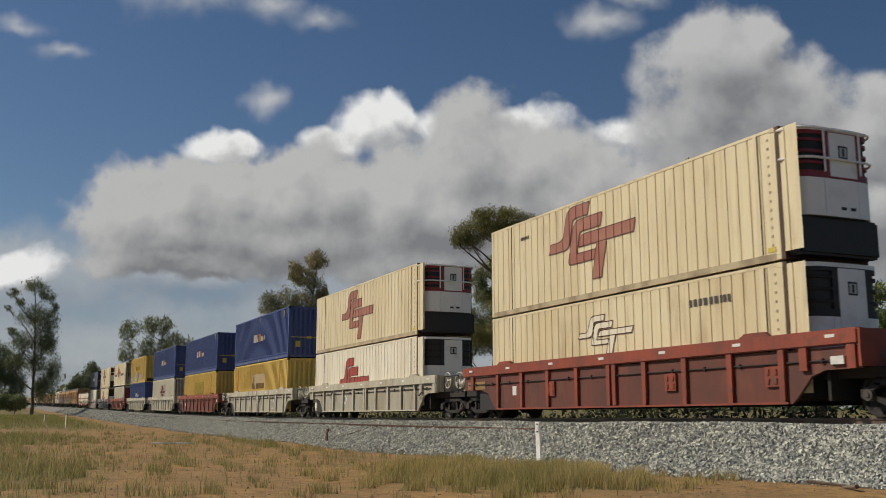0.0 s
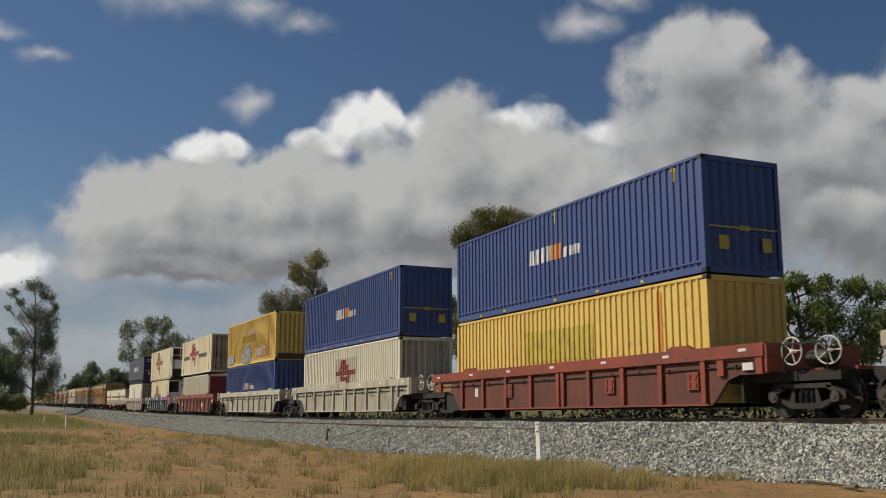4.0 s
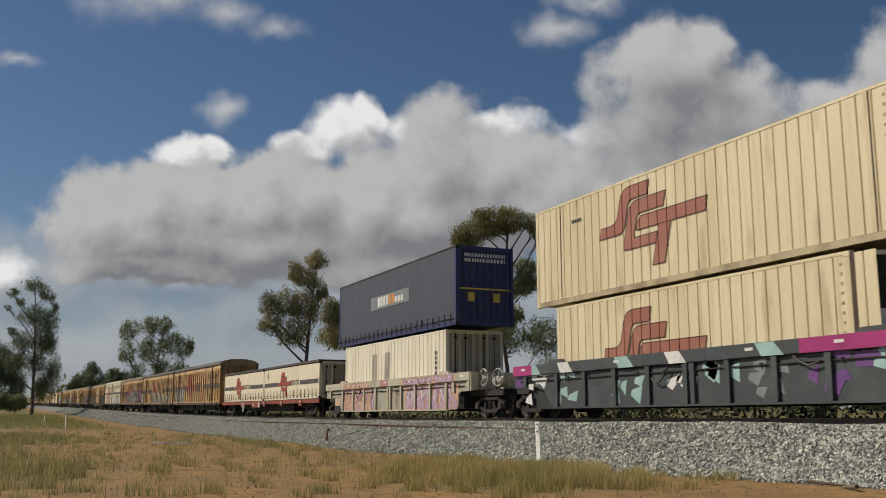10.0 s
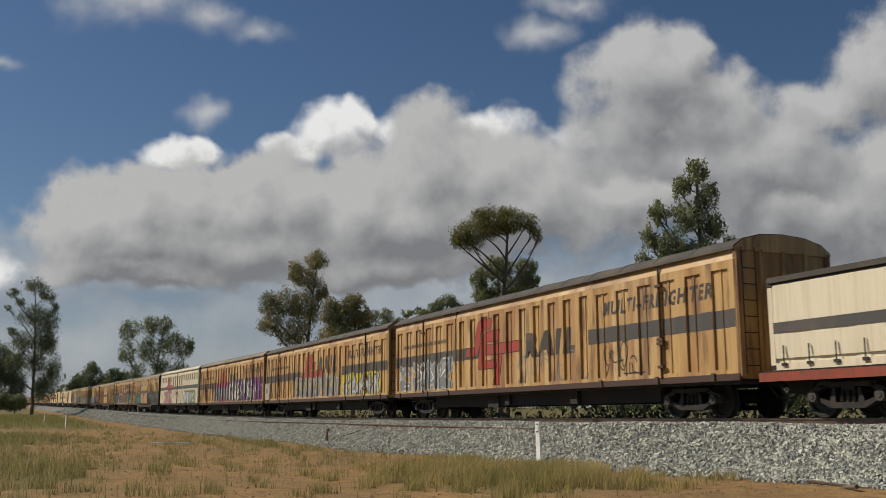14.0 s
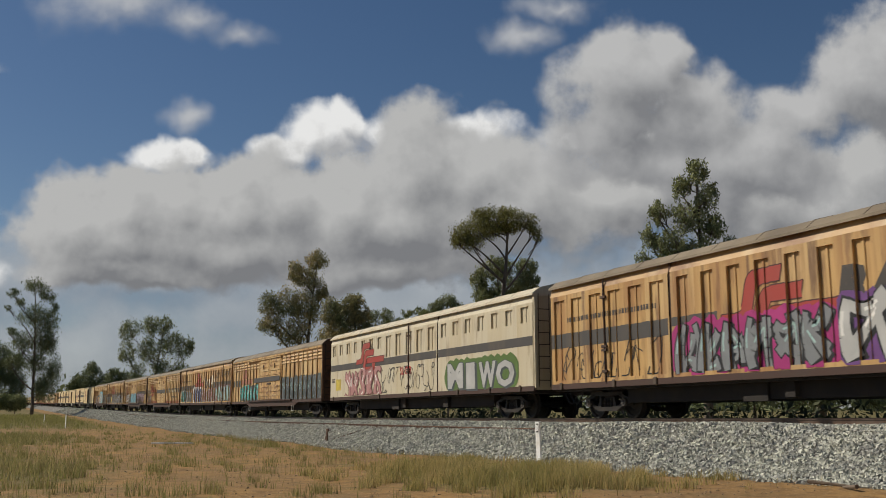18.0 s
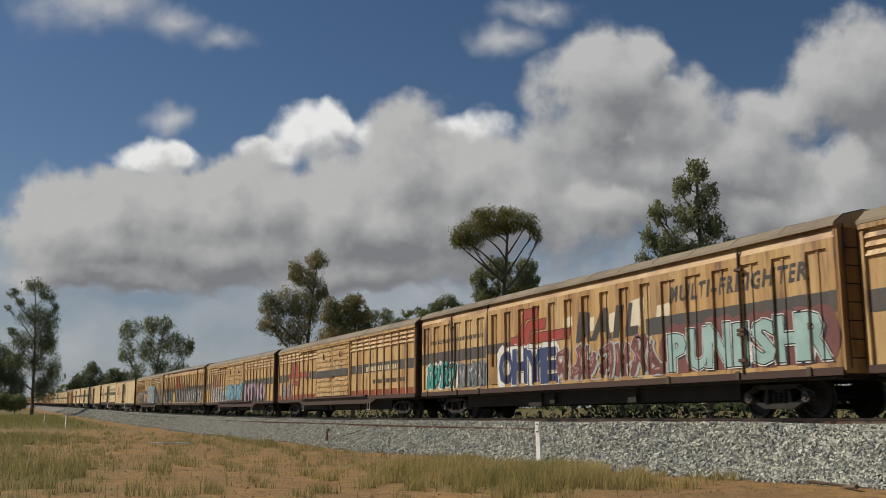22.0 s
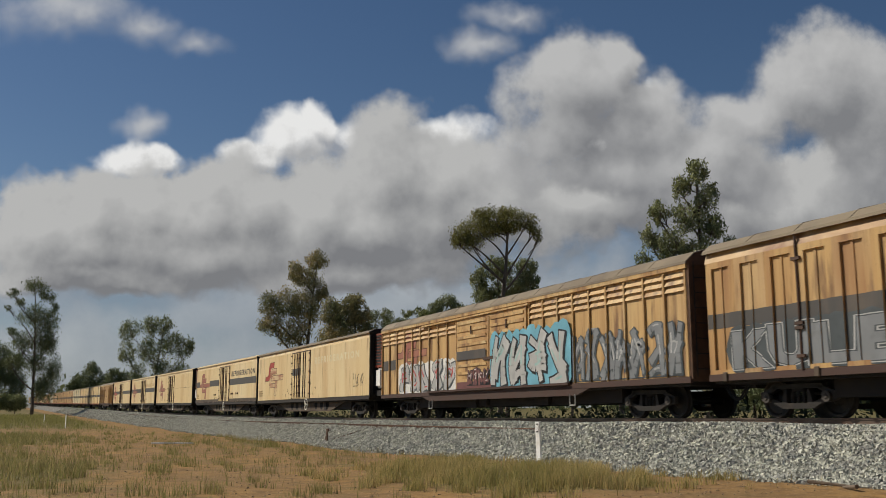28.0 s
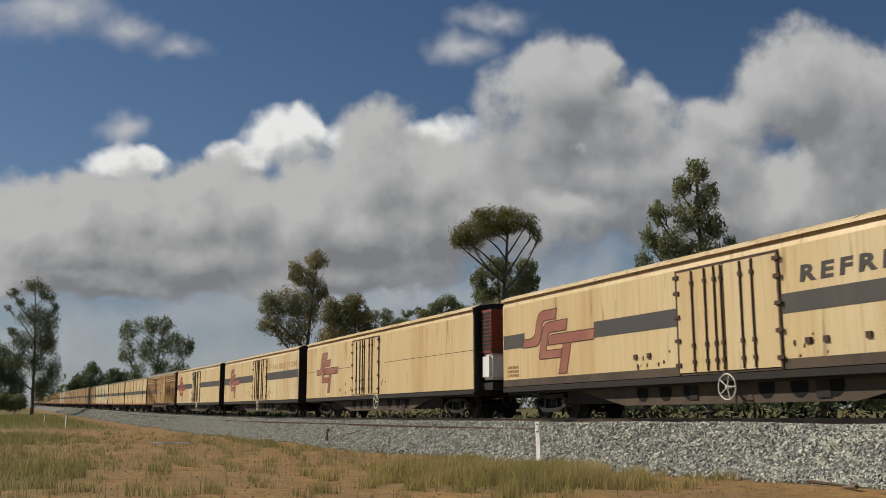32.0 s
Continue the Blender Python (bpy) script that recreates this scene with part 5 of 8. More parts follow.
def wheel_mesh(r=0.30):
    bm = bmesh.new()
    for i in range(18):
        a, b = i * 0.349, (i + 1) * 0.349
        rod(bm, (r * math.cos(a), 0, r * math.sin(a)), (r * math.cos(b), 0, r * math.sin(b)), 0.018, 5)
    for i in range(5):
        a = i * 1.2566
        rod(bm, (0, 0, 0), (r * math.cos(a), 0, r * math.sin(a)), 0.014, 5)
    rod(bm, (0, -0.03, 0), (0, 0.12, 0), 0.04, 8)
    return mesh_of("hand_brake_wheel", bm, material("cream_wheel_paint", (0.72, 0.69, 0.60), 0.5))


MESH_BRAKEWHEEL = wheel_mesh()


def thing(name, label, category, u, group=""):
    ob = tagged(new(name), label, category, group)
    RIDERS.append((ob, u))
    return ob


RIDERS = []

# ---- train: well wagons ----
def well_wagon(u0, u1, paint, label, code, wheel_end=True, tall=1.68, posts=9, plates=False):
    """u0, u1: the rear and front end of the side sills along the train."""
    u = (u0 + u1) / 2
    w = thing("well_wagon", label, "railway wagon", u, "double-stack well wagons")
    h = (u1 - u0) / 2
    lo, arch = 0.29, 2.25
    fore = 1.75
    outline = [(-h, tall - 0.36), (-h, 0.98), (-h + 1.35, 0.98), (-h + 1.85, 0.86), (-h + arch, 0.45), (-h + arch + 0.25, lo), (h - fore - 0.2, lo), (h - fore, 0.45), (h - 1.35, 0.86), (h - 0.95, 0.98), (h, 0.98), (h, tall - 0.36)]
    for s, nm in ((-1, "side_wall"), (1, "side_wall")):
        bm = bmesh.new()
        prism(bm, outline if s < 0 else outline[::-1], s * 1.40, s * 1.33)
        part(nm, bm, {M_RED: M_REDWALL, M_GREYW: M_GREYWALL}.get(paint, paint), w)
        bm = boxes((-h, h, *sorted((s * 1.49, s * 1.27)), tall - 0.33, tall))
        bmesh.ops.bevel(bm, geom=bm.edges[:], offset=0.025, segments=2, affect="EDGES")
        part("top_sill", bm, paint, w)
        bm = boxes((-h + arch + 0.3, h - fore - 0.25, *sorted((s * 1.47, s * 1.30)), lo, lo + 0.05))
        part("bottom_flange", bm, paint, w)
    # stakes along the near and far side
    bm = bmesh.new()
    prism(bm, [(-0.09, tall - 0.335), (-0.075, lo + 0.06), (0.075, lo + 0.06), (0.09, tall - 0.335)], -1.475, -1.405)
    stake = mesh_of("stake", bm, paint)
    bm = bmesh.new()
    prism(bm, [(-0.11, tall - 0.335), (-0.11, 0.98), (0.11, 0.98), (0.11, tall - 0.335)], -1.475, -1.405)
    short = mesh_of("end_stake", bm, paint)
    for i in range(posts):
        x = -h + arch + 0.45 + (2 * h - arch - fore - 0.85) * i / (posts - 1)
        part("stake", stake, None, w, at=pose(x, 0, 0))
        if i == posts // 2:
            part("stake", stake, None, w, at=pose(x + 0.28, 0, 0))
    for x in (-h + 0.75, h - 1.5, h - 0.2):
        part("end_stake", short, None, w, at=pose(x, 0, 0))
    bm = bmesh.new()
    rod(bm, (-h + 0.4, -1.425, 1.17), (h - 0.6, -1.425, 1.17), 0.018, 6)
    rnd = random.Random(int(-u))
    for i in range(14):
        x = -h + 1 + (2 * h - 2) * i / 13
        box(bm, x - 0.03, x + 0.03, -1.45, -1.40, 1.13, 1.22)
    part("brake_pipe", bm, M_DARK, w)
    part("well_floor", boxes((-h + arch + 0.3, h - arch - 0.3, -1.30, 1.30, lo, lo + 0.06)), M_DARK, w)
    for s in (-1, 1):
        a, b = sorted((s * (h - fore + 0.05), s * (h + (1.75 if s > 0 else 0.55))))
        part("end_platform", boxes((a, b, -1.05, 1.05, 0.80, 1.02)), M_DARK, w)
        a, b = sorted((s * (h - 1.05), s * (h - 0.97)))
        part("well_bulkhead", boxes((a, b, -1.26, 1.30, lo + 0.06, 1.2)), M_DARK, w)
        coupler(w, s * (h + (1.7 if s > 0 else 0.5)), s)
        bogie(w, h + 0.72 if s > 0 else -h + 0.55, u)
    # plain black sheet closes the rear arch cut-out
    part("arch_panel", boxes((-h + 1.05, -h + arch + 0.3, -1.30, -1.262, lo, 1.0)), M_BLACK, w)
    bm = boxes((h - 0.02, h + 0.05, -1.46, 1.30, 1.02, tall - 0.02), (h + 0.05, h + 1.7, -0.5, 0.5, 1.02, 1.10))
    part("end_plate", bm, paint if paint is not M_SLATE else M_GREYW, w)
    bm = bmesh.new()
    lathe(bm, [(-0.35, 0.0), (-0.35, 0.17), (-0.28, 0.20), (0.28, 0.20), (0.35, 0.17), (0.35, 0.0)], 14)
    part("air_tank", bm, M_STEEL if paint is M_RED else M_GREYW, w, at=pose(h + 1.0, -0.75, 1.28, 0, 0, 90), smooth=True)
    if wheel_end:
        part("hand_brake_wheel", MESH_BRAKEWHEEL, None, w, at=pose(h + 0.55, -1.2, 1.45, 0, 0, 0))
        part("hand_brake_wheel", MESH_BRAKEWHEEL, None, w, at=pose(h + 1.55, -1.15, 1.42, 0, 0, 12))
        bm = bmesh.new()
        for x in (h + 0.35, h + 1.6):
            rod(bm, (x, -1.25, 0.95), (x, -1.25, 1.6), 0.02)
        rod(bm, (h + 0.35, -1.25, 1.6), (h + 1.6, -1.25, 1.6), 0.02)
        part("hand_rail", bm, M_STEEL, w)
    # stacking locks and small plates on the sill
    bm = bmesh.new()
    prism(bm, [(-0.5, 0), (0.5, 0), (0.36, 0.11), (-0.30, 0.11)], -1.40, -1.28)
    lock = mesh_of("container_guide", bm, paint)
    for x in (-6.1, 6.1):
        part("container_guide", lock, None, w, at=pose(x, 0, tall))
    for i in range(7):
        x = -h + 0.7 + (2 * h - 1.4) * i / 6
        part("reflector", boxes((x - 0.13, x + 0.13, -1.496, -1.4905, tall - 0.17, tall - 0.10)), M_SPRAY["white"], w)
    if plates:
        for x in (-2.9, 3.06, 6.69):
            bm = boxes((x - 0.22, x + 0.22, -1.455, -1.405, 0.68, 1.12))
            for dx in (-0.12, 0.12):
                for z in (0.8, 1.0):
                    box(bm, x + dx - 0.04, x + dx + 0.04, -1.475, -1.456, z - 0.06, z + 0.06)
            part("lashing_box", bm, M_RED, w)
        part("sign_plate", boxes((-h + 3.7, -h + 3.95, -1.41, -1.4005, 0.75, 1.05)), M_SPRAY["white"], w)
        bm = boxes((h - 0.75, h - 0.4, -1.46, -1.41, 1.08, 1.25))
        part("sign_plate", bm, M_SPRAY["white"], w)
        part("data_panel", boxes((-h + 0.3, -h + 1.7, -1.412, -1.4005, 1.0, 1.28)), M_BROWN, w)
    else:
        for i in range(2):
            x = -h + arch + 1.6 + rnd.random() * (2 * h - 5.5)
            k = rnd.choice((-1, 1))
            bm = bmesh.new()
            pts = [(x + k * 0.75 * q / 8, -1.49 - 0.02 * math.sin(q * 0.4), tall - 0.36 - (0.22 + 0.2 * (i % 2)) * math.sin(q / 8 * 2.4)) for q in range(9)]
            tube(bm, pts, 0.02)
            part("air_hose", bm, M_BLACK, w)
    code_bars(w, -h + 0.5, tall - 0.22, 0.5, 0.11, -1.4935, M_LETTER, 1, code, "wagon_code")
    return w


M_SLATE = material("dark_slate_paint", (0.045, 0.052, 0.055), 0.55, 0, [((0.09, 0.10, 0.10), 1.2, 0.5, 0.75, 0.7)])

# ---- train: containers ----
def ribs_dry(x):
    """Trapezoid pressing, 280 mm pitch, 36 mm deep."""
    f = (x / 0.28) % 1.0
    return 0.036 * min(1.0, max(0.0, (abs(f - 0.5) - 0.16) / 0.12))


def ribs_groove(x):
    """Flat sheet with narrow joints."""
    f = (x / 0.40) % 1.0
    return 0.06 if abs(f - 0.5) < 0.042 else 0.0


def dry_breaks(h):
    out = []
    k = int(h / 0.28) + 2
    for i in range(-k, k + 1):
        for f in (0.22, 0.34, 0.66, 0.78):
            out.append((i + f) * 0.28)
    return [b for b in out if -h < b < h]


def groove_breaks(h):
    out = []
    k = int(h / 0.40) + 2
    for i in range(-k, k + 1):
        out += [(i + 0.458) * 0.40 - 0.002, (i + 0.458) * 0.40 + 0.0005, (i + 0.542) * 0.40 - 0.0005, (i + 0.542) * 0.40 + 0.002]
    return [b for b in out if -h < b < h]


def sheet(h, z0, z1, depth, breaks, y):
    """A pressed side sheet from -h to h."""
    xs = [-h] + sorted(breaks) + [h]
    bm = bmesh.new()
    last = None
    for x in xs:
        d = depth(x)
        now = [bm.verts.new((x, y + d, z)) for z in (z0, z1)]
        if last:
            bm.faces.new((last[0], now[0], now[1], last[1]))
        last = now
    return bm




def container(u0, u1, z0, z1, kind, paint, label, end="doors", name="container", w=1.25, posts=True, frame_mat=None):
    """kind: dry (ribbed), smooth (jointed panels) or curtain."""
    u, h = (u0 + u1) / 2, (u1 - u0) / 2
    c = thing(name, label, "container", u, "containers on the train")
    tall = z1 - z0
    fm = frame_mat or paint
    e = 0.0 if end != "cooler" else 0.75
    # inner box closes it; the near sheet is pressed
    part("shell", boxes((-h + 0.06, h - 0.06 - e, -w + 0.06, w - 0.02, z0 + 0.05, z1 - 0.02)), paint, c)
    depth, br = (ribs_dry, dry_breaks) if kind == "dry" else (ribs_groove, groove_breaks)
    lo = z0 + (0.16 if kind != "dry" else 0.18)
    if kind == "curtain":
        bm = bmesh.new()
        last = None
        k = 90
        for i in range(k + 1):
            x = -h + 0.12 + (2 * h - 0.24 - e) * i / k
            now = [bm.verts.new((x, -w + 0.004 + 0.004 * math.sin(x * 5.1 + z * 1.3) + 0.002 * math.sin(x * 13 + z * 3) + (0.012 * (1 + math.sin(x * 9 + z)) if z < lo + 0.35 else 0.0), z)) for z in np.linspace(lo + 0.1, z1 - 0.08, 7)]
            if last:
                for j in range(6):
                    bm.faces.new((last[j], now[j], now[j + 1], last[j + 1]))
            last = now
        part("curtain", bm, paint, c, smooth=True)
    else:
        part("side_sheet", sheet(h - 0.08, lo, z1 - 0.06, depth, br(h - 0.08), -w + 0.006), paint, c, at=pose(-0.0, 0, 0))
    part("top_rail", boxes((-h, h - e, -w - 0.004, -w + 0.07, z1 - 0.07, z1)), fm if kind != "curtain" else M_DARK, c)
    part("bottom_rail", boxes((-h, h - e, -w - 0.004, -w + 0.07, z0, lo)), M_GRUBBY if kind == "smooth" else fm, c)
    part("roof", boxes((-h + 0.02, h - 0.02 - e, -w + 0.02, w - 0.02, z1 - 0.03, z1 + 0.005)), fm, c)
    for s in (-1, 1):
        x = -h + 0.07 if s < 0 else h - 0.07 - e
        part("corner_post", boxes((x - 0.072, x + 0.072, -w - 0.006, -w + 0.1, z0 + 0.12, z1 - 0.12)), fm, c)
        for z in (z0, z1 - 0.12):
            bm = boxes((x - 0.085, x + 0.085, -w - 0.012, -w + 0.14, z, z + 0.12))
            bmesh.ops.bevel(bm, geom=bm.edges[:], offset=0.012, segments=1, affect="EDGES")
            part("corner_casting", bm, M_STEEL if kind != "smooth" else fm, c)
    if posts and h > 6.8:
        for x in (-6.05, 6.05):
            if x < h - e - 0.3:
                part("lifting_post", boxes((x - 0.06, x + 0.06, -w - 0.01, -w + 0.04, lo, z1 - 0.06)), fm, c)
                part("post_seam", boxes((x + 0.062, x + 0.085, -w - 0.008, -w + 0.02, lo, z1 - 0.06)), M_EDGE, c)
    if kind == "dry":
        # double lower rail with lifting pockets
        part("lower_rail", boxes((-h + 0.1, h - 0.1, -w - 0.012, -w + 0.02, z0 + 0.26, z0 + 0.31)), fm, c)
        for x in (-5.2, -3.4, 0.0, 2.4, 4.6):
            part("pocket_mark", boxes((x - 0.08, x + 0.08, -w - 0.016, -w - 0.005, z0 + 0.04, z0 + 0.12)), M_YMARK, c)
    fx = h - e
    if end == "doors" or end == "plain":
        em = {M_CREAM: M_DOORGREY, M_REEFER: M_DOORGREY, M_WHITE: M_DOORGREY, M_TARP: M_DIRTYEND, M_CURTAIN: M_BLUEGREY}.get(paint, paint)
        part("end_frame", boxes((fx - 0.07, fx, -w, -w + 0.12, z0, z1), (fx - 0.07, fx, w - 0.12, w, z0, z1), (fx - 0.07, fx, -w, w, z0, z0 + 0.16), (fx - 0.07, fx, -w, w, z1 - 0.14, z1)), fm, c)
        bm = bmesh.new()
        last = None
        for i in range(46):
            y = -w + 0.12 + (2 * w - 0.24) * i / 45
            x = fx - 0.03 - (0.03 if (i // 3) % 2 else 0.0)
            now = [bm.verts.new((x, y, z)) for z in (z0 + 0.16, z1 - 0.14)]
            if last:
                bm.faces.new((last[0], now[0], now[1], last[1]))
            last = now
        part("end_sheet", bm, em, c)
        if end == "doors":
            for y in (-0.85, -0.4, 0.4, 0.85):
                bm = bmesh.new()
                rod(bm, (fx + 0.02, y, z0 + 0.1), (fx + 0.02, y, z1 - 0.1), 0.022)
                for z in (z0 + 0.3, z0 + tall * 0.42, z1 - 0.3):
                    box(bm, fx - 0.02, fx + 0.05, y - 0.06, y + 0.06, z - 0.04, z + 0.04)
                part("lock_rod", bm, M_STEEL, c)
        if paint is M_BLUE and z0 > 1:
            for y in (-0.8, 0.6):
                part("warning_mark", boxes((fx + 0.0, fx + 0.012, y, y + 0.3, z0 + tall * 0.20, z0 + tall * 0.32)), M_YMARK, c)
            part("warning_line", boxes((fx + 0.0, fx + 0.012, -1.1, 1.1, z0 + tall * 0.385, z0 + tall * 0.40)), M_YMARK, c)
            part("warning_plate", boxes((fx + 0.002, fx + 0.014, -0.12, 0.2, z0 + tall * 0.37, z0 + tall * 0.415)), M_YMARK, c)
    if end == "cooler":
        cooler(c, fx, z0, z1, w, label)
    return c


def cowl_line(fx, w, deep=0.58, bend=0.34, k=7):
    """Plan of a cowl with round corners, from the near side over the front to the far side."""
    a, b = -w + 0.14, w - 0.14
    pts = [(fx + 0.14, a), (fx + deep - bend, a)]
    pts += [(fx + deep - bend + bend * math.sin(i * 1.5708 / k), a + bend - bend * math.cos(i * 1.5708 / k)) for i in range(1, k + 1)]
    front = [(fx + deep + 0.03, a + bend + (b - a - 2 * bend) * f) for f in (0.2, 0.4, 0.6, 0.8)]
    back = [(x, -y) for x, y in reversed(pts)]
    return pts + front + back


def along(line, s):
    """The spot and the outward way at the share s of a plan line."""
    long = [math.dist(p, q) for p, q in zip(line, line[1:])]
    want = s * sum(long)
    for (p, q), d in zip(zip(line, line[1:]), long):
        if want <= d + 1e-9:
            f = want / d
            return (p[0] + (q[0] - p[0]) * f, p[1] + (q[1] - p[1]) * f), ((q[1] - p[1]) / d, -(q[0] - p[0]) / d)
        want -= d
    p, q = line[-2], line[-1]
    d = math.dist(p, q)
    return q, ((q[1] - p[1]) / d, -(q[0] - p[0]) / d)


def wrapped(line, s0, s1, z0, z1, off, thick=0.03, k=16):
    """A panel bent round a plan line from the share s0 to s1."""
    bm = bmesh.new()
    last = None
    for i in range(k + 1):
        (x, y), (nx, ny) = along(line, s0 + (s1 - s0) * i / k)
        now = [bm.verts.new((x + nx * o, y + ny * o, z)) for o, z in ((off - thick, z0), (off, z0), (off, z1), (off - thick, z1))]
        if last:
            for j in range(4):
                bm.faces.new((last[j], last[(j + 1) % 4], now[(j + 1) % 4], now[j]))
        else:
            bm.faces.new(now)
        last = now
    bm.faces.new(last[::-1])
    return bm


def cooler(c, fx, z0, z1, w, label):
    """The refrigeration machine on a container's end: tank below, white skirt, grilles round the corners above."""
    tall = z1 - z0
    low, mid, hi = z0 + tall * 0.31, z0 + tall * 0.60, z1 - 0.10
    red = "grey" not in label
    trim = M_REDTRIM if red else M_BLACK
    unit = part("cooling_unit", boxes((fx, fx + 0.12, -w, w, z0, z1)), M_EDGE, c, "refrigeration machine with louvred cowl")
    line = cowl_line(fx, w)
    bm = bmesh.new()
    core = [(x - 0.03, y * 0.97) for x, y in line]
    ends = [[bm.verts.new((x, y, z)) for x, y in core] for z in (low - 0.02, hi)]
    for i in range(len(core) - 1):
        bm.faces.new((ends[0][i], ends[0][i + 1], ends[1][i + 1], ends[1][i]))
    for e in ends:
        bm.faces.new(e)
    part("core", bm, M_BLACK, unit)
    for p, q in ((0.0, 0.335), (0.34, 0.70), (0.705, 1.0)):
        part("skirt_panel", wrapped(line, p, q, low, mid - 0.02, 0.012), M_UNIT, unit, "white moulded skirt panel")
    part("trim_band", wrapped(line, 0.0, 1.0, mid - 0.015, mid + 0.14, 0.016), trim, unit)
    part("top_band", wrapped(line, 0.0, 1.0, hi - 0.14, hi - 0.05, 0.016), trim, unit)
    part("top_cap", wrapped(line, 0.0, 1.0, hi - 0.045, hi + 0.05, 0.02), M_UNIT, unit)
    for p, q in ((0.0, 0.09), (0.345, 0.40), (0.70, 0.735), (0.95, 1.0)):
        part("trim_post", wrapped(line, p, q, mid + 0.14, hi - 0.14, 0.016), trim, unit)
    slat = M_REDTRIM if red else M_STEEL
    for p, q in ((0.09, 0.345), (0.735, 0.95)):
        for i in range(3):
            z = mid + 0.14 + (hi - mid - 0.28) * (i + 0.75) / 3.2
            part("grille_slat", wrapped(line, p, q, z - 0.045, z + 0.02, 0.014), slat, unit)
    part("service_door", wrapped(line, 0.405, 0.695, mid + (0.03 if red else -0.25), hi - 0.07, 0.030), M_UNIT, unit, "white service door with a badge")
    part("badge", wrapped(line, 0.50, 0.60, hi - 0.66, hi - 0.36, 0.036), M_BLACK, unit)
    part("badge_face", wrapped(line, 0.512, 0.588, hi - 0.62, hi - 0.40, 0.040), M_BRIGHTSTEEL, unit)
    part("badge_mark", wrapped(line, 0.538, 0.562, hi - 0.60, hi - 0.42, 0.043), M_BLACK, unit)
    for p in (0.50, 0.60):
        part("skirt_handle", wrapped(line, p, p + 0.055, low + 0.16, low + 0.23, 0.02), M_BLACK, unit)
    if red:
        for z in (mid + 0.42, hi - 0.02):
            bm = bmesh.new()
            pts = [(fx + 0.1, -w - 0.03, z)] + [(*[u + v * 0.09 for u, v in zip(*along(line, f))], z) for f in np.linspace(0.1, 0.9, 15)] + [(fx + 0.1, w + 0.03, z)]
            for p, q in zip(pts, pts[1:]):
                rod(bm, p, q, 0.032)
            part("guard_rail", bm, M_UNIT, unit)
        for f in (0.33, 0.71):
            bm = bmesh.new()
            (x, y), (nx, ny) = along(line, f)
            rod(bm, (x + nx * 0.09, y + ny * 0.09, mid + 0.10), (x + nx * 0.09, y + ny * 0.09, hi), 0.028)
            part("guard_post", bm, M_UNIT, unit)
    bm = boxes((fx + 0.1, fx + 0.56, -w + 0.06, w - 0.06, z0 + 0.06, low - 0.02))
    bmesh.ops.bevel(bm, geom=bm.edges[:], offset=0.06, segments=2, affect="EDGES")
    part("fuel_tank_box", bm, M_BLACK, unit)
    for i in range(13):
        z = z0 + 0.35 + (tall - 0.6) * i / 12
        part("lashing_hole", boxes((fx - 0.28, fx - 0.22, -w - 0.004, -w + 0.01, z - 0.03, z + 0.03)), M_GRUBBY, c)
    part("yellow_plate", boxes((fx - 0.42, fx - 0.16, -w - 0.006, -w + 0.01, z0 + 0.20, z0 + 0.31)), M_YMARK, c)


def brand_bars(c, x, z, wide, tall, y, kind="dry"):
    """A brand name, as plain blocks in its colours."""
    d, b = (ribs_dry, dry_breaks(8)) if kind == "dry" else (None, None)
    n = 9
    for lo, hi, mat in ((0, 4, M_SPRAY["white"]), (4, 6, M_ORANGE), (6, 9, M_SPRAY["white"])):
        polys = []
        for i in range(lo, hi):
            a = x + wide * i / n
            k = 1.0 if i < 6 else 0.62
            polys.append([(a + 0.02, z), (a + wide / n * 0.78, z), (a + wide / n * 0.78 + 0.06 * tall, z + tall * k), (a + 0.02 + 0.06 * tall, z + tall * k)])
        painted("brand_bars", side_shapes(polys, d, b, y), mat, c, "plain blocks where a brand name stands")


def arrow_mark(c, x, z, y, mat=None):
    painted("lift_mark", side_shapes([rect(x - 0.03, x + 0.03, z, z + 0.3), [(x - 0.1, z + 0.27), (x + 0.1, z + 0.27), (x, z + 0.42)]], ribs_dry, dry_breaks(8), y), mat or M_YMARK, c)

# ---- the train, front to rear ----
Y = -1.258  # paint on containers
D8, G8 = dry_breaks(8), groove_breaks(8)


def stripe(parent, x0, x1, z0, z1, y, mat=None, name="stripe"):
    return painted(name, side_shapes([rect(x0, x1, z0, z1)], None, None, y), mat or M_STRIPE, parent)


# wagon of two cold containers, red
w = well_wagon(-32.8, -14.5, M_RED, "red oxide well wagon carrying two cream containers", 11, False, 1.80, 9, True)
c = container(-30.8, -15.9, 3.50, 6.56, "smooth", M_REEFER, "cream refrigerated container with a large red emblem", "cooler")
emblem(c, -3.4, 4.12, 4.35, 2.3, Y, M_LOGOPALE, ribs_groove, G8)
code_bars(c, -5.3, 5.9, 0.6, 0.16, Y, None, 1, 3)
c = container(-30.8, -15.9, 0.36, 3.44, "smooth", M_REEFER, "cream refrigerated container with a pale emblem outline, grey cowl", "cooler")
code_bars(c, 3.4, 2.75, 1.6, 0.26, Y, None, 1, 5)
emblem(c, -1.8, 1.85, 2.6, 1.1, Y, M_WHITE, ribs_groove, G8)
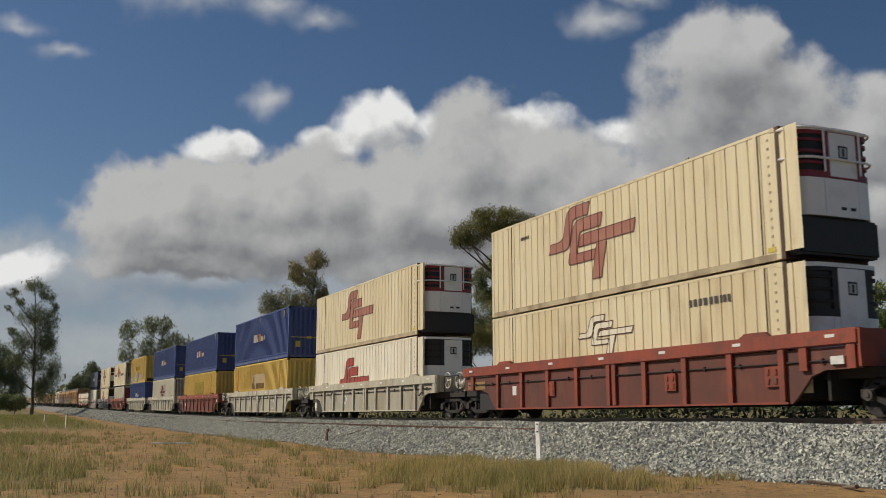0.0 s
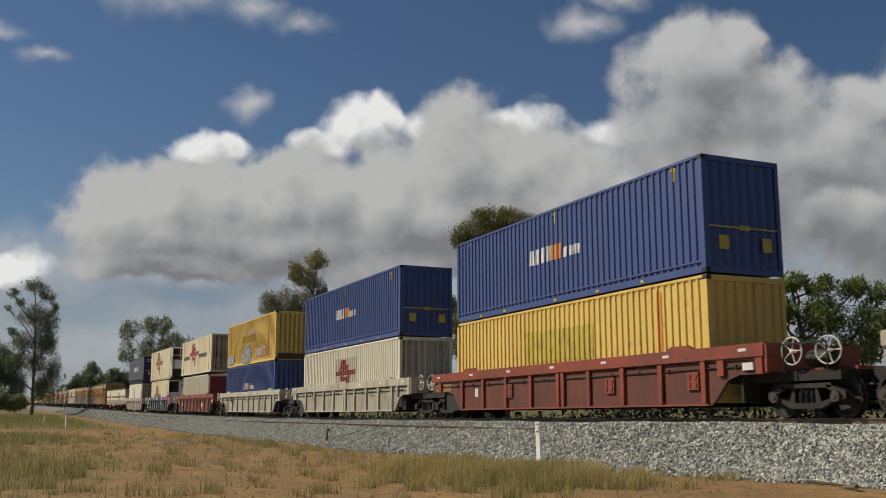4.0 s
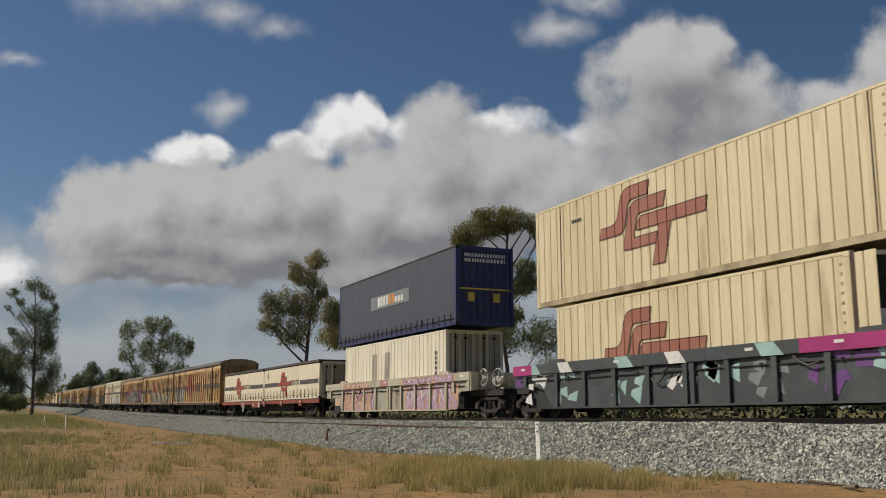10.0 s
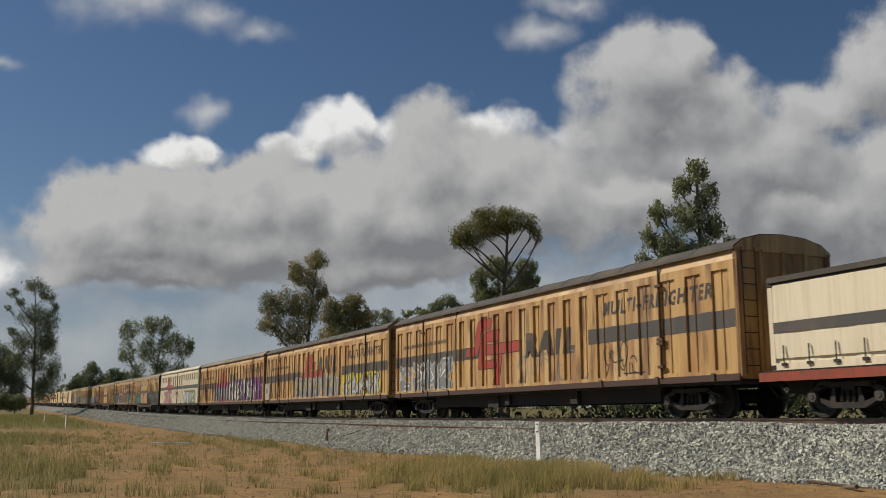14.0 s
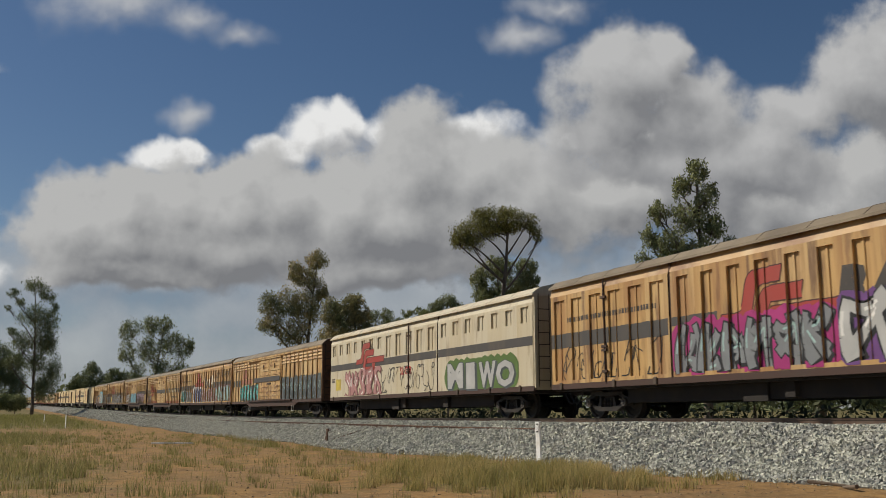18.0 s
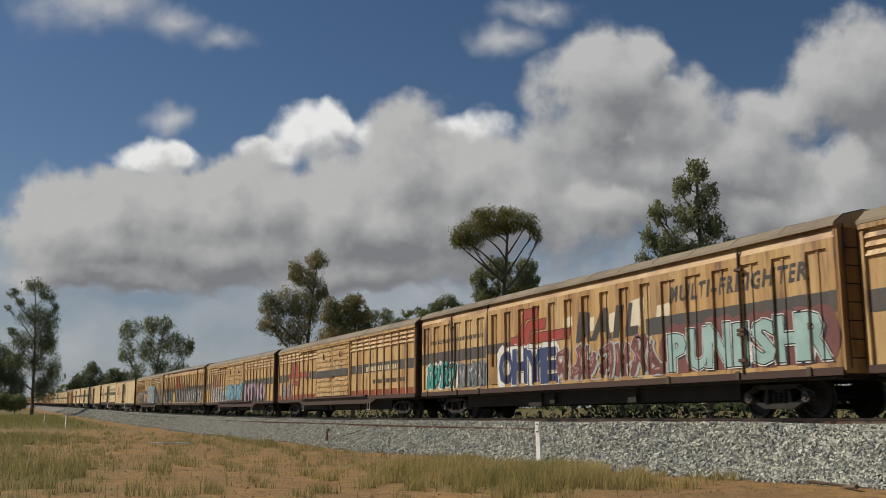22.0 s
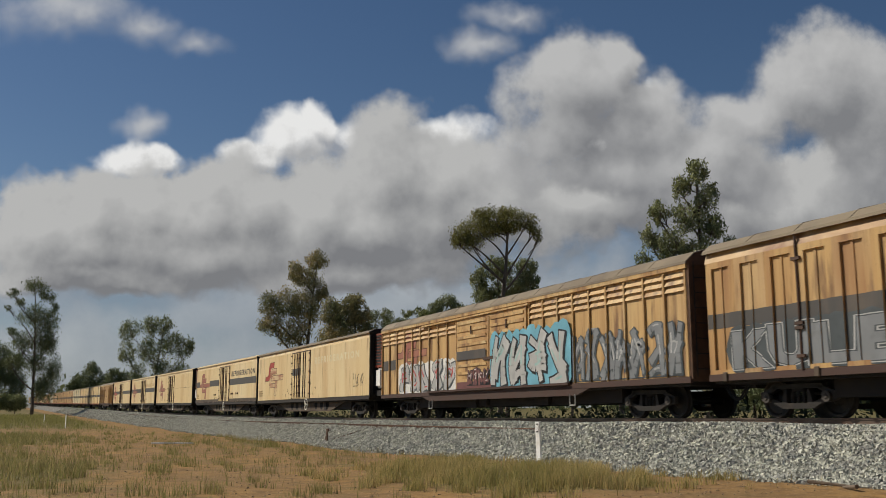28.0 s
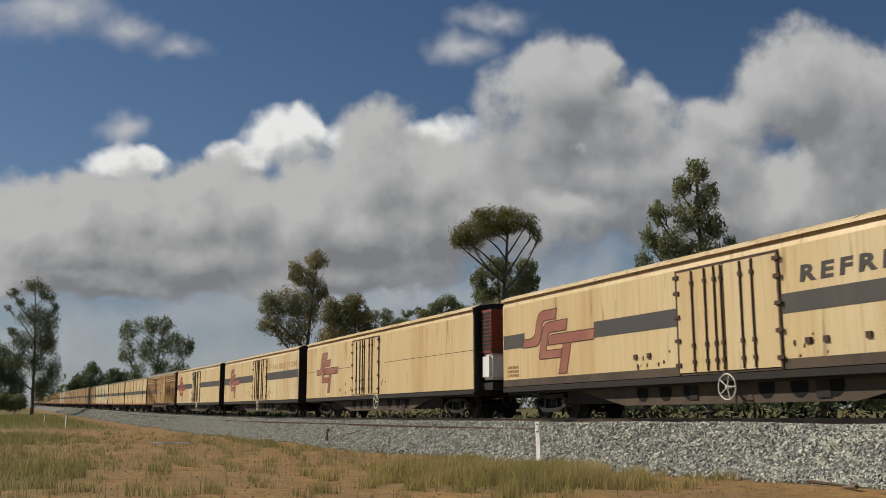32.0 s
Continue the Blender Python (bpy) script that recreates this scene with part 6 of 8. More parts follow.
# grey wagon of two cold containers
w = well_wagon(-52.5, -35.3, M_GREYW, "weathered grey well wagon carrying two cream containers", 12)
painted("white_diamond", side_shapes([[(-2.95, 0.9), (-2.6, 0.62), (-2.55, 0.70), (-2.80, 0.9)], [(-2.95, 0.9), (-2.80, 0.9), (-2.55, 1.10), (-2.6, 1.18)], [(-2.6, 0.62), (-2.25, 0.9), (-2.37, 0.9), (-2.55, 0.72)], [(-2.6, 1.18), (-2.55, 1.08), (-2.37, 0.9), (-2.25, 0.9)]], None, None, -1.404), M_SPRAY["white"], w)
c = container(-52.0, -37.0, 3.45, 6.46, "smooth", M_REEFER, "cream refrigerated container with a faded red emblem", "cooler")
emblem(c, -3.1, 3.85, 4.3, 2.35, Y, M_LOGOPALE, ribs_groove, G8)
c = container(-52.0, -37.0, 0.36, 3.38, "smooth", M_WHITE, "white refrigerated container with a red emblem, grey cowl", "cooler")
emblem(c, -3.3, 0.55, 4.0, 2.35, Y, M_LOGO, ribs_groove, G8)
# grey wagon, navy over yellow
w = well_wagon(-73.7, -55.8, M_GREYW, "grey well wagon with white scribbles carrying two containers", 13)
tag_lines(w, 3.45, 5.1, 0.5, 1.05, -1.402, "white", 5, 13)
tag_lines(w, -5.8, -4.6, 0.45, 0.95, -1.402, "white", 6, 6)
c = container(-72.4, -57.8, 3.60, 6.66, "dry", M_BLUE, "dark blue ribbed container with brand blocks", "plain", posts=False)
brand_bars(c, -1.7, 4.98, 3.1, 0.5, Y)
for x in (-6.1, 0, 6.1):
    arrow_mark(c, x, 6.12, Y)
c = container(-72.4, -57.8, 0.36, 3.53, "dry", M_YELLOW, "yellow ribbed container with a faded brown emblem", "plain", posts=False)
painted("patch", side_shapes([rect(-1.8, 1.75, 1.85, 2.8)], ribs_dry, D8, Y), M_CREAM, c)
painted("brown_emblem", side_shapes([[(-1.75, 1.85), (-0.9, 1.85), (-0.95, 2.2), (-1.5, 2.3)], [(-1.45, 2.3), (-1.15, 2.25), (-1.1, 2.65), (-1.35, 2.68)], rect(-0.6, 1.6, 1.85, 2.2)], ribs_dry, D8, Y - 0.003), M_BROWN, c)
for x in (-5.9, 5.4):
    painted("orange_post", side_shapes([rect(x - 0.09, x + 0.09, 0.6, 3.3)], ribs_dry, D8, Y - 0.002), M_ORANGE, c)
# red wagon, navy over yellow
w = well_wagon(-95.4, -76.9, M_RED, "dull red well wagon carrying a navy and a yellow container", 14, True, 1.68, 9, True)
c = container(-93.5, -79.0, 3.58, 6.60, "dry", M_BLUE, "dark blue ribbed container on a yellow one", "plain", posts=False)
brand_bars(c, -1.6, 4.95, 3.1, 0.5, Y)
for x in (-6.1, 0, 6.1):
    arrow_mark(c, x, 6.12, Y)
c = container(-93.5, -79.0, 0.36, 3.52, "dry", M_YELLOW, "yellow ribbed container with a bright yellow patch", "plain", posts=False)
painted("patch", side_shapes([rect(-2.0, 2.1, 1.75, 2.75)], ribs_dry, D8, Y), M_YMARK, c)
painted("orange_post", side_shapes([rect(5.2, 5.35, 0.6, 3.3)], ribs_dry, D8, Y - 0.002), M_ORANGE, c)
# grey wagon, navy over white
w = well_wagon(-115.6, -97.7, M_GREYW, "weathered grey well wagon carrying a navy and a white container", 15)
c = container(-114.0, -99.4, 3.57, 6.66, "dry", M_BLUE, "dark blue ribbed container on a white one", "plain", posts=False)
brand_bars(c, -1.7, 4.98, 3.1, 0.5, Y)
for x in (-6.1, -0.2, 6.1):
    arrow_mark(c, x, 6.12, Y)
c = container(-114.0, -99.4, 0.36, 3.50, "dry", M_WHITE, "white ribbed container with a red emblem", "plain", posts=False)
painted("patch", side_shapes([rect(-1.6, 1.7, 1.75, 2.95)], ribs_dry, D8, Y), M_PATCH, c)
emblem(c, -1.5, 1.55, 2.85, 1.3, Y - 0.003, M_LOGO, ribs_dry, D8)
# grey wagon, yellow over navy
w = well_wagon(-136.0, -118.4, M_GREYW, "weathered grey well wagon carrying a yellow and a navy container", 16)
c = container(-134.7, -120.55, 3.58, 6.66, "dry", M_YELLOW, "yellow ribbed container with rust streaks and scribbled graffiti", "plain", posts=False)
painted("patch", side_shapes([rect(-2.3, 1.7, 5.1, 5.6)], ribs_dry, D8, Y), M_OCHRE, c)
painted("patch", side_shapes([rect(-1.0, 1.7, 5.6, 5.95)], ribs_dry, D8, Y), M_CREAM, c)
graffiti(c, -6.95, -4.7, 3.72, 4.45, Y - 0.012, "silver", "slate", None, 4, 3, extra="peach")
graffiti(c, -2.0, 0.5, 3.66, 4.95, Y - 0.012, "silver", "slate", None, 5, 4, extra="white")
graffiti(c, 1.7, 4.6, 3.95, 4.62, Y - 0.012, "peach", "maroon", None, 6, 5, extra="silver")
for x in (-6.1, 5.15):
    painted("orange_post", side_shapes([rect(x - 0.10, x + 0.10, 3.9, 6.6)], ribs_dry, D8, Y - 0.002), M_ORANGE, c)
part("burnt_foot", boxes((7.077, 7.083, -1.1, 1.1, 3.62, 3.98)), M_EDGE, c, "soot-stained foot of the end wall")
c = container(-134.7, -120.55, 0.36, 3.52, "dry", M_BLUE, "dark blue ribbed container under a yellow one", "plain", posts=False)
brand_bars(c, -1.5, 1.85, 3.1, 0.42, Y)
# red wagon, black-striped cream over white
w = well_wagon(-156.7, -138.6, M_RED, "dull red well wagon carrying a cream and a white container", 17, True, 1.72, 9, True)
tag_lines(w, 0.3, 1.0, 0.6, 1.1, -1.402, "lemon", 8, 5)
emblem(w, 3.2, 0.55, 1.3, 0.55, -1.403, M_SPRAY["white"])
c = container(-155.3, -141.15, 3.55, 6.66, "smooth", M_REEFER, "cream container with a black band and a red emblem", "doors")
stripe(c, -6.0, -3.0, 4.92, 5.24, Y)
stripe(c, 1.6, 5.0, 4.92, 5.24, Y)
emblem(c, -2.75, 4.38, 3.9, 1.9, Y, M_LOGO, ribs_groove, G8)
part("bottom_moulding", boxes((-7.1, 7.1, -1.275, -1.252, 3.56, 3.68)), M_WHITE, c)
c = container(-154.1, -141.9, 0.36, 3.36, "dry", M_WHITE, "white ribbed container with a red and white end", "plain", posts=False)
code_bars(c, -4.6, 2.5, 0.9, 0.25, Y, M_YMARK, 1, 9)
part("end_panel", boxes((6.076, 6.094, -1.08, 1.08, 1.75, 3.18)), M_REDTRIM, c, "dark red painted end panel")
# sprayed dark wagon, two cold containers
w = well_wagon(-177.3, -160.0, M_SLATE, "well wagon sprayed dark slate with bright graffiti", 18)
rnd = random.Random(5)
for i in range(9):
    x = -7.6 + 1.75 * i + rnd.uniform(-0.3, 0.3)
    col = ("white", "mint", "slate", "mint", "white", "mint", "grey", "purple", "mint")[i]
    polys = []
    for k in range(5):
        a, b = x + rnd.uniform(-0.6, 0.6), rnd.uniform(0.5, 1.3)
        polys.append([(a, b), (a + rnd.uniform(0.2, 0.5), b - rnd.uniform(0.05, 0.25)), (a + rnd.uniform(0.3, 0.7), b + rnd.uniform(0.1, 0.3)), (a + 0.05, b + 0.14)])
    painted("graffiti_splash", side_shapes(polys, None, None, -1.404 - 0.0006 * i), M_SPRAY[col], w, "torn shapes of spray paint")
    painted("graffiti_splash", side_shapes([[(x, 1.36), (x + 0.7, 1.36), (x + 0.4, 1.67), (x - 0.2, 1.67)]], None, None, -1.494), M_SPRAY[("mint", "white", "slate")[i % 3]], w)
painted("graffiti_panel", side_shapes([rect(5.6, 8.4, 1.0, 1.32), rect(6.6, 8.2, 0.9, 1.0)], None, None, -1.405), M_SPRAY["purple"], w)
painted("graffiti_panel", side_shapes([rect(4.2, 8.62, 1.36, 1.675)], None, None, -1.4955), M_SPRAY["magenta"], w, "magenta sprayed sill")
painted("graffiti_panel", side_shapes([rect(7.3, 8.62, 0.99, 1.33)], None, None, -1.478), M_SPRAY["magenta"], w)
painted("graffiti_panel", side_shapes([rect(-8.62, -7.9, 1.0, 1.32)], None, None, -1.405), M_SPRAY["purple"], w)
painted("graffiti_panel", side_shapes([rect(-8.62, -7.4, 1.36, 1.675)], None, None, -1.495), M_SPRAY["magenta"], w)
c = container(-176.0, -161.0, 3.50, 6.66, "smooth", M_REEFER, "cream refrigerated container with a large faded red emblem", "cooler")
emblem(c, -3.75, 4.12, 4.5, 2.3, Y, M_LOGOPALE, ribs_groove, G8)
code_bars(c, -5.3, 5.9, 0.6, 0.16, Y, None, 1, 3)
c = container(-174.8, -162.4, 0.36, 3.40, "smooth", M_REEFER, "cream refrigerated container with a red emblem, grey cowl", "cooler", posts=False)
emblem(c, -3.6, 0.6, 4.2, 2.35, Y, M_LOGOPALE, ribs_groove, G8)
# grey wagon with rose graffiti, curtain-sided over white
w = well_wagon(-197.8, -180.6, M_GREYW, "pale grey well wagon with rose and white graffiti", 19)
graffiti(w, -5.9, -1.8, 0.36, 1.32, -1.402, "peach", "rose", "lilac", 4, 21, extra="rose")
graffiti(w, 2.2, 7.3, 0.36, 1.32, -1.402, "lilac", "rose", "peach", 6, 22, extra="white")
graffiti(w, -5.8, -2.0, 1.37, 1.60, -1.494, "peach", "rose", None, 6, 24)
graffiti(w, 2.0, 7.2, 1.37, 1.60, -1.494, "lilac", "rose", "peach", 8, 25)
painted("graffiti_panel", side_shapes([rect(-7.2, -6.5, 0.6, 0.95)], None, None, -1.404), M_SPRAY["peach"], w)
painted("graffiti_panel", side_shapes([rect(-0.6, 0.4, 1.38, 1.66)], None, None, -1.494), M_SPRAY["rose"], w)
tag_lines(w, -4.4, -3.4, 1.4, 1.62, -1.494, "black", 9, 5)
c = container(-196.4, -182.25, 3.54, 6.62, "curtain", M_CURTAIN, "grey-blue curtain-sided container with navy ends", "plain", "curtain_container", posts=False, frame_mat=M_BLUEGREY)
painted("patch", side_shapes([rect(-2.4, 2.3, 4.95, 5.55)], None, None, Y - 0.002), M_SPRAY["grey"], c)
brand_bars(c, -1.5, 5.06, 3.2, 0.42, Y - 0.0035, "flat")
for i in range(24):
    x = -6.6 + 13.2 * i / 23
    bm = bmesh.new()
    rod(bm, (x, -1.27, 3.62), (x, -1.27, 4.0), 0.016, 5)
    box(bm, x - 0.05, x + 0.05, -1.285, -1.255, 3.62, 3.68)
    part("strap", bm, M_BLACK, c)
for y in (-0.75, 0.35):
    part("warning_mark", boxes((7.08, 7.095, y, y + 0.28, 4.45, 4.8)), M_YMARK, c)
part("warning_line", boxes((7.08, 7.095, -1.1, 1.1, 4.92, 4.98)), M_YMARK, c)
code = code_bars(c, -0.9, 6.0, 1.8, 0.4, 0, M_SPRAY["white"], 2, 31)
code.matrix_basis = pose(7.087, 0, 0, 0, 0, 90)
c = container(-195.3, -183.2, 0.36, 3.42, "smooth", M_WHITE, "cream forty-foot container with two brown patches", "doors", posts=False)
for x in (-2.2, -0.6):
    painted("patch", side_shapes([rect(x, x + 0.58, 0.9, 2.9)], None, None, Y), M_DOORGREY, c)
code = code_bars(c, 5.0, 1.7, 0.25, 1.0, Y, None, 5, 33)
# flat wagon with two curtain-sided containers
u0, u1 = -224.3, -199.4
w = thing("flat_wagon", "red flat wagon with small side plates carrying two containers", "railway wagon", (u0 + u1) / 2)
h = (u1 - u0) / 2
part("deck", boxes((-h, h, -1.30, 1.30, 0.92, 1.03)), M_DARK, w)
part("side_sill", boxes((-h, h, -1.36, -1.30, 0.80, 1.0)), M_RED, w)
part("side_sill", boxes((-h, h, 1.30, 1.36, 0.80, 1.0)), M_RED, w)
part("centre_sill", boxes((-h, h, -0.5, 0.5, 0.55, 0.92), (-6, 6, -0.9, 0.9, 0.35, 0.92)), M_DARK, w)
for x in (-5.6, 0.7, 4.9, 9.0):
    part("lock_plate", boxes((x - 0.3, x + 0.3, -1.40, -1.362, 0.66, 0.98)), M_RED, w)
    part("reflector", boxes((x - 0.12, x + 0.12, -1.407, -1.401, 0.85, 0.92)), M_SPRAY["white"], w)
part("data_panel", boxes((-2.6, -0.3, -1.40, -1.362, 0.60, 0.94)), M_RED, w)
part("sign_plate", boxes((-0.75, -0.45, -1.41, -1.401, 0.62, 0.92)), M_SPRAY["white"], w)
code_bars(w, -2.5, 0.68, 0.5, 0.2, -1.403, M_SPRAY["white"], 2, 41)
part("hand_brake_wheel", MESH_BRAKEWHEEL, None, w, at=pose(-5.0, -1.42, 0.62))
for s in (-1, 1):
    bogie(w, s * (h - 2.2), (u0 + u1) / 2)
    coupler(w, s * h, s)
for a, b in ((-224.0, -211.95), (-211.8, -199.7)):
    c = container(a, b, 1.04, 3.02, "curtain", M_TARP, "cream curtain-sided container with a red emblem and dark stripe", "doors", "curtain_container", posts=False, frame_mat=M_TARP)
    part("roof_edge", boxes((-6.0, 6.0, -1.29, 1.25, 3.0, 3.12)), M_ROOFDARK, c)
    stripe(c, -5.9, -2.6, 1.86, 2.1, Y - 0.004)
    stripe(c, 2.3, 5.9, 1.86, 2.1, Y - 0.004)
    emblem(c, -2.45, 1.25, 2.75, 1.42, Y - 0.0055, M_LOGO)
    lettering(c, "LOGISTICS", 0.25, 1.86, 1.9, 0.30, Y - 0.007, shear=0.15)
    for i in range(16):
        x = -5.6 + 11.2 * i / 15
        bm = bmesh.new()
        rod(bm, (x, -1.285, 1.16), (x, -1.285, 1.58), 0.016, 5)
        box(bm, x - 0.07, x + 0.07, -1.30, -1.262, 1.13, 1.20)
        part("strap", bm, M_BLACK, c)
    if a > -215:
        painted("diamond_mark", side_shapes([[(-5.2, 2.55), (-5.0, 2.3), (-4.8, 2.55), (-5.0, 2.8)]], None, None, Y - 0.0055), M_BROWN, c)

S = -1.49
M_VOID = material("unlit_hollow", (0.004, 0.004, 0.004), 1.0)
M_BELLY = material("brown_frame_paint", (0.085, 0.058, 0.038), 0.75, 0, [((0.045, 0.03, 0.02), 1.4, 0.42, 0.64, 0.8)], stretch=(1, 1, 0.4))


def van_frame(name, label, u0, u1, group, sill_mat, roof_mat, eave, arch, end_mat, near=True):
    """Underframe, ends and roof of a closed wagon."""
    u, h = (u0 + u1) / 2, (u1 - u0) / 2
    w = thing(name, label, "railway wagon", u, group)
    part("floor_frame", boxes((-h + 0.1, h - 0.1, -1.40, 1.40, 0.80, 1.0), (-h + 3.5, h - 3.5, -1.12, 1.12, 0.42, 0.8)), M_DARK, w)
    part("side_sill", boxes((-h, h, -1.50, -1.40, 0.86, 1.02)), sill_mat, w)
    part("body_core", boxes((-h + 0.05, h - 0.05, -1.36, 1.48, 1.0, eave)), M_EDGE, w)
    bm = bmesh.new()
    ring = [(-1.53, eave - 0.05), (-1.52, eave + 0.02), (-1.25, eave + arch * 0.55), (-0.7, eave + arch * 0.9), (0, eave + arch), (0.7, eave + arch * 0.9), (1.25, eave + arch * 0.55), (1.52, eave + 0.02), (1.53, eave - 0.05)]
    last = None
    xs = [-h - 0.03, h + 0.03]
    rows = [[bm.verts.new((x, y, z)) for y, z in ring] for x in xs]
    for i in range(len(ring) - 1):
        bm.faces.new((rows[0][i], rows[1][i], rows[1][i + 1], rows[0][i + 1]))
    for r in rows:
        bm.faces.new(r)
    part("roof", bm, roof_mat, w)
    bm = bmesh.new()
    face = [[bm.verts.new((x, y * 0.985, z - 0.02)) for y, z in ring] for x in (h + 0.032, h + 0.045)]
    bm.faces.new(face[0][::-1]), bm.faces.new(face[1])
    for i in range(len(ring)):
        j = (i + 1) % len(ring)
        bm.faces.new((face[0][i], face[0][j], face[1][j], face[1][i]))
    part("end_arch", bm, end_mat, w)
    # roof joints
    n = 14
    for i in range(1, n):
        x = -h + 2 * h * i / n
        bm = bmesh.new()
        for (y0, z0), (y1, z1) in zip(ring[1:4], ring[2:5]):
            rod(bm, (x, y0, z0), (x, y1, z1), 0.012, 4)
        part("roof_rib", bm, roof_mat, w)
    bm = boxes((h - 0.06, h, -1.48, 1.48, 0.9, eave))
    part("end_wall", bm, end_mat, w)
    for y in (-1.42, -0.7, 0.0, 0.7, 1.42):
        part("end_post", boxes((h, h + 0.06, y - 0.05, y + 0.05, 0.95, eave - 0.02)), end_mat, w)
    if near:
        bm = bmesh.new()
        for z in np.arange(1.2, eave - 0.3, 0.38):
            rod(bm, (h + 0.10, -1.35, z), (h + 0.10, -0.95, z), 0.014, 5)
        rod(bm, (h + 0.10, -1.35, 1.0), (h + 0.10, -1.35, eave), 0.014, 5)
        rod(bm, (h + 0.10, -0.95, 1.0), (h + 0.10, -0.95, eave), 0.014, 5)
        part("end_ladder", bm, M_STEEL, w)
    for s in (-1, 1):
        bogie(w, s * (h - 2.35), u, near)
        coupler(w, s * h, s)
    # gear below the floor
    bm = bmesh.new()
    lathe(bm, [(-0.6, 0), (-0.6, 0.2), (0.6, 0.2), (0.6, 0)], 12)
    part("air_tank", bm, M_DARK, w, at=pose(1.2, -0.9, 0.62, 0, 0, 90))
    for b in ((-2.6, -1.8, -1.2, -0.7, 0.38, 0.8), (-1.2, -0.9, -1.25, -1.0, 0.45, 0.8), (3.0, 3.4, -1.25, -0.9, 0.42, 0.8)):
        part("brake_gear", boxes(b), M_DARK, w)
    return w, h


PRESSED = {}


def press(ob, bays):
    """Lay a painted shape down into the bays (from x, to x, depth) of the side that it is painted on."""
    me = ob.data
    bm = bmesh.new()
    bm.from_mesh(me)
    xs = [v.co.x for v in bm.verts]
    edges = sorted({round(e, 4) for b in bays for e in b[:2] if min(xs) < e < max(xs)})
    for e in edges:
        bmesh.ops.bisect_plane(bm, geom=bm.verts[:] + bm.edges[:] + bm.faces[:], dist=1e-5, plane_co=(e, 0, 0), plane_no=(1, 0, 0))
    lows = np.array([b[0] for b in bays])
    spots, seen, faces = [], {}, []
    for f in bm.faces:
        x = f.calc_center_median().x
        i = int(np.searchsorted(lows, x)) - 1
        deep = bays[i][2] if i >= 0 and x < bays[i][1] else 0.0
        row = []
        for v in f.verts:
            key = (tuple(v.co), deep)
            if key not in seen:
                seen[key] = len(spots)
                spots.append((v.co.x, v.co.y + deep, v.co.z))
            row.append(seen[key])
        if len(set(row)) == len(row):
            faces.append(row)
    out = bpy.data.meshes.new(me.name)
    out.from_pydata(spots, [], faces)
    out.materials.append(me.materials[0])
    bm.free()
    ob.data = out


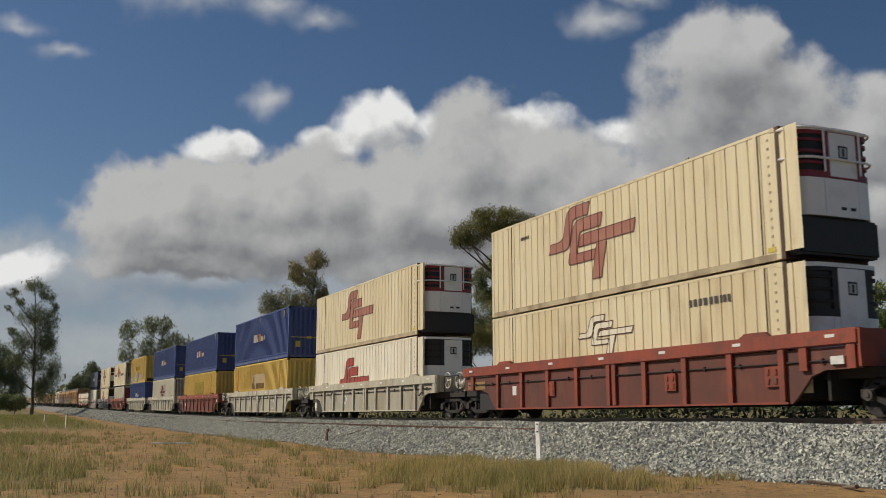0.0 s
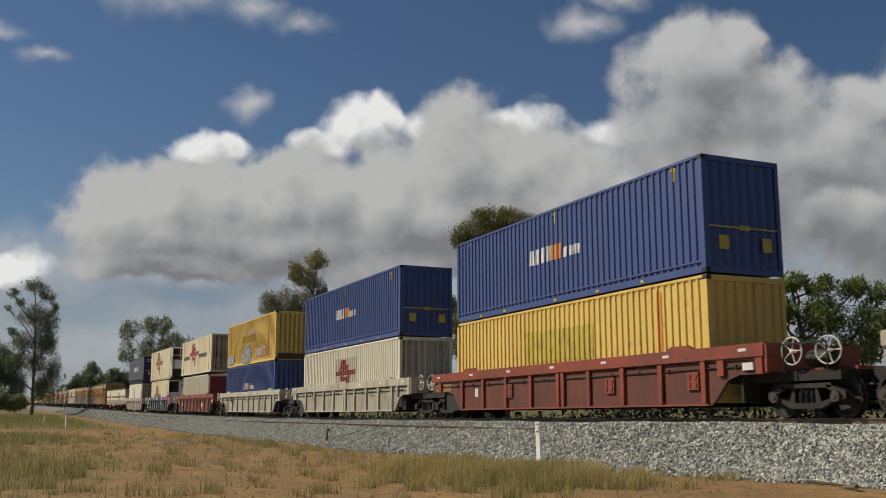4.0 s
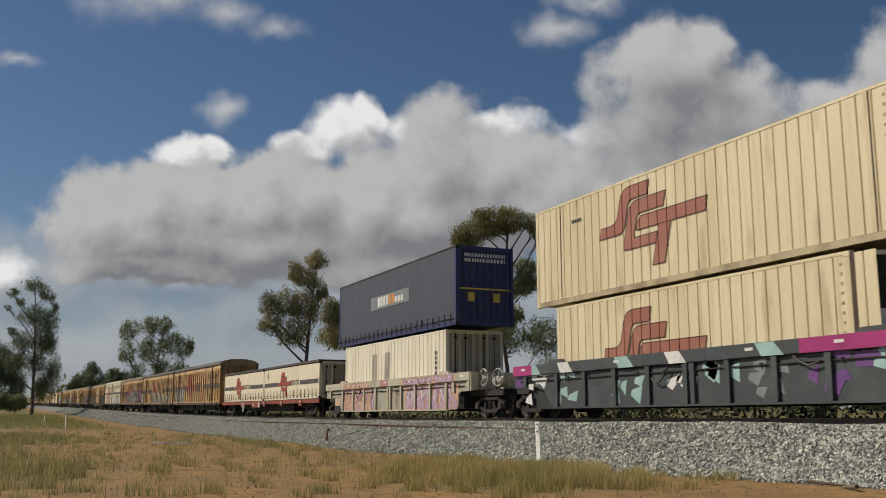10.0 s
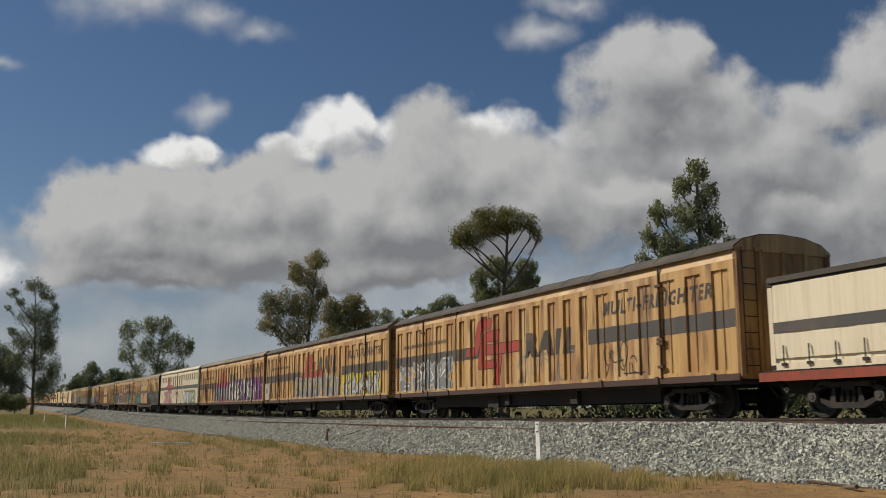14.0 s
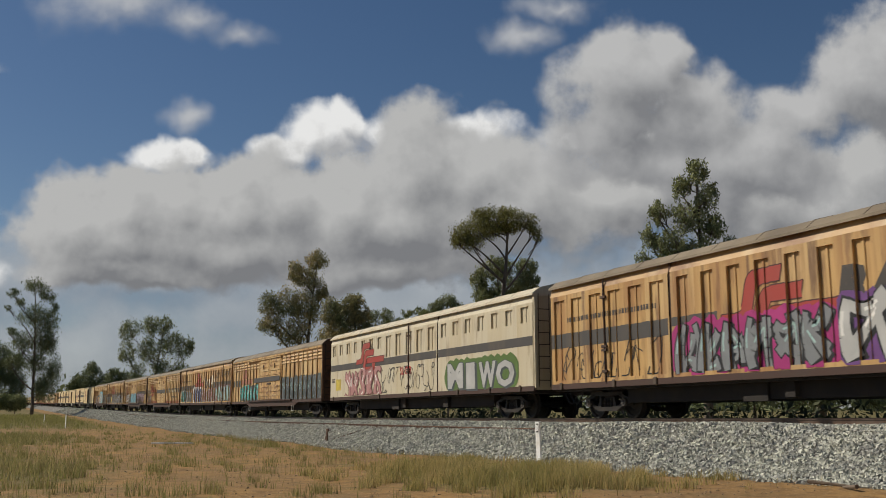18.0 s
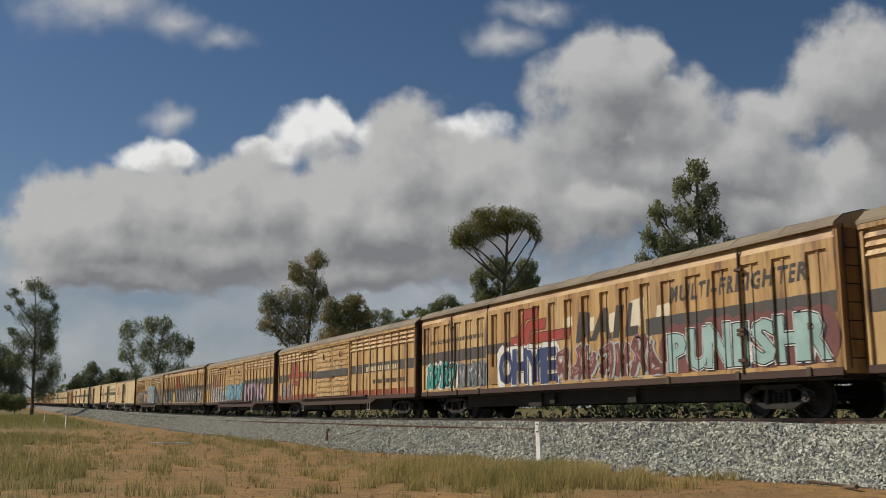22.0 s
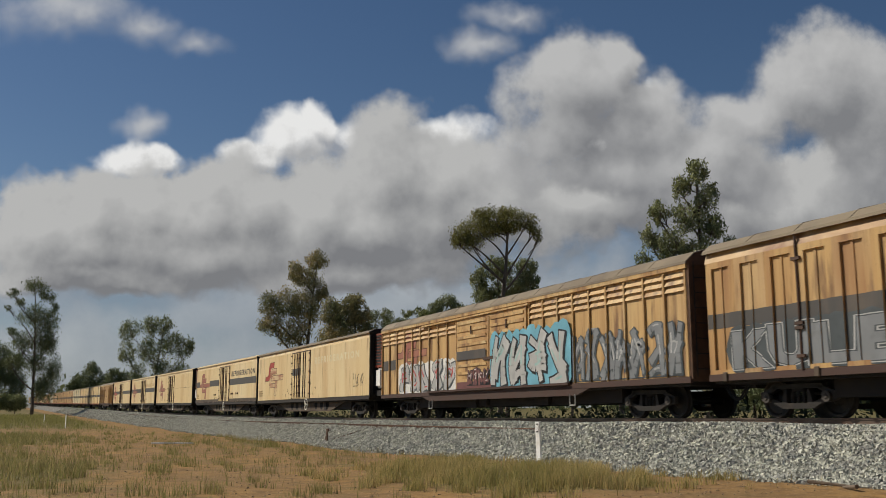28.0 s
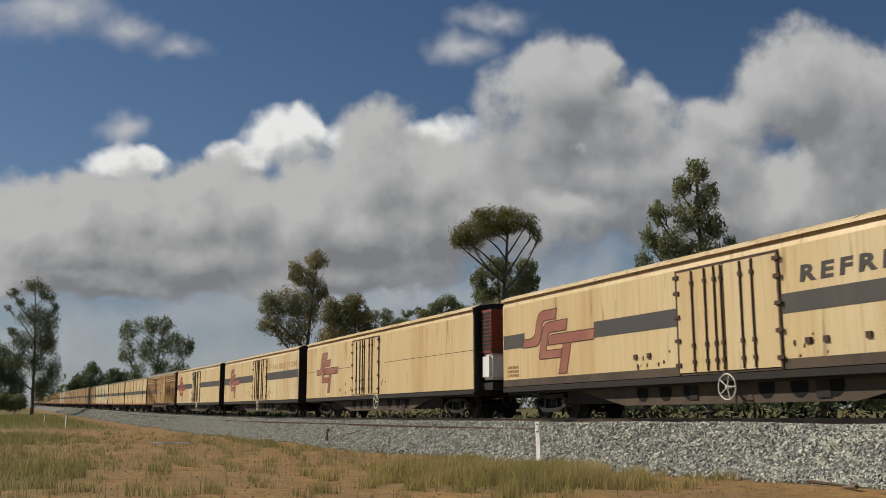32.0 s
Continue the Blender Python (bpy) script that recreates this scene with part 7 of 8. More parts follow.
def box_van(u0, u1, paint, label, divide, roof=None, windows=False):
    """A panelled van with end doors; divide: where its rear door section ends."""
    u0, u1 = u0 + 0.22, u1 - 0.38
    w, h = van_frame("box_van", label, u0, u1, "box vans on the train", M_SILL, roof or M_ROOF, 3.98, 0.40, paint)
    d = divide - (u0 + u1) / 2
    front = h - 6.1
    # sloping cant panel under the roof
    bm = bmesh.new()
    for a, b in ((-h, d - 0.03), (d + 0.03, h)):
        v = [bm.verts.new(p) for p in ((a, -1.49, 3.70), (b, -1.49, 3.70), (b, -1.40, 3.96), (a, -1.40, 3.96), (a, -1.38, 3.70), (b, -1.38, 3.70))]
        bm.faces.new((v[0], v[1], v[2], v[3]))
        bm.faces.new((v[0], v[4], v[5], v[1]))
    part("cant_panel", bm, paint if windows else M_CANT, w)
    part("gap_post", boxes((d - 0.05, d + 0.05, -1.46, -1.36, 1.0, 3.95)), M_EDGE, w)
    # panels: solid post and recessed bay side by side
    def bays(a, b, n, wide, z0, z1, deep, name):
        step = (b - a) / n
        bm = bmesh.new()
        k = (step - wide) / 2
        s0, s1 = -step / 2, step / 2
        cols = [(s0, 0), (s0 + k, 0), (s0 + k, deep), (-0.035, deep), (-0.035, deep - 0.022), (0.035, deep - 0.022), (0.035, deep), (s1 - k, deep), (s1 - k, 0), (s1, 0)]
        last = None
        for z, sunk in ((1.0, 0), (z0, 0), (z0, 1), (z1, 1), (z1, 0), (3.70, 0)):
            now = [bm.verts.new((x, -1.49 + sunk * y, z)) for x, y in cols]
            if last:
                for i in range(len(cols) - 1):
                    bm.faces.new((last[i], last[i + 1], now[i + 1], now[i]))
            last = now
        bmesh.ops.remove_doubles(bm, verts=bm.verts[:], dist=1e-4)
        bmesh.ops.dissolve_degenerate(bm, dist=1e-4, edges=bm.edges[:])
        me = mesh_of(name, bm, paint)
        for i in range(n):
            x = a + step * (i + 0.5)
            part(name, me, None, w, at=pose(x, 0, 0))
            if z0 < 2:
                PRESSED[w] = PRESSED.get(w, []) + [(x + s0 + k, x - 0.035, deep), (x - 0.035, x + 0.035, deep - 0.022), (x + 0.035, x + s1 - k, deep)]

    if windows:
        bays(-h + 0.04, d - 5.9, 7, 0.50, 3.08, 3.60, 0.06, "panel")
        bays(d - 5.9, d - 0.05, 5, 0.66, 2.66, 3.58, 0.06, "door_panel")
        bays(d + 0.05, h - 0.04, 7, 0.52, 3.08, 3.60, 0.06, "panel")
    else:
        bays(-h + 0.04, d - 0.05, 6, 0.60, 1.12, 3.55, 0.055, "door_panel")
        bays(d + 0.05, front, 10, 0.46, 1.12, 3.55, 0.07, "panel")
        bays(front, h - 0.04, 6, 0.60, 1.12, 3.50, 0.055, "door_panel")
    for x in ((-h + d) / 2, front + 3.2) if not windows else (d - 2.95,):
        bm = bmesh.new()
        rod(bm, (x, -1.51, 1.0), (x, -1.51, 3.9), 0.03, 6)
        for z in (1.3, 1.9, 2.0, 3.4):
            box(bm, x - 0.12, x + 0.12, -1.55, -1.49, z - 0.035, z + 0.035)
        part("door_bar", bm, M_EDGE, w, "rusty door locking bar")
    for x in (-h + 0.6, (-h + d) / 2 + 0.4, d - 0.7, front + 0.4, front + 3.0, h - 0.9):
        bm = boxes((x - 0.08, x + 0.08, -1.54, -1.50, 0.84, 1.06))
        bmesh.ops.bevel(bm, geom=bm.edges[:], offset=0.02, segments=1, affect="EDGES")
        part("door_roller", bm, M_BELLY, w)
    return w, h, d


def louvre_van(u0, u1, paint, label):
    u0, u1 = u0 + 0.22, u1 - 0.38
    # end walls dark brown, unlike the sides
    w, h = van_frame("louvre_van", label, u0, u1, "louvred vans on the train", M_SILL, M_ROOF, 3.88, 0.46, M_RUSTY)
    d0, d1 = -h + 7.9, -h + 13.3
    part("side_skin", boxes((-h + 0.02, h - 0.02, -1.44, -1.37, 1.0, 3.82)), paint, w)
    part("eave_rail", boxes((-h, h, -1.52, -1.42, 3.72, 3.89)), paint, w)
    bm = boxes((-0.045, 0.045, -1.50, -1.442, 1.0, 3.68))
    bmesh.ops.bevel(bm, geom=bm.edges[:], offset=0.012, segments=1, affect="EDGES")
    post = mesh_of("side_post", bm, paint)
    rear = [-h + 0.06 + (7.8) * i / 9 for i in range(10)]
    fore = [d1 + 0.12 + (h - d1 - 0.2) * i / 9 for i in range(10)]
    for x in rear + fore:
        part("side_post", post, None, w, at=pose(x, 0, 0))
    PRESSED[w] = [(x - 0.045, x + 0.045, -0.058) for x in rear + fore]
    for xs in (rear, fore):
        a = xs[1] - xs[0]
        bm = bmesh.new()
        v = [bm.verts.new(p) for p in ((-a / 2 + 0.05, -1.445, 0.055), (a / 2 - 0.05, -1.445, 0.055), (a / 2 - 0.05, -1.495, -0.05), (-a / 2 + 0.05, -1.495, -0.05), (-a / 2 + 0.05, -1.442, -0.05), (a / 2 - 0.05, -1.442, -0.05))]
        bm.faces.new((v[0], v[1], v[2], v[3]))
        bm.faces.new((v[3], v[2], v[5], v[4]))
        slat = mesh_of("louvre_slat", bm, paint)
        for p, q in zip(xs, xs[1:]):
            for z in (3.22, 3.40, 3.58):
                part("louvre_slat", slat, None, w, at=pose((p + q) / 2, 0, z))
    # two sliding doors with pressed ribs
    for a, b in ((d0, (d0 + d1) / 2 - 0.02), ((d0 + d1) / 2 + 0.02, d1)):
        door = part("sliding_door", boxes((a, b, -1.51, -1.45, 1.10, 3.62)), paint, w)
        for z in (1.35, 1.62, 1.9, 2.65, 2.92, 3.19, 3.45):
            bm = bmesh.new()
            prism(bm, [(a + 0.15, z - 0.05), (b - 0.15, z - 0.05), (b - 0.18, z + 0.05), (a + 0.18, z + 0.05)], -1.54, -1.508)
            part("door_rib", bm, paint, door)
        for e in (a, b - 0.07):
            part("door_edge", boxes((e, e + 0.07, -1.525, -1.508, 1.10, 3.62)), paint, door)
        part("handle", boxes(((a + b) / 2 - 0.03, (a + b) / 2 + 0.03, -1.57, -1.535, 3.0, 3.3)), M_EDGE, door)
    part("door_latch", boxes(((d0 + d1) / 2 - 0.4, (d0 + d1) / 2 + 0.4, -1.56, -1.51, 2.02, 2.12)), M_EDGE, w, "rusty door latch")
    part("door_track", boxes((d0 - 3.2, d1 + 0.2, -1.57, -1.49, 3.62, 3.68)), paint, w)
    part("running_board", boxes((d0 - 2.6, d1 + 2.6, -1.60, -1.45, 0.98, 1.05)), M_SILL, w)
    # stepped bottom sill
    bm = bmesh.new()
    prism(bm, [(-h + 4.6, 0.86), (-h + 5.3, 0.66), (h - 5.3, 0.66), (h - 4.6, 0.86)], -1.49, -1.41)
    part("sill_plate", bm, M_SILL, w)
    bm = bmesh.new()
    for x in (-h + 5.5, h - 5.5):
        rod(bm, (x - 0.15, -1.5, 0.7), (x - 0.15, -1.5, 0.38), 0.018)
        rod(bm, (x + 0.15, -1.5, 0.7), (x + 0.15, -1.5, 0.38), 0.018)
        rod(bm, (x - 0.15, -1.5, 0.38), (x + 0.15, -1.5, 0.38), 0.018)
    part("foot_step", bm, M_BRIGHTSTEEL, w)
    return w, h


def cold_van(u0, u1, paint, label, machine=False, roof=None, near=True, door=8.0):
    u0, u1 = u0 + 0.22, u1 - (0.0 if machine else 0.38)
    # end walls near-black, unlike the cream sides
    w, h = van_frame("cold_van", label, u0, u1, "refrigerated vans on the train", M_DARK, roof or M_ICE, 3.95, 0.24, M_DARK, near)
    a, b = -h + door, -h + door + 3.5
    part("side_skin", boxes((-h, h, -1.49, -1.37, 1.04, 3.70)), paint, w)
    bm = bmesh.new()
    v = [bm.verts.new(p) for p in ((-h, -1.49, 3.70), (h, -1.49, 3.70), (h, -1.42, 3.95), (-h, -1.42, 3.95))]
    bm.faces.new(v)
    part("cant_panel", bm, paint, w)
    for p, q in ((a, (a + b) / 2 - 0.02), ((a + b) / 2 + 0.02, b)):
        part("door", boxes((p, q, -1.525, -1.49, 1.10, 3.62)), paint, w)
    bm = boxes((a - 0.06, a, -1.53, -1.49, 1.06, 3.68), (b, b + 0.06, -1.53, -1.49, 1.06, 3.68), (a, b, -1.53, -1.49, 3.62, 3.68), ((a + b) / 2 - 0.018, (a + b) / 2 + 0.018, -1.51, -1.49, 1.1, 3.62))
    part("door_frame", bm, M_EDGE, w)
    for f in (0.17, 0.31, 0.41, 0.48, 0.67, 0.78):
        bm = bmesh.new()
        x = a + (b - a) * f
        rod(bm, (x, -1.545, 1.12), (x, -1.545, 3.6), 0.026, 6)
        for z in (1.35, 1.75, 3.3):
            box(bm, x - 0.05, x + 0.05, -1.57, -1.52, z - 0.05, z + 0.05)
        part("lock_rod", bm, M_EDGE, w)
    for x in (a - 0.02, b + 0.02):
        for z in (1.3, 1.9, 2.5, 3.1, 3.5):
            part("hinge", boxes((x - 0.1, x + 0.1, -1.56, -1.52, z - 0.045, z + 0.045)), M_EDGE, w)
    # fish-bellied frame; near-black discs paint the darkness of its round holes
    if near:
        bm = bmesh.new()
        prism(bm, [(-h + 3.6, 0.98), (-h + 4.0, 0.86), (-h + 6.6, 0.34), (h - 6.6, 0.34), (h - 4.0, 0.86), (h - 3.6, 0.98)], -1.22, -1.16)
        part("belly_sill", bm, M_BELLY, w)
        bm = bmesh.new()
        lathe(bm, [(-0.006, 0.0), (-0.006, 0.265), (0.0, 0.27)], 18)
        hole = mesh_of("frame_hole", bm, M_VOID)
        for x in (-3.4, -2.4, -1.4, 1.3, 2.3, 3.3):
            part("frame_hole", hole, None, w, at=pose(x + 0.2, -1.225, 0.70))
        part("hand_brake_wheel", MESH_BRAKEWHEEL, None, w, at=pose(0.5, -1.5, 0.72))
    rnd = random.Random(int(-u0))
    for _ in range(16):
        x, z = rnd.choice((a - 1.2, b + 0.6)) + rnd.uniform(-0.9, 0.9), rnd.uniform(1.2, 1.75)
        r = rnd.uniform(0.02, 0.055)
        painted("rust_spot", side_shapes([blob(x, z, r, r * rnd.uniform(1.0, 2.2), rnd, 9, 0.3)], None, None, -1.4915), M_EDGE, w)
    if machine:
        part("machine_frame", boxes((h + 0.05, h + 0.95, -1.2, 1.3, 1.0, 1.25)), M_DARK, w)
        m = part("machine_box", boxes((h + 0.1, h + 0.9, -1.22, 1.3, 2.30, 3.85)), M_RED, w, "red machine box with round vents")
        # black discs paint the dark inside the vents; the box is solid
        bm = bmesh.new()
        lathe(bm, [(-0.012, 0.0), (-0.012, 0.055), (0.0, 0.06)], 8)
        vent = mesh_of("vent_hole", bm, M_BLACK)
        for i in range(6):
            for k in range(10):
                part("vent_hole", vent, None, m, at=pose(h + 0.2 + 0.12 * i, -1.225, 2.45 + 0.14 * k))
        bm = boxes((h + 0.12, h + 0.85, -1.24, 1.0, 1.35, 2.28))
        bmesh.ops.bevel(bm, geom=bm.edges[:], offset=0.1, segments=2, affect="EDGES")
        part("fuel_tank", bm, M_UNIT, w, "white fuel tank")
    return w, h


P = S - 0.004   # paint on van sides
L = -1.446      # paint on louvred skins

# first panelled van
w, h, d = box_van(-246.6, -224.4, M_VAN, "weathered buff box van with a dark stripe and red emblem", -240.2, M_ROOFDARK)
stripe(w, d + 0.05, d + 2.0, 2.10, 2.53, P)
stripe(w, d + 9.0, h - 0.05, 2.10, 2.53, P)
stripe(w, -h + 0.05, d - 0.1, 2.10, 2.53, P)
emblem(w, d + 0.87, 1.20, 3.87, 2.25, P - 0.002)
lettering(w, "RAIL", d + 5.2, 1.92, 3.1, 0.80, P, shear=0.22, bold=0.075, space=1.35)
lettering(w, "MULTI-FREIGHTER", h - 5.6, 2.85, 4.8, 0.40, P - 0.003, shear=0.2, bold=0.035)
code_bars(w, -h + 1.0, 2.85, 4.4, 0.20, P, None, 1, 51, "address_bars")
graffiti(w, -h + 0.5, d - 0.3, 1.08, 2.2, P - 0.002, "grey", "silver", None, 4, 52)
tag_lines(w, h - 5.6, h - 3.8, 1.2, 2.1, P, "black", 53, 8)
tag_lines(w, d + 4.6, d + 9.0, 1.15, 2.0, P, "grey", 54, 12)
# second
w, h, d = box_van(-269.0, -246.9, M_VAN, "buff box van with grey graffiti along its side", -262.7, M_ROOFDARK)
stripe(w, d + 0.05, d + 1.8, 2.10, 2.53, P)
stripe(w, -h + 0.05, d - 0.1, 2.10, 2.53, P)
stripe(w, d + 9.0, h - 0.05, 2.10, 2.53, P)
emblem(w, d + 1.9, 1.15, 3.9, 2.25, P - 0.002)
lettering(w, "RAIL", d + 5.0, 2.30, 3.2, 0.9, P, shear=0.22, bold=0.075, space=1.35)
lettering(w, "MULTI-FREIGHTER", h - 5.6, 2.85, 4.8, 0.40, P - 0.003, shear=0.2, bold=0.035)
code_bars(w, -h + 1.0, 2.85, 4.4, 0.20, P, None, 1, 55, "address_bars")
graffiti(w, d + 0.6, d + 8.6, 1.08, 2.15, P - 0.004, "grey", "silver", None, 8, 56, extra="lemon")
graffiti(w, h - 6.2, h - 1.0, 1.08, 2.05, P - 0.004, "silver", "black", "lemon", 5, 57)
tag_lines(w, -h + 0.8, d - 0.5, 1.2, 2.1, P, "slate", 58, 12)
part("side_cabinet", boxes((-h + 0.05, -h + 1.15, -1.55, -1.49, 1.06, 2.08)), M_DOORGREY, w, "grey equipment cabinet")
part("cabinet_window", boxes((-h + 0.45, -h + 0.65, -1.558, -1.55, 1.45, 1.75)), M_EDGE, w)
# third
w, h, d = box_van(-291.4, -269.2, M_VAN, "buff box van with large silver and magenta graffiti", -285.2)
stripe(w, -h + 0.05, d - 0.1, 2.10, 2.53, P)
stripe(w, d + 0.05, d + 1.8, 2.30, 2.53, P)
stripe(w, h - 7.0, h - 0.05, 2.20, 2.60, P)
emblem(w, d + 1.9, 1.15, 3.9, 2.2, P - 0.002)
lettering(w, "RAIL", d + 5.5, 2.22, 2.9, 0.85, P, shear=0.22, bold=0.075, space=1.35)
lettering(w, "MULTI-FREIGHTER", h - 5.6, 2.90, 4.8, 0.40, P - 0.003, shear=0.2, bold=0.035)
code_bars(w, -h + 1.0, 2.85, 4.4, 0.20, P, None, 1, 59, "address_bars")
graffiti(w, d + 0.2, d + 5.3, 1.08, 2.30, P - 0.004, "grey", "black", "magenta", 6, 60, extra="mint")
graffiti(w, d + 5.6, h - 2.3, 1.08, 2.45, P - 0.004, "silver", "black", "purple", 6, 61)
graffiti(w, h - 2.2, h - 0.3, 1.08, 2.45, P - 0.004, "purple", "magenta", "purple", 2, 62)
tag_lines(w, -h + 0.5, d - 0.4, 1.15, 2.1, P, "black", 63, 16)
# white van
w, h, d = box_van(-313.6, -291.9, M_VANPALE, "chalky white box van with rose and green graffiti", -299.85, M_VANPALE, True)
stripe(w, -h + 0.05, d - 0.1, 2.32, 2.62, P)
stripe(w, d + 0.08, h - 0.05, 2.32, 2.62, P)
emblem(w, -h + 4.0, 1.75, 3.5, 1.7, P - 0.002)
graffiti(w, -h + 2.3, -h + 7.4, 1.06, 2.2, P - 0.004, "rose", "maroon", None, 5, 64)
sprayed_word(w, "MIWO", d + 1.0, h - 1.3, 1.04, 2.0, P - 0.003, "silver", "slate", "green", None, seed=65)
tag_lines(w, -h + 6.8, d - 0.3, 1.1, 2.15, P, "black", 66, 22)
lettering(w, "SLOR", -h + 9.6, 1.80, 1.3, 0.34, P - 0.002, M_SPRAY["red"])
painted("yellow_panel", side_shapes([rect(-h + 0.95, -h + 1.75, 1.35, 1.9)], None, None, P), M_YMARK, w)
code_bars(w, -h + 0.3, 1.75, 0.45, 0.25, P, None, 2, 68)
# louvred van, green-grey lower graffiti
w, h = louvre_van(-336.7, -314.5, M_LOUVRE, "buff louvred van with grey graffiti on its lower side")
stripe(w, -h + 0.1, -h + 2.6, 2.05, 2.50, L)
stripe(w, -h + 6.6, -h + 13.2, 2.20, 2.50, -1.545)
emblem(w, -h + 2.4, 1.3, 3.2, 2.0, L - 0.002, M_LOGOPALE)
graffiti(w, h - 8.4, h - 0.2, 1.05, 2.25, L - 0.003, "slate", "grey", "slate", 9, 70, extra="mint")
graffiti(w, -h + 2.4, -h + 7.6, 1.08, 2.0, L - 0.003, "teal", "grey", "slate", 6, 71)
tag_lines(w, -h + 7.9, -h + 13.2, 1.1, 1.9, -1.545, "maroon", 72, 14)
# panelled van, coloured graffiti
w, h, d = box_van(-359.1, -336.75, M_VAN, "buff box van with red, silver and teal graffiti", -353.0)
stripe(w, -h + 0.05, d - 0.1, 2.10, 2.53, P)
stripe(w, d + 0.05, d + 1.8, 2.20, 2.53, P)
stripe(w, d + 9.2, h - 0.05, 2.15, 2.60, P)
emblem(w, d + 1.6, 1.5, 3.6, 2.0, P - 0.002)
lettering(w, "RAIL", d + 5.8, 2.20, 3.1, 0.9, P, shear=0.22, bold=0.075, space=1.35)
lettering(w, "MULTI-FREIGHTER", h - 5.6, 2.90, 4.8, 0.42, P - 0.003, shear=0.2, bold=0.035)
code_bars(w, -h + 0.9, 2.85, 4.6, 0.20, P, None, 1, 73, "address_bars")
sprayed_word(w, "OHYE", d + 0.9, d + 4.7, 1.08, 2.2, P - 0.003, "navy", "slate", "white", "white", seed=74)
graffiti(w, d + 4.6, d + 10.1, 1.08, 2.1, P - 0.004, "maroon", "silver", None, 7, 75, extra="rose")
sprayed_word(w, "PUNISHR", h - 5.7, h - 0.3, 1.15, 2.2, P - 0.003, "mint", "black", "maroon", "white", seed=76)
graffiti(w, -h + 0.5, -h + 3.2, 1.12, 2.05, P - 0.004, "teal", "black", "white", 4, 77, extra="mint")
graffiti(w, -h + 3.4, d - 0.2, 1.12, 1.95, P - 0.004, "grey", "slate", "grey", 3, 78)
painted("yellow_panel", side_shapes([rect(d + 0.1, d + 0.8, 1.15, 1.75)], None, None, P), M_BROWN, w)
for u, z0, z1 in ((-347.87, 2.7, 3.05), (-346.67, 2.45, 2.9), (-345.43, 2.35, 2.95), (-344.35, 2.38, 3.2), (-343.2, 2.55, 2.95)):
    x = u + 348.23
    painted("primer_patch", side_shapes([[(x - 0.28, z0), (x + 0.24, z0 + 0.05), (x + 0.28, z1), (x - 0.22, z1 - 0.06)]], None, None, P + 0.001), M_TARP, w)
# two louvred vans
w, h = louvre_van(-381.4, -359.2, M_LOUVRE, "sun-bleached buff louvred van with a red foot and dark stripe")
stripe(w, -h + 0.1, -h + 2.2, 2.05, 2.48, L)
stripe(w, -h + 6.5, -h + 7.8, 2.07, 2.50, L)
stripe(w, -h + 8.0, -h + 13.2, 2.07, 2.42, -1.545)
stripe(w, -h + 13.4, h - 0.1, 2.07, 2.48, L)
emblem(w, -h + 2.2, 1.35, 3.3, 2.0, L - 0.002)
lettering(w, "RAIL", -h + 5.8, 2.08, 1.5, 0.40, L - 0.002)
code_bars(w, -h + 15.6, 2.12, 4.2, 0.30, L - 0.003, M_REEFER, 1, 80, "slogan_bars")
code_bars(w, -h + 16.5, 1.55, 4.0, 0.25, L - 0.003, None, 1, 81, "address_bars")
stripe(w, -h + 0.1, h - 0.1, 1.02, 1.28, L, M_RED, "red_foot")
graffiti(w, -h + 0.8, -h + 3.0, 1.1, 1.9, L - 0.003, "grey", "rose", None, 3, 82)
w, h = louvre_van(-404.1, -382.0, M_LOUVRE, "buff louvred van with grey and pink graffiti")
stripe(w, h - 8.6, h - 0.1, 2.05, 2.48, L)
stripe(w, -h + 0.1, -h + 1.6, 2.07, 2.50, L)
emblem(w, -h + 1.8, 1.5, 3.2, 1.9, L - 0.002, M_LOGOPALE)
graffiti(w, -h + 1.9, -h + 7.7, 1.08, 2.15, L - 0.003, "grey", "white", None, 6, 84)
graffiti(w, -h + 8.0, -h + 13.2, 1.15, 2.2, -1.545, "sky", "slate", "grey", 6, 85, extra="mint")
sprayed_word(w, "MTWO", -h + 13.6, h - 2.2, 1.05, 2.2, L - 0.002, "lilac", "slate", "slate", "rose", seed=86)
# panelled van with grey graffiti
w, h, d = box_van(-426.8, -404.8, M_VAN, "cream-buff box van with grey lower graffiti", -420.5)
stripe(w, -h + 0.05, d - 0.1, 2.10, 2.45, P)
stripe(w, d + 0.05, d + 1.0, 2.10, 2.45, P)
stripe(w, h - 7.4, h - 0.05, 2.12, 2.5, P)
emblem(w, d + 1.1, 1.55, 3.6, 2.0, P - 0.002)
lettering(w, "RAIL", d + 5.5, 2.05, 3.3, 0.95, P, shear=0.22, bold=0.075, space=1.35)
sprayed_word(w, "KULE", -h + 0.9, d - 0.4, 1.08, 2.0, P - 0.003, "grey", "slate", "slate", "silver", seed=88)
graffiti(w, h - 7.2, h - 0.4, 1.08, 2.1, P - 0.004, "silver", "slate", "grey", 6, 90)
sprayed_word(w, "KENA", d + 1.4, d + 8.8, 1.08, 2.2, P - 0.003, "grey", "slate", "slate", "silver", seed=89)
painted("yellow_panel", side_shapes([rect(d + 0.1, d + 1.0, 1.2, 1.95)], None, None, P), M_YMARK, w)
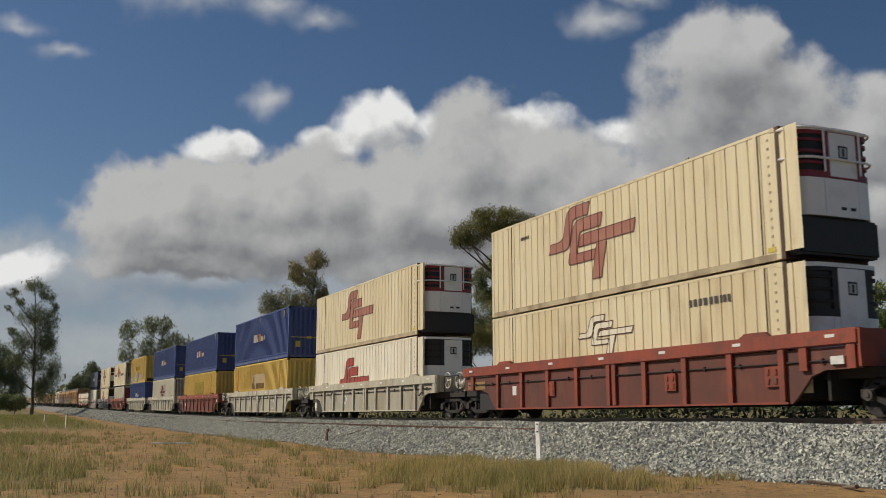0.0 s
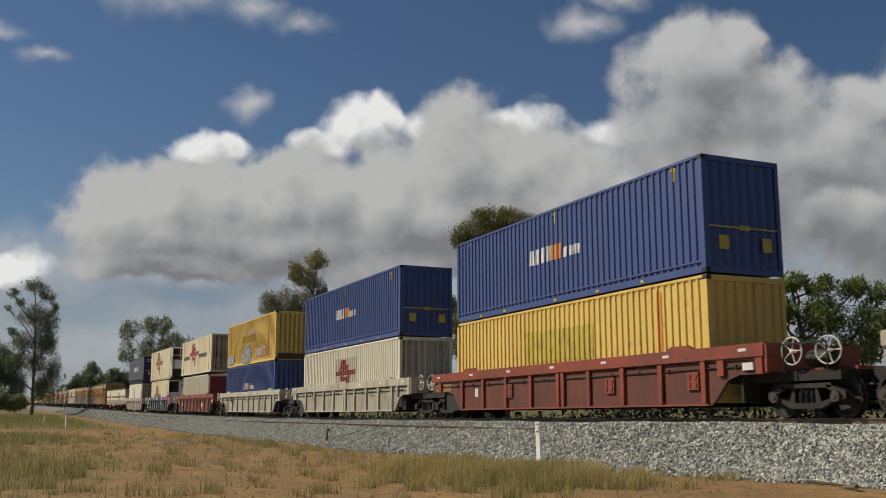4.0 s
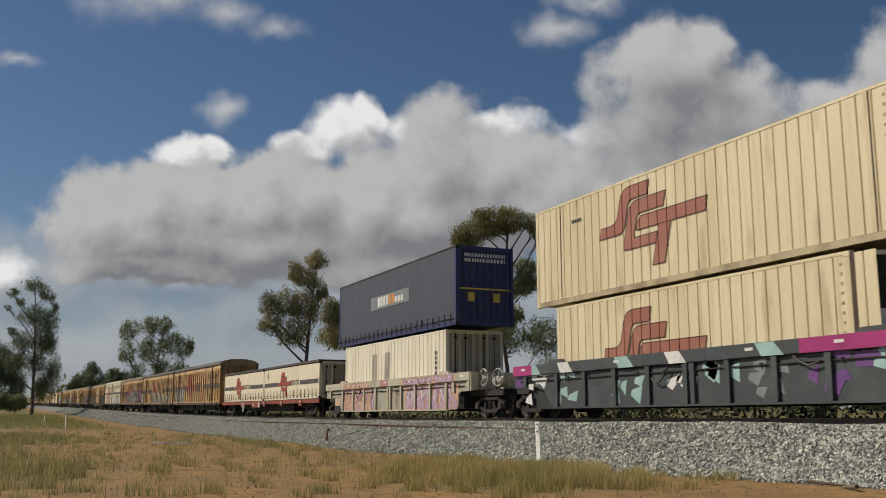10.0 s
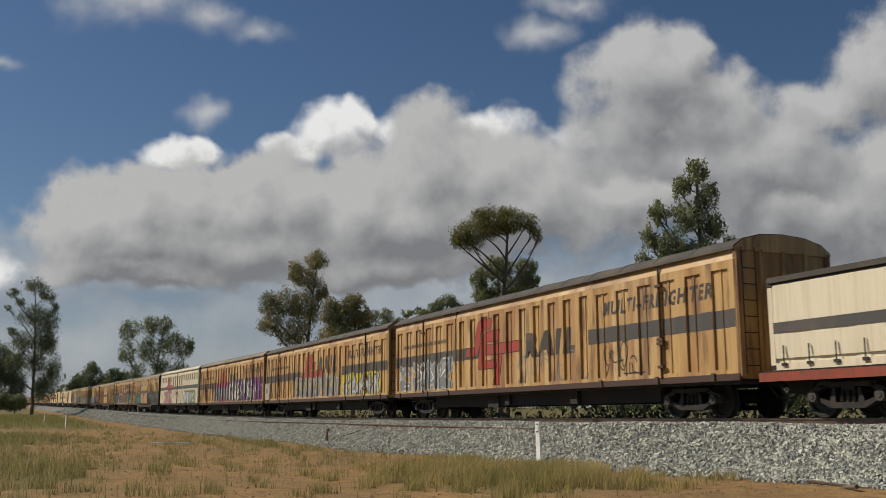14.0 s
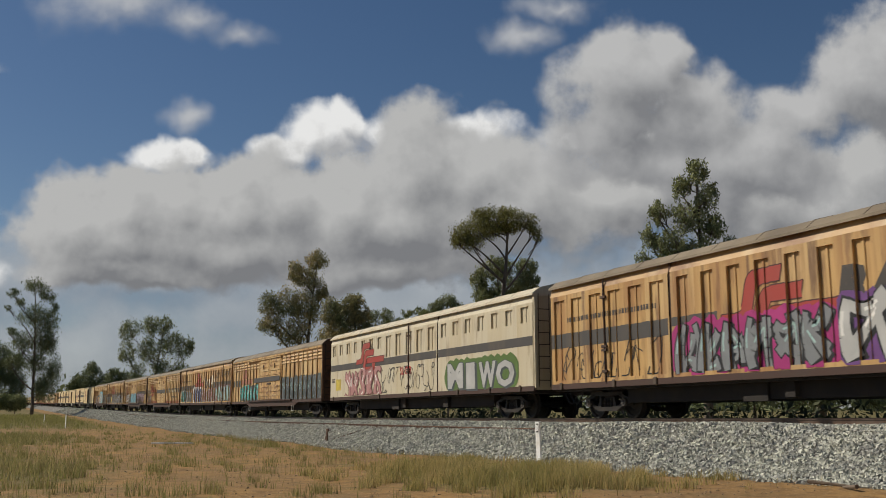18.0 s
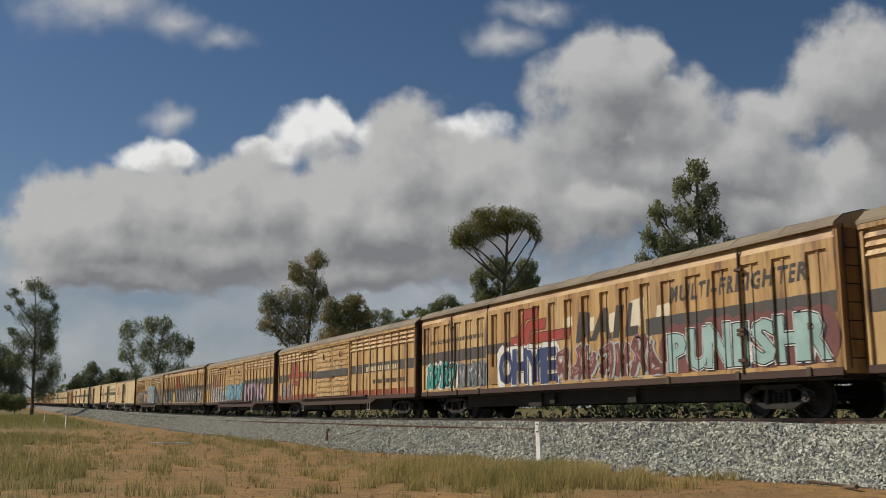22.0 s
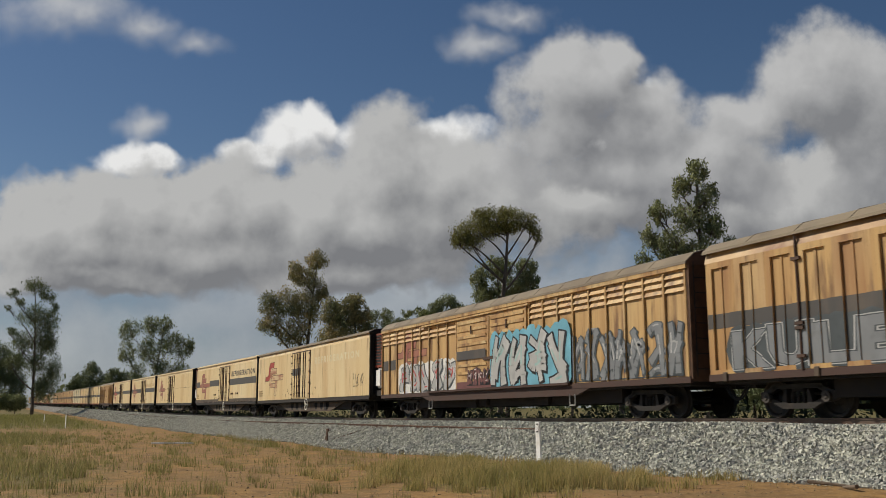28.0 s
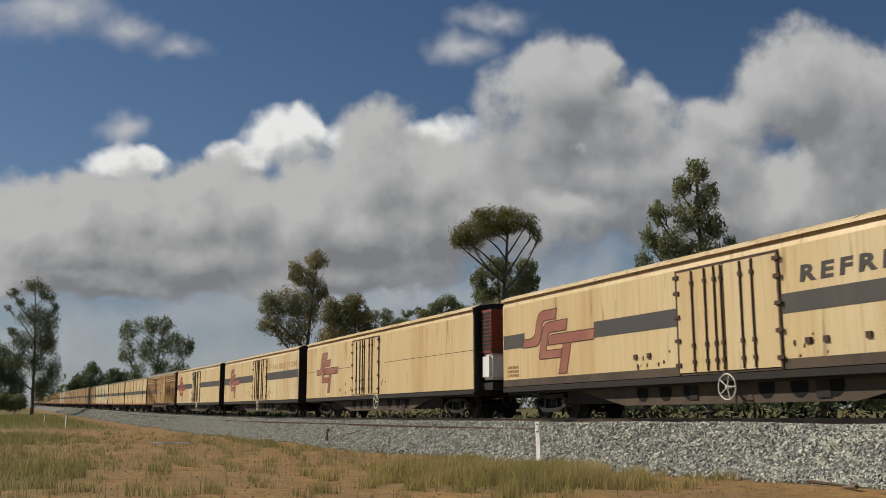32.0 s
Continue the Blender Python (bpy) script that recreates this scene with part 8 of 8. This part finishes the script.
# louvred van, blue and silver graffiti
w, h = louvre_van(-449.0, -426.9, M_LOUVRE, "buff louvred van with sky-blue and silver graffiti")
stripe(w, -h + 0.1, -h + 1.6, 2.05, 2.48, L)
stripe(w, -h + 8.0, -h + 10.4, 2.10, 2.42, -1.545)
emblem(w, -h + 1.8, 1.7, 3.0, 1.8, L - 0.002, M_LOGOPALE)
graffiti(w, -h + 2.1, -h + 7.7, 1.05, 2.15, L - 0.003, "silver", "slate", "white", 5, 92, extra="red")
graffiti(w, -h + 10.9, h - 5.6, 1.05, 2.75, -1.546, "silver", "black", "sky", 4, 93, extra="mint")
graffiti(w, -h + 8.9, -h + 10.7, 1.15, 1.75, -1.546, "maroon", "black", None, 4, 98)
graffiti(w, h - 5.6, h - 0.3, 1.05, 2.45, L - 0.003, "grey", "slate", None, 7, 94, extra="silver")
painted("graffiti_panel", side_shapes([rect(-h + 8.0, -h + 12.4, 1.06, 1.3)], None, None, -1.545), M_SPRAY["maroon"], w)
# refrigerated vans
w, h = cold_van(-471.8, -450.4, M_ICE, "cream refrigerated van with faded emblem and barred doors", True, M_ROOF, door=8.2)
emblem(w, -h + 1.9, 1.35, 4.0, 2.0, P, M_WORN, first=M_LOGO)
lettering(w, "REFRIGERATION", h - 8.6, 2.85, 7.2, 0.36, P, M_REEFER, bold=0.045, space=1.4)
part("mid_seam", boxes((-h, -h + 7.7, -1.4925, -1.4905, 2.42, 2.44), (-h + 12.0, h, -1.4925, -1.4905, 2.42, 2.44)), M_ICE, w)
stripe(w, -h + 8.3, -h + 10.0, 2.35, 2.75, -1.53)
tag_lines(w, h - 2.4, h - 0.6, 1.5, 2.1, P, "black", 95, 7)
code_bars(w, -h + 0.4, 1.3, 0.9, 0.4, P, M_BROWN, 3, 96)
w, h = cold_van(-493.7, -471.75, M_ICE, "cream refrigerated van with a dark stripe and red emblem", door=9.5)
stripe(w, -h + 0.05, -h + 1.5, 2.28, 2.74, P)
stripe(w, -h + 5.6, -h + 9.4, 2.28, 2.74, P)
stripe(w, -h + 13.1, h - 0.05, 2.24, 2.68, P)
part("foot_band", boxes((-h, h, -1.5, -1.4905, 1.04, 1.26)), M_BELLY, w)
emblem(w, -h + 1.4, 1.4, 4.0, 1.95, P - 0.002, M_LOGOPALE)
lettering(w, "REFRIGERATION", -h + 13.65, 2.86, 7.15, 0.38, P, shear=0.15, bold=0.045, space=1.4)
code_bars(w, -h + 0.3, 1.35, 0.8, 0.4, P, M_BROWN, 3, 97)
for x in (-h + 7.6, -h + 8.2, -h + 13.8, -h + 14.3, -h + 15.4, -h + 15.9):
    part("drain_fitting", boxes((x - 0.07, x + 0.07, -1.53, -1.49, 1.55, 1.68)), M_EDGE, w)
w, h = cold_van(-517.0, -495.8, M_ICE, "cream refrigerated van with a plain side and emblem", True, door=7.8)
emblem(w, -h + 1.9, 1.35, 3.4, 2.0, P, M_LOGOPALE)
part("mid_seam", boxes((-h, -h + 7.7, -1.4925, -1.4905, 2.42, 2.44), (-h + 12.0, h, -1.4925, -1.4905, 2.42, 2.44)), M_EDGE, w)
w, h = cold_van(-538.7, -518.1, M_ICE, "cream refrigerated van with a stripe and faded lettering", door=9.2)
stripe(w, -h + 0.05, h - 0.05, 2.28, 2.74, P)
emblem(w, -h + 1.4, 1.35, 3.4, 2.0, P - 0.002, M_LOGOPALE)
lettering(w, "REFRIGERATION", -h + 12.6, 2.90, 7.0, 0.34, P, M_VAN, bold=0.045, space=1.4)
w, h = cold_van(-560.1, -540.0, M_ICE, "cream refrigerated van with a red emblem and stripe")
stripe(w, -h + 0.05, h - 0.05, 2.28, 2.70, P)
emblem(w, -h + 0.8, 1.2, 3.4, 2.2, P - 0.002, M_LOGO)
w, h = louvre_van(-580.9, -561.0, M_VAN, "brown-stained louvred van far back in the train")
stripe(w, -h + 0.1, h - 0.1, 2.05, 2.48, L)


# paint follows the pressed bays and posts of the sides
PAINTS = ("stripe", "emblem", "lettering", "graffiti", "address_bars", "outline", "highlight", "primer_patch", "stroke_fill")
for van, bays in PRESSED.items():
    bays = sorted(bays)
    kinds = PAINTS if van.name.startswith("box") else ("graffiti", "outline", "highlight", "stroke_fill")
    for ob in list(van.children) + [c for k in van.children for c in k.children]:
        if ob.type == "MESH" and ob.name.startswith(kinds) and abs(ob.data.vertices[0].co.y) < 1.53:
            press(ob, bays)


for ob in scene.objects:
    if ob.parent and ob.type == "MESH" and ob.name.split(".")[0] in ("stroke_fill", "outline", "highlight", "graffiti", "graffiti_tag", "graffiti_splash", "emblem_outline", "address_bars", "slogan_bars", "code_marks", "wagon_code", "brand_bars"):
        tagged(ob, kind="stuff")


def far_van(u0, u1, paint, label, bands):
    """A van of the train's far end, seen small."""
    # end walls much darker than the sides
    w, h = van_frame("box_van", label, u0, u1, "vans at the train's far end", M_RED, M_ROOF, 3.90, 0.28, M_EDGE, False)
    part("side_skin", boxes((-h, h, -1.49, -1.37, 1.0, 3.88)), paint, w)
    for i in range(1, bands):
        x = -h + 2 * h * i / bands
        part("side_post", boxes((x - 0.06, x + 0.06, -1.53, -1.49, 1.0, 3.88)), M_EDGE if i % 3 == 0 else paint, w)
    stripe(w, -h + 0.05, h - 0.05, 2.1, 2.5, P)
    return w


tints = (M_ICE, M_ICE, M_REEFER, M_VAN, M_VAN, M_LOUVRE, M_VAN, M_VANPALE, M_VAN, M_LOUVRE)
for i in range(19):
    far_van(-602.0 - 21.6 * i, -581.5 - 21.6 * i, tints[i % 10], "weathered van far back in the train", (7, 9, 12)[i % 3])


def motions():
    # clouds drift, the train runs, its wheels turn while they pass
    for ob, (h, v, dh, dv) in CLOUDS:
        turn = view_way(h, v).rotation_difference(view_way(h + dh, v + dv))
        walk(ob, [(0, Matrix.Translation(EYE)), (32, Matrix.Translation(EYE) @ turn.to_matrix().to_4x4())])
    for ob, u in RIDERS:
        ride(ob, u)
    for wheel, dx, u in SPINNERS:
        t0 = t1 = None
        for i in range(961):
            x = u + run(i / 30)
            if -42 < x < 16:
                t0, t1 = (i if t0 is None else t0), i
        if t0 is None:
            walk(wheel, [(0, pose(dx, 0, WHEEL_R)), (32, pose(dx, 0, WHEEL_R))])
            continue
        turned = 0.0
        rows = [(0, pose(dx, 0, WHEEL_R))] if t0 > 0 else []
        for i in range(t0, t1 + 1):
            turned = math.degrees((run(i / 30) - run(t0 / 30)) / WHEEL_R)
            rows.append((i / 30, pose(dx, 0, WHEEL_R) @ Matrix.Rotation(radians(turned), 4, "Y")))
        if t1 < 960:
            rows.append((32, rows[-1][1]))
        walk(wheel, rows)


motions()
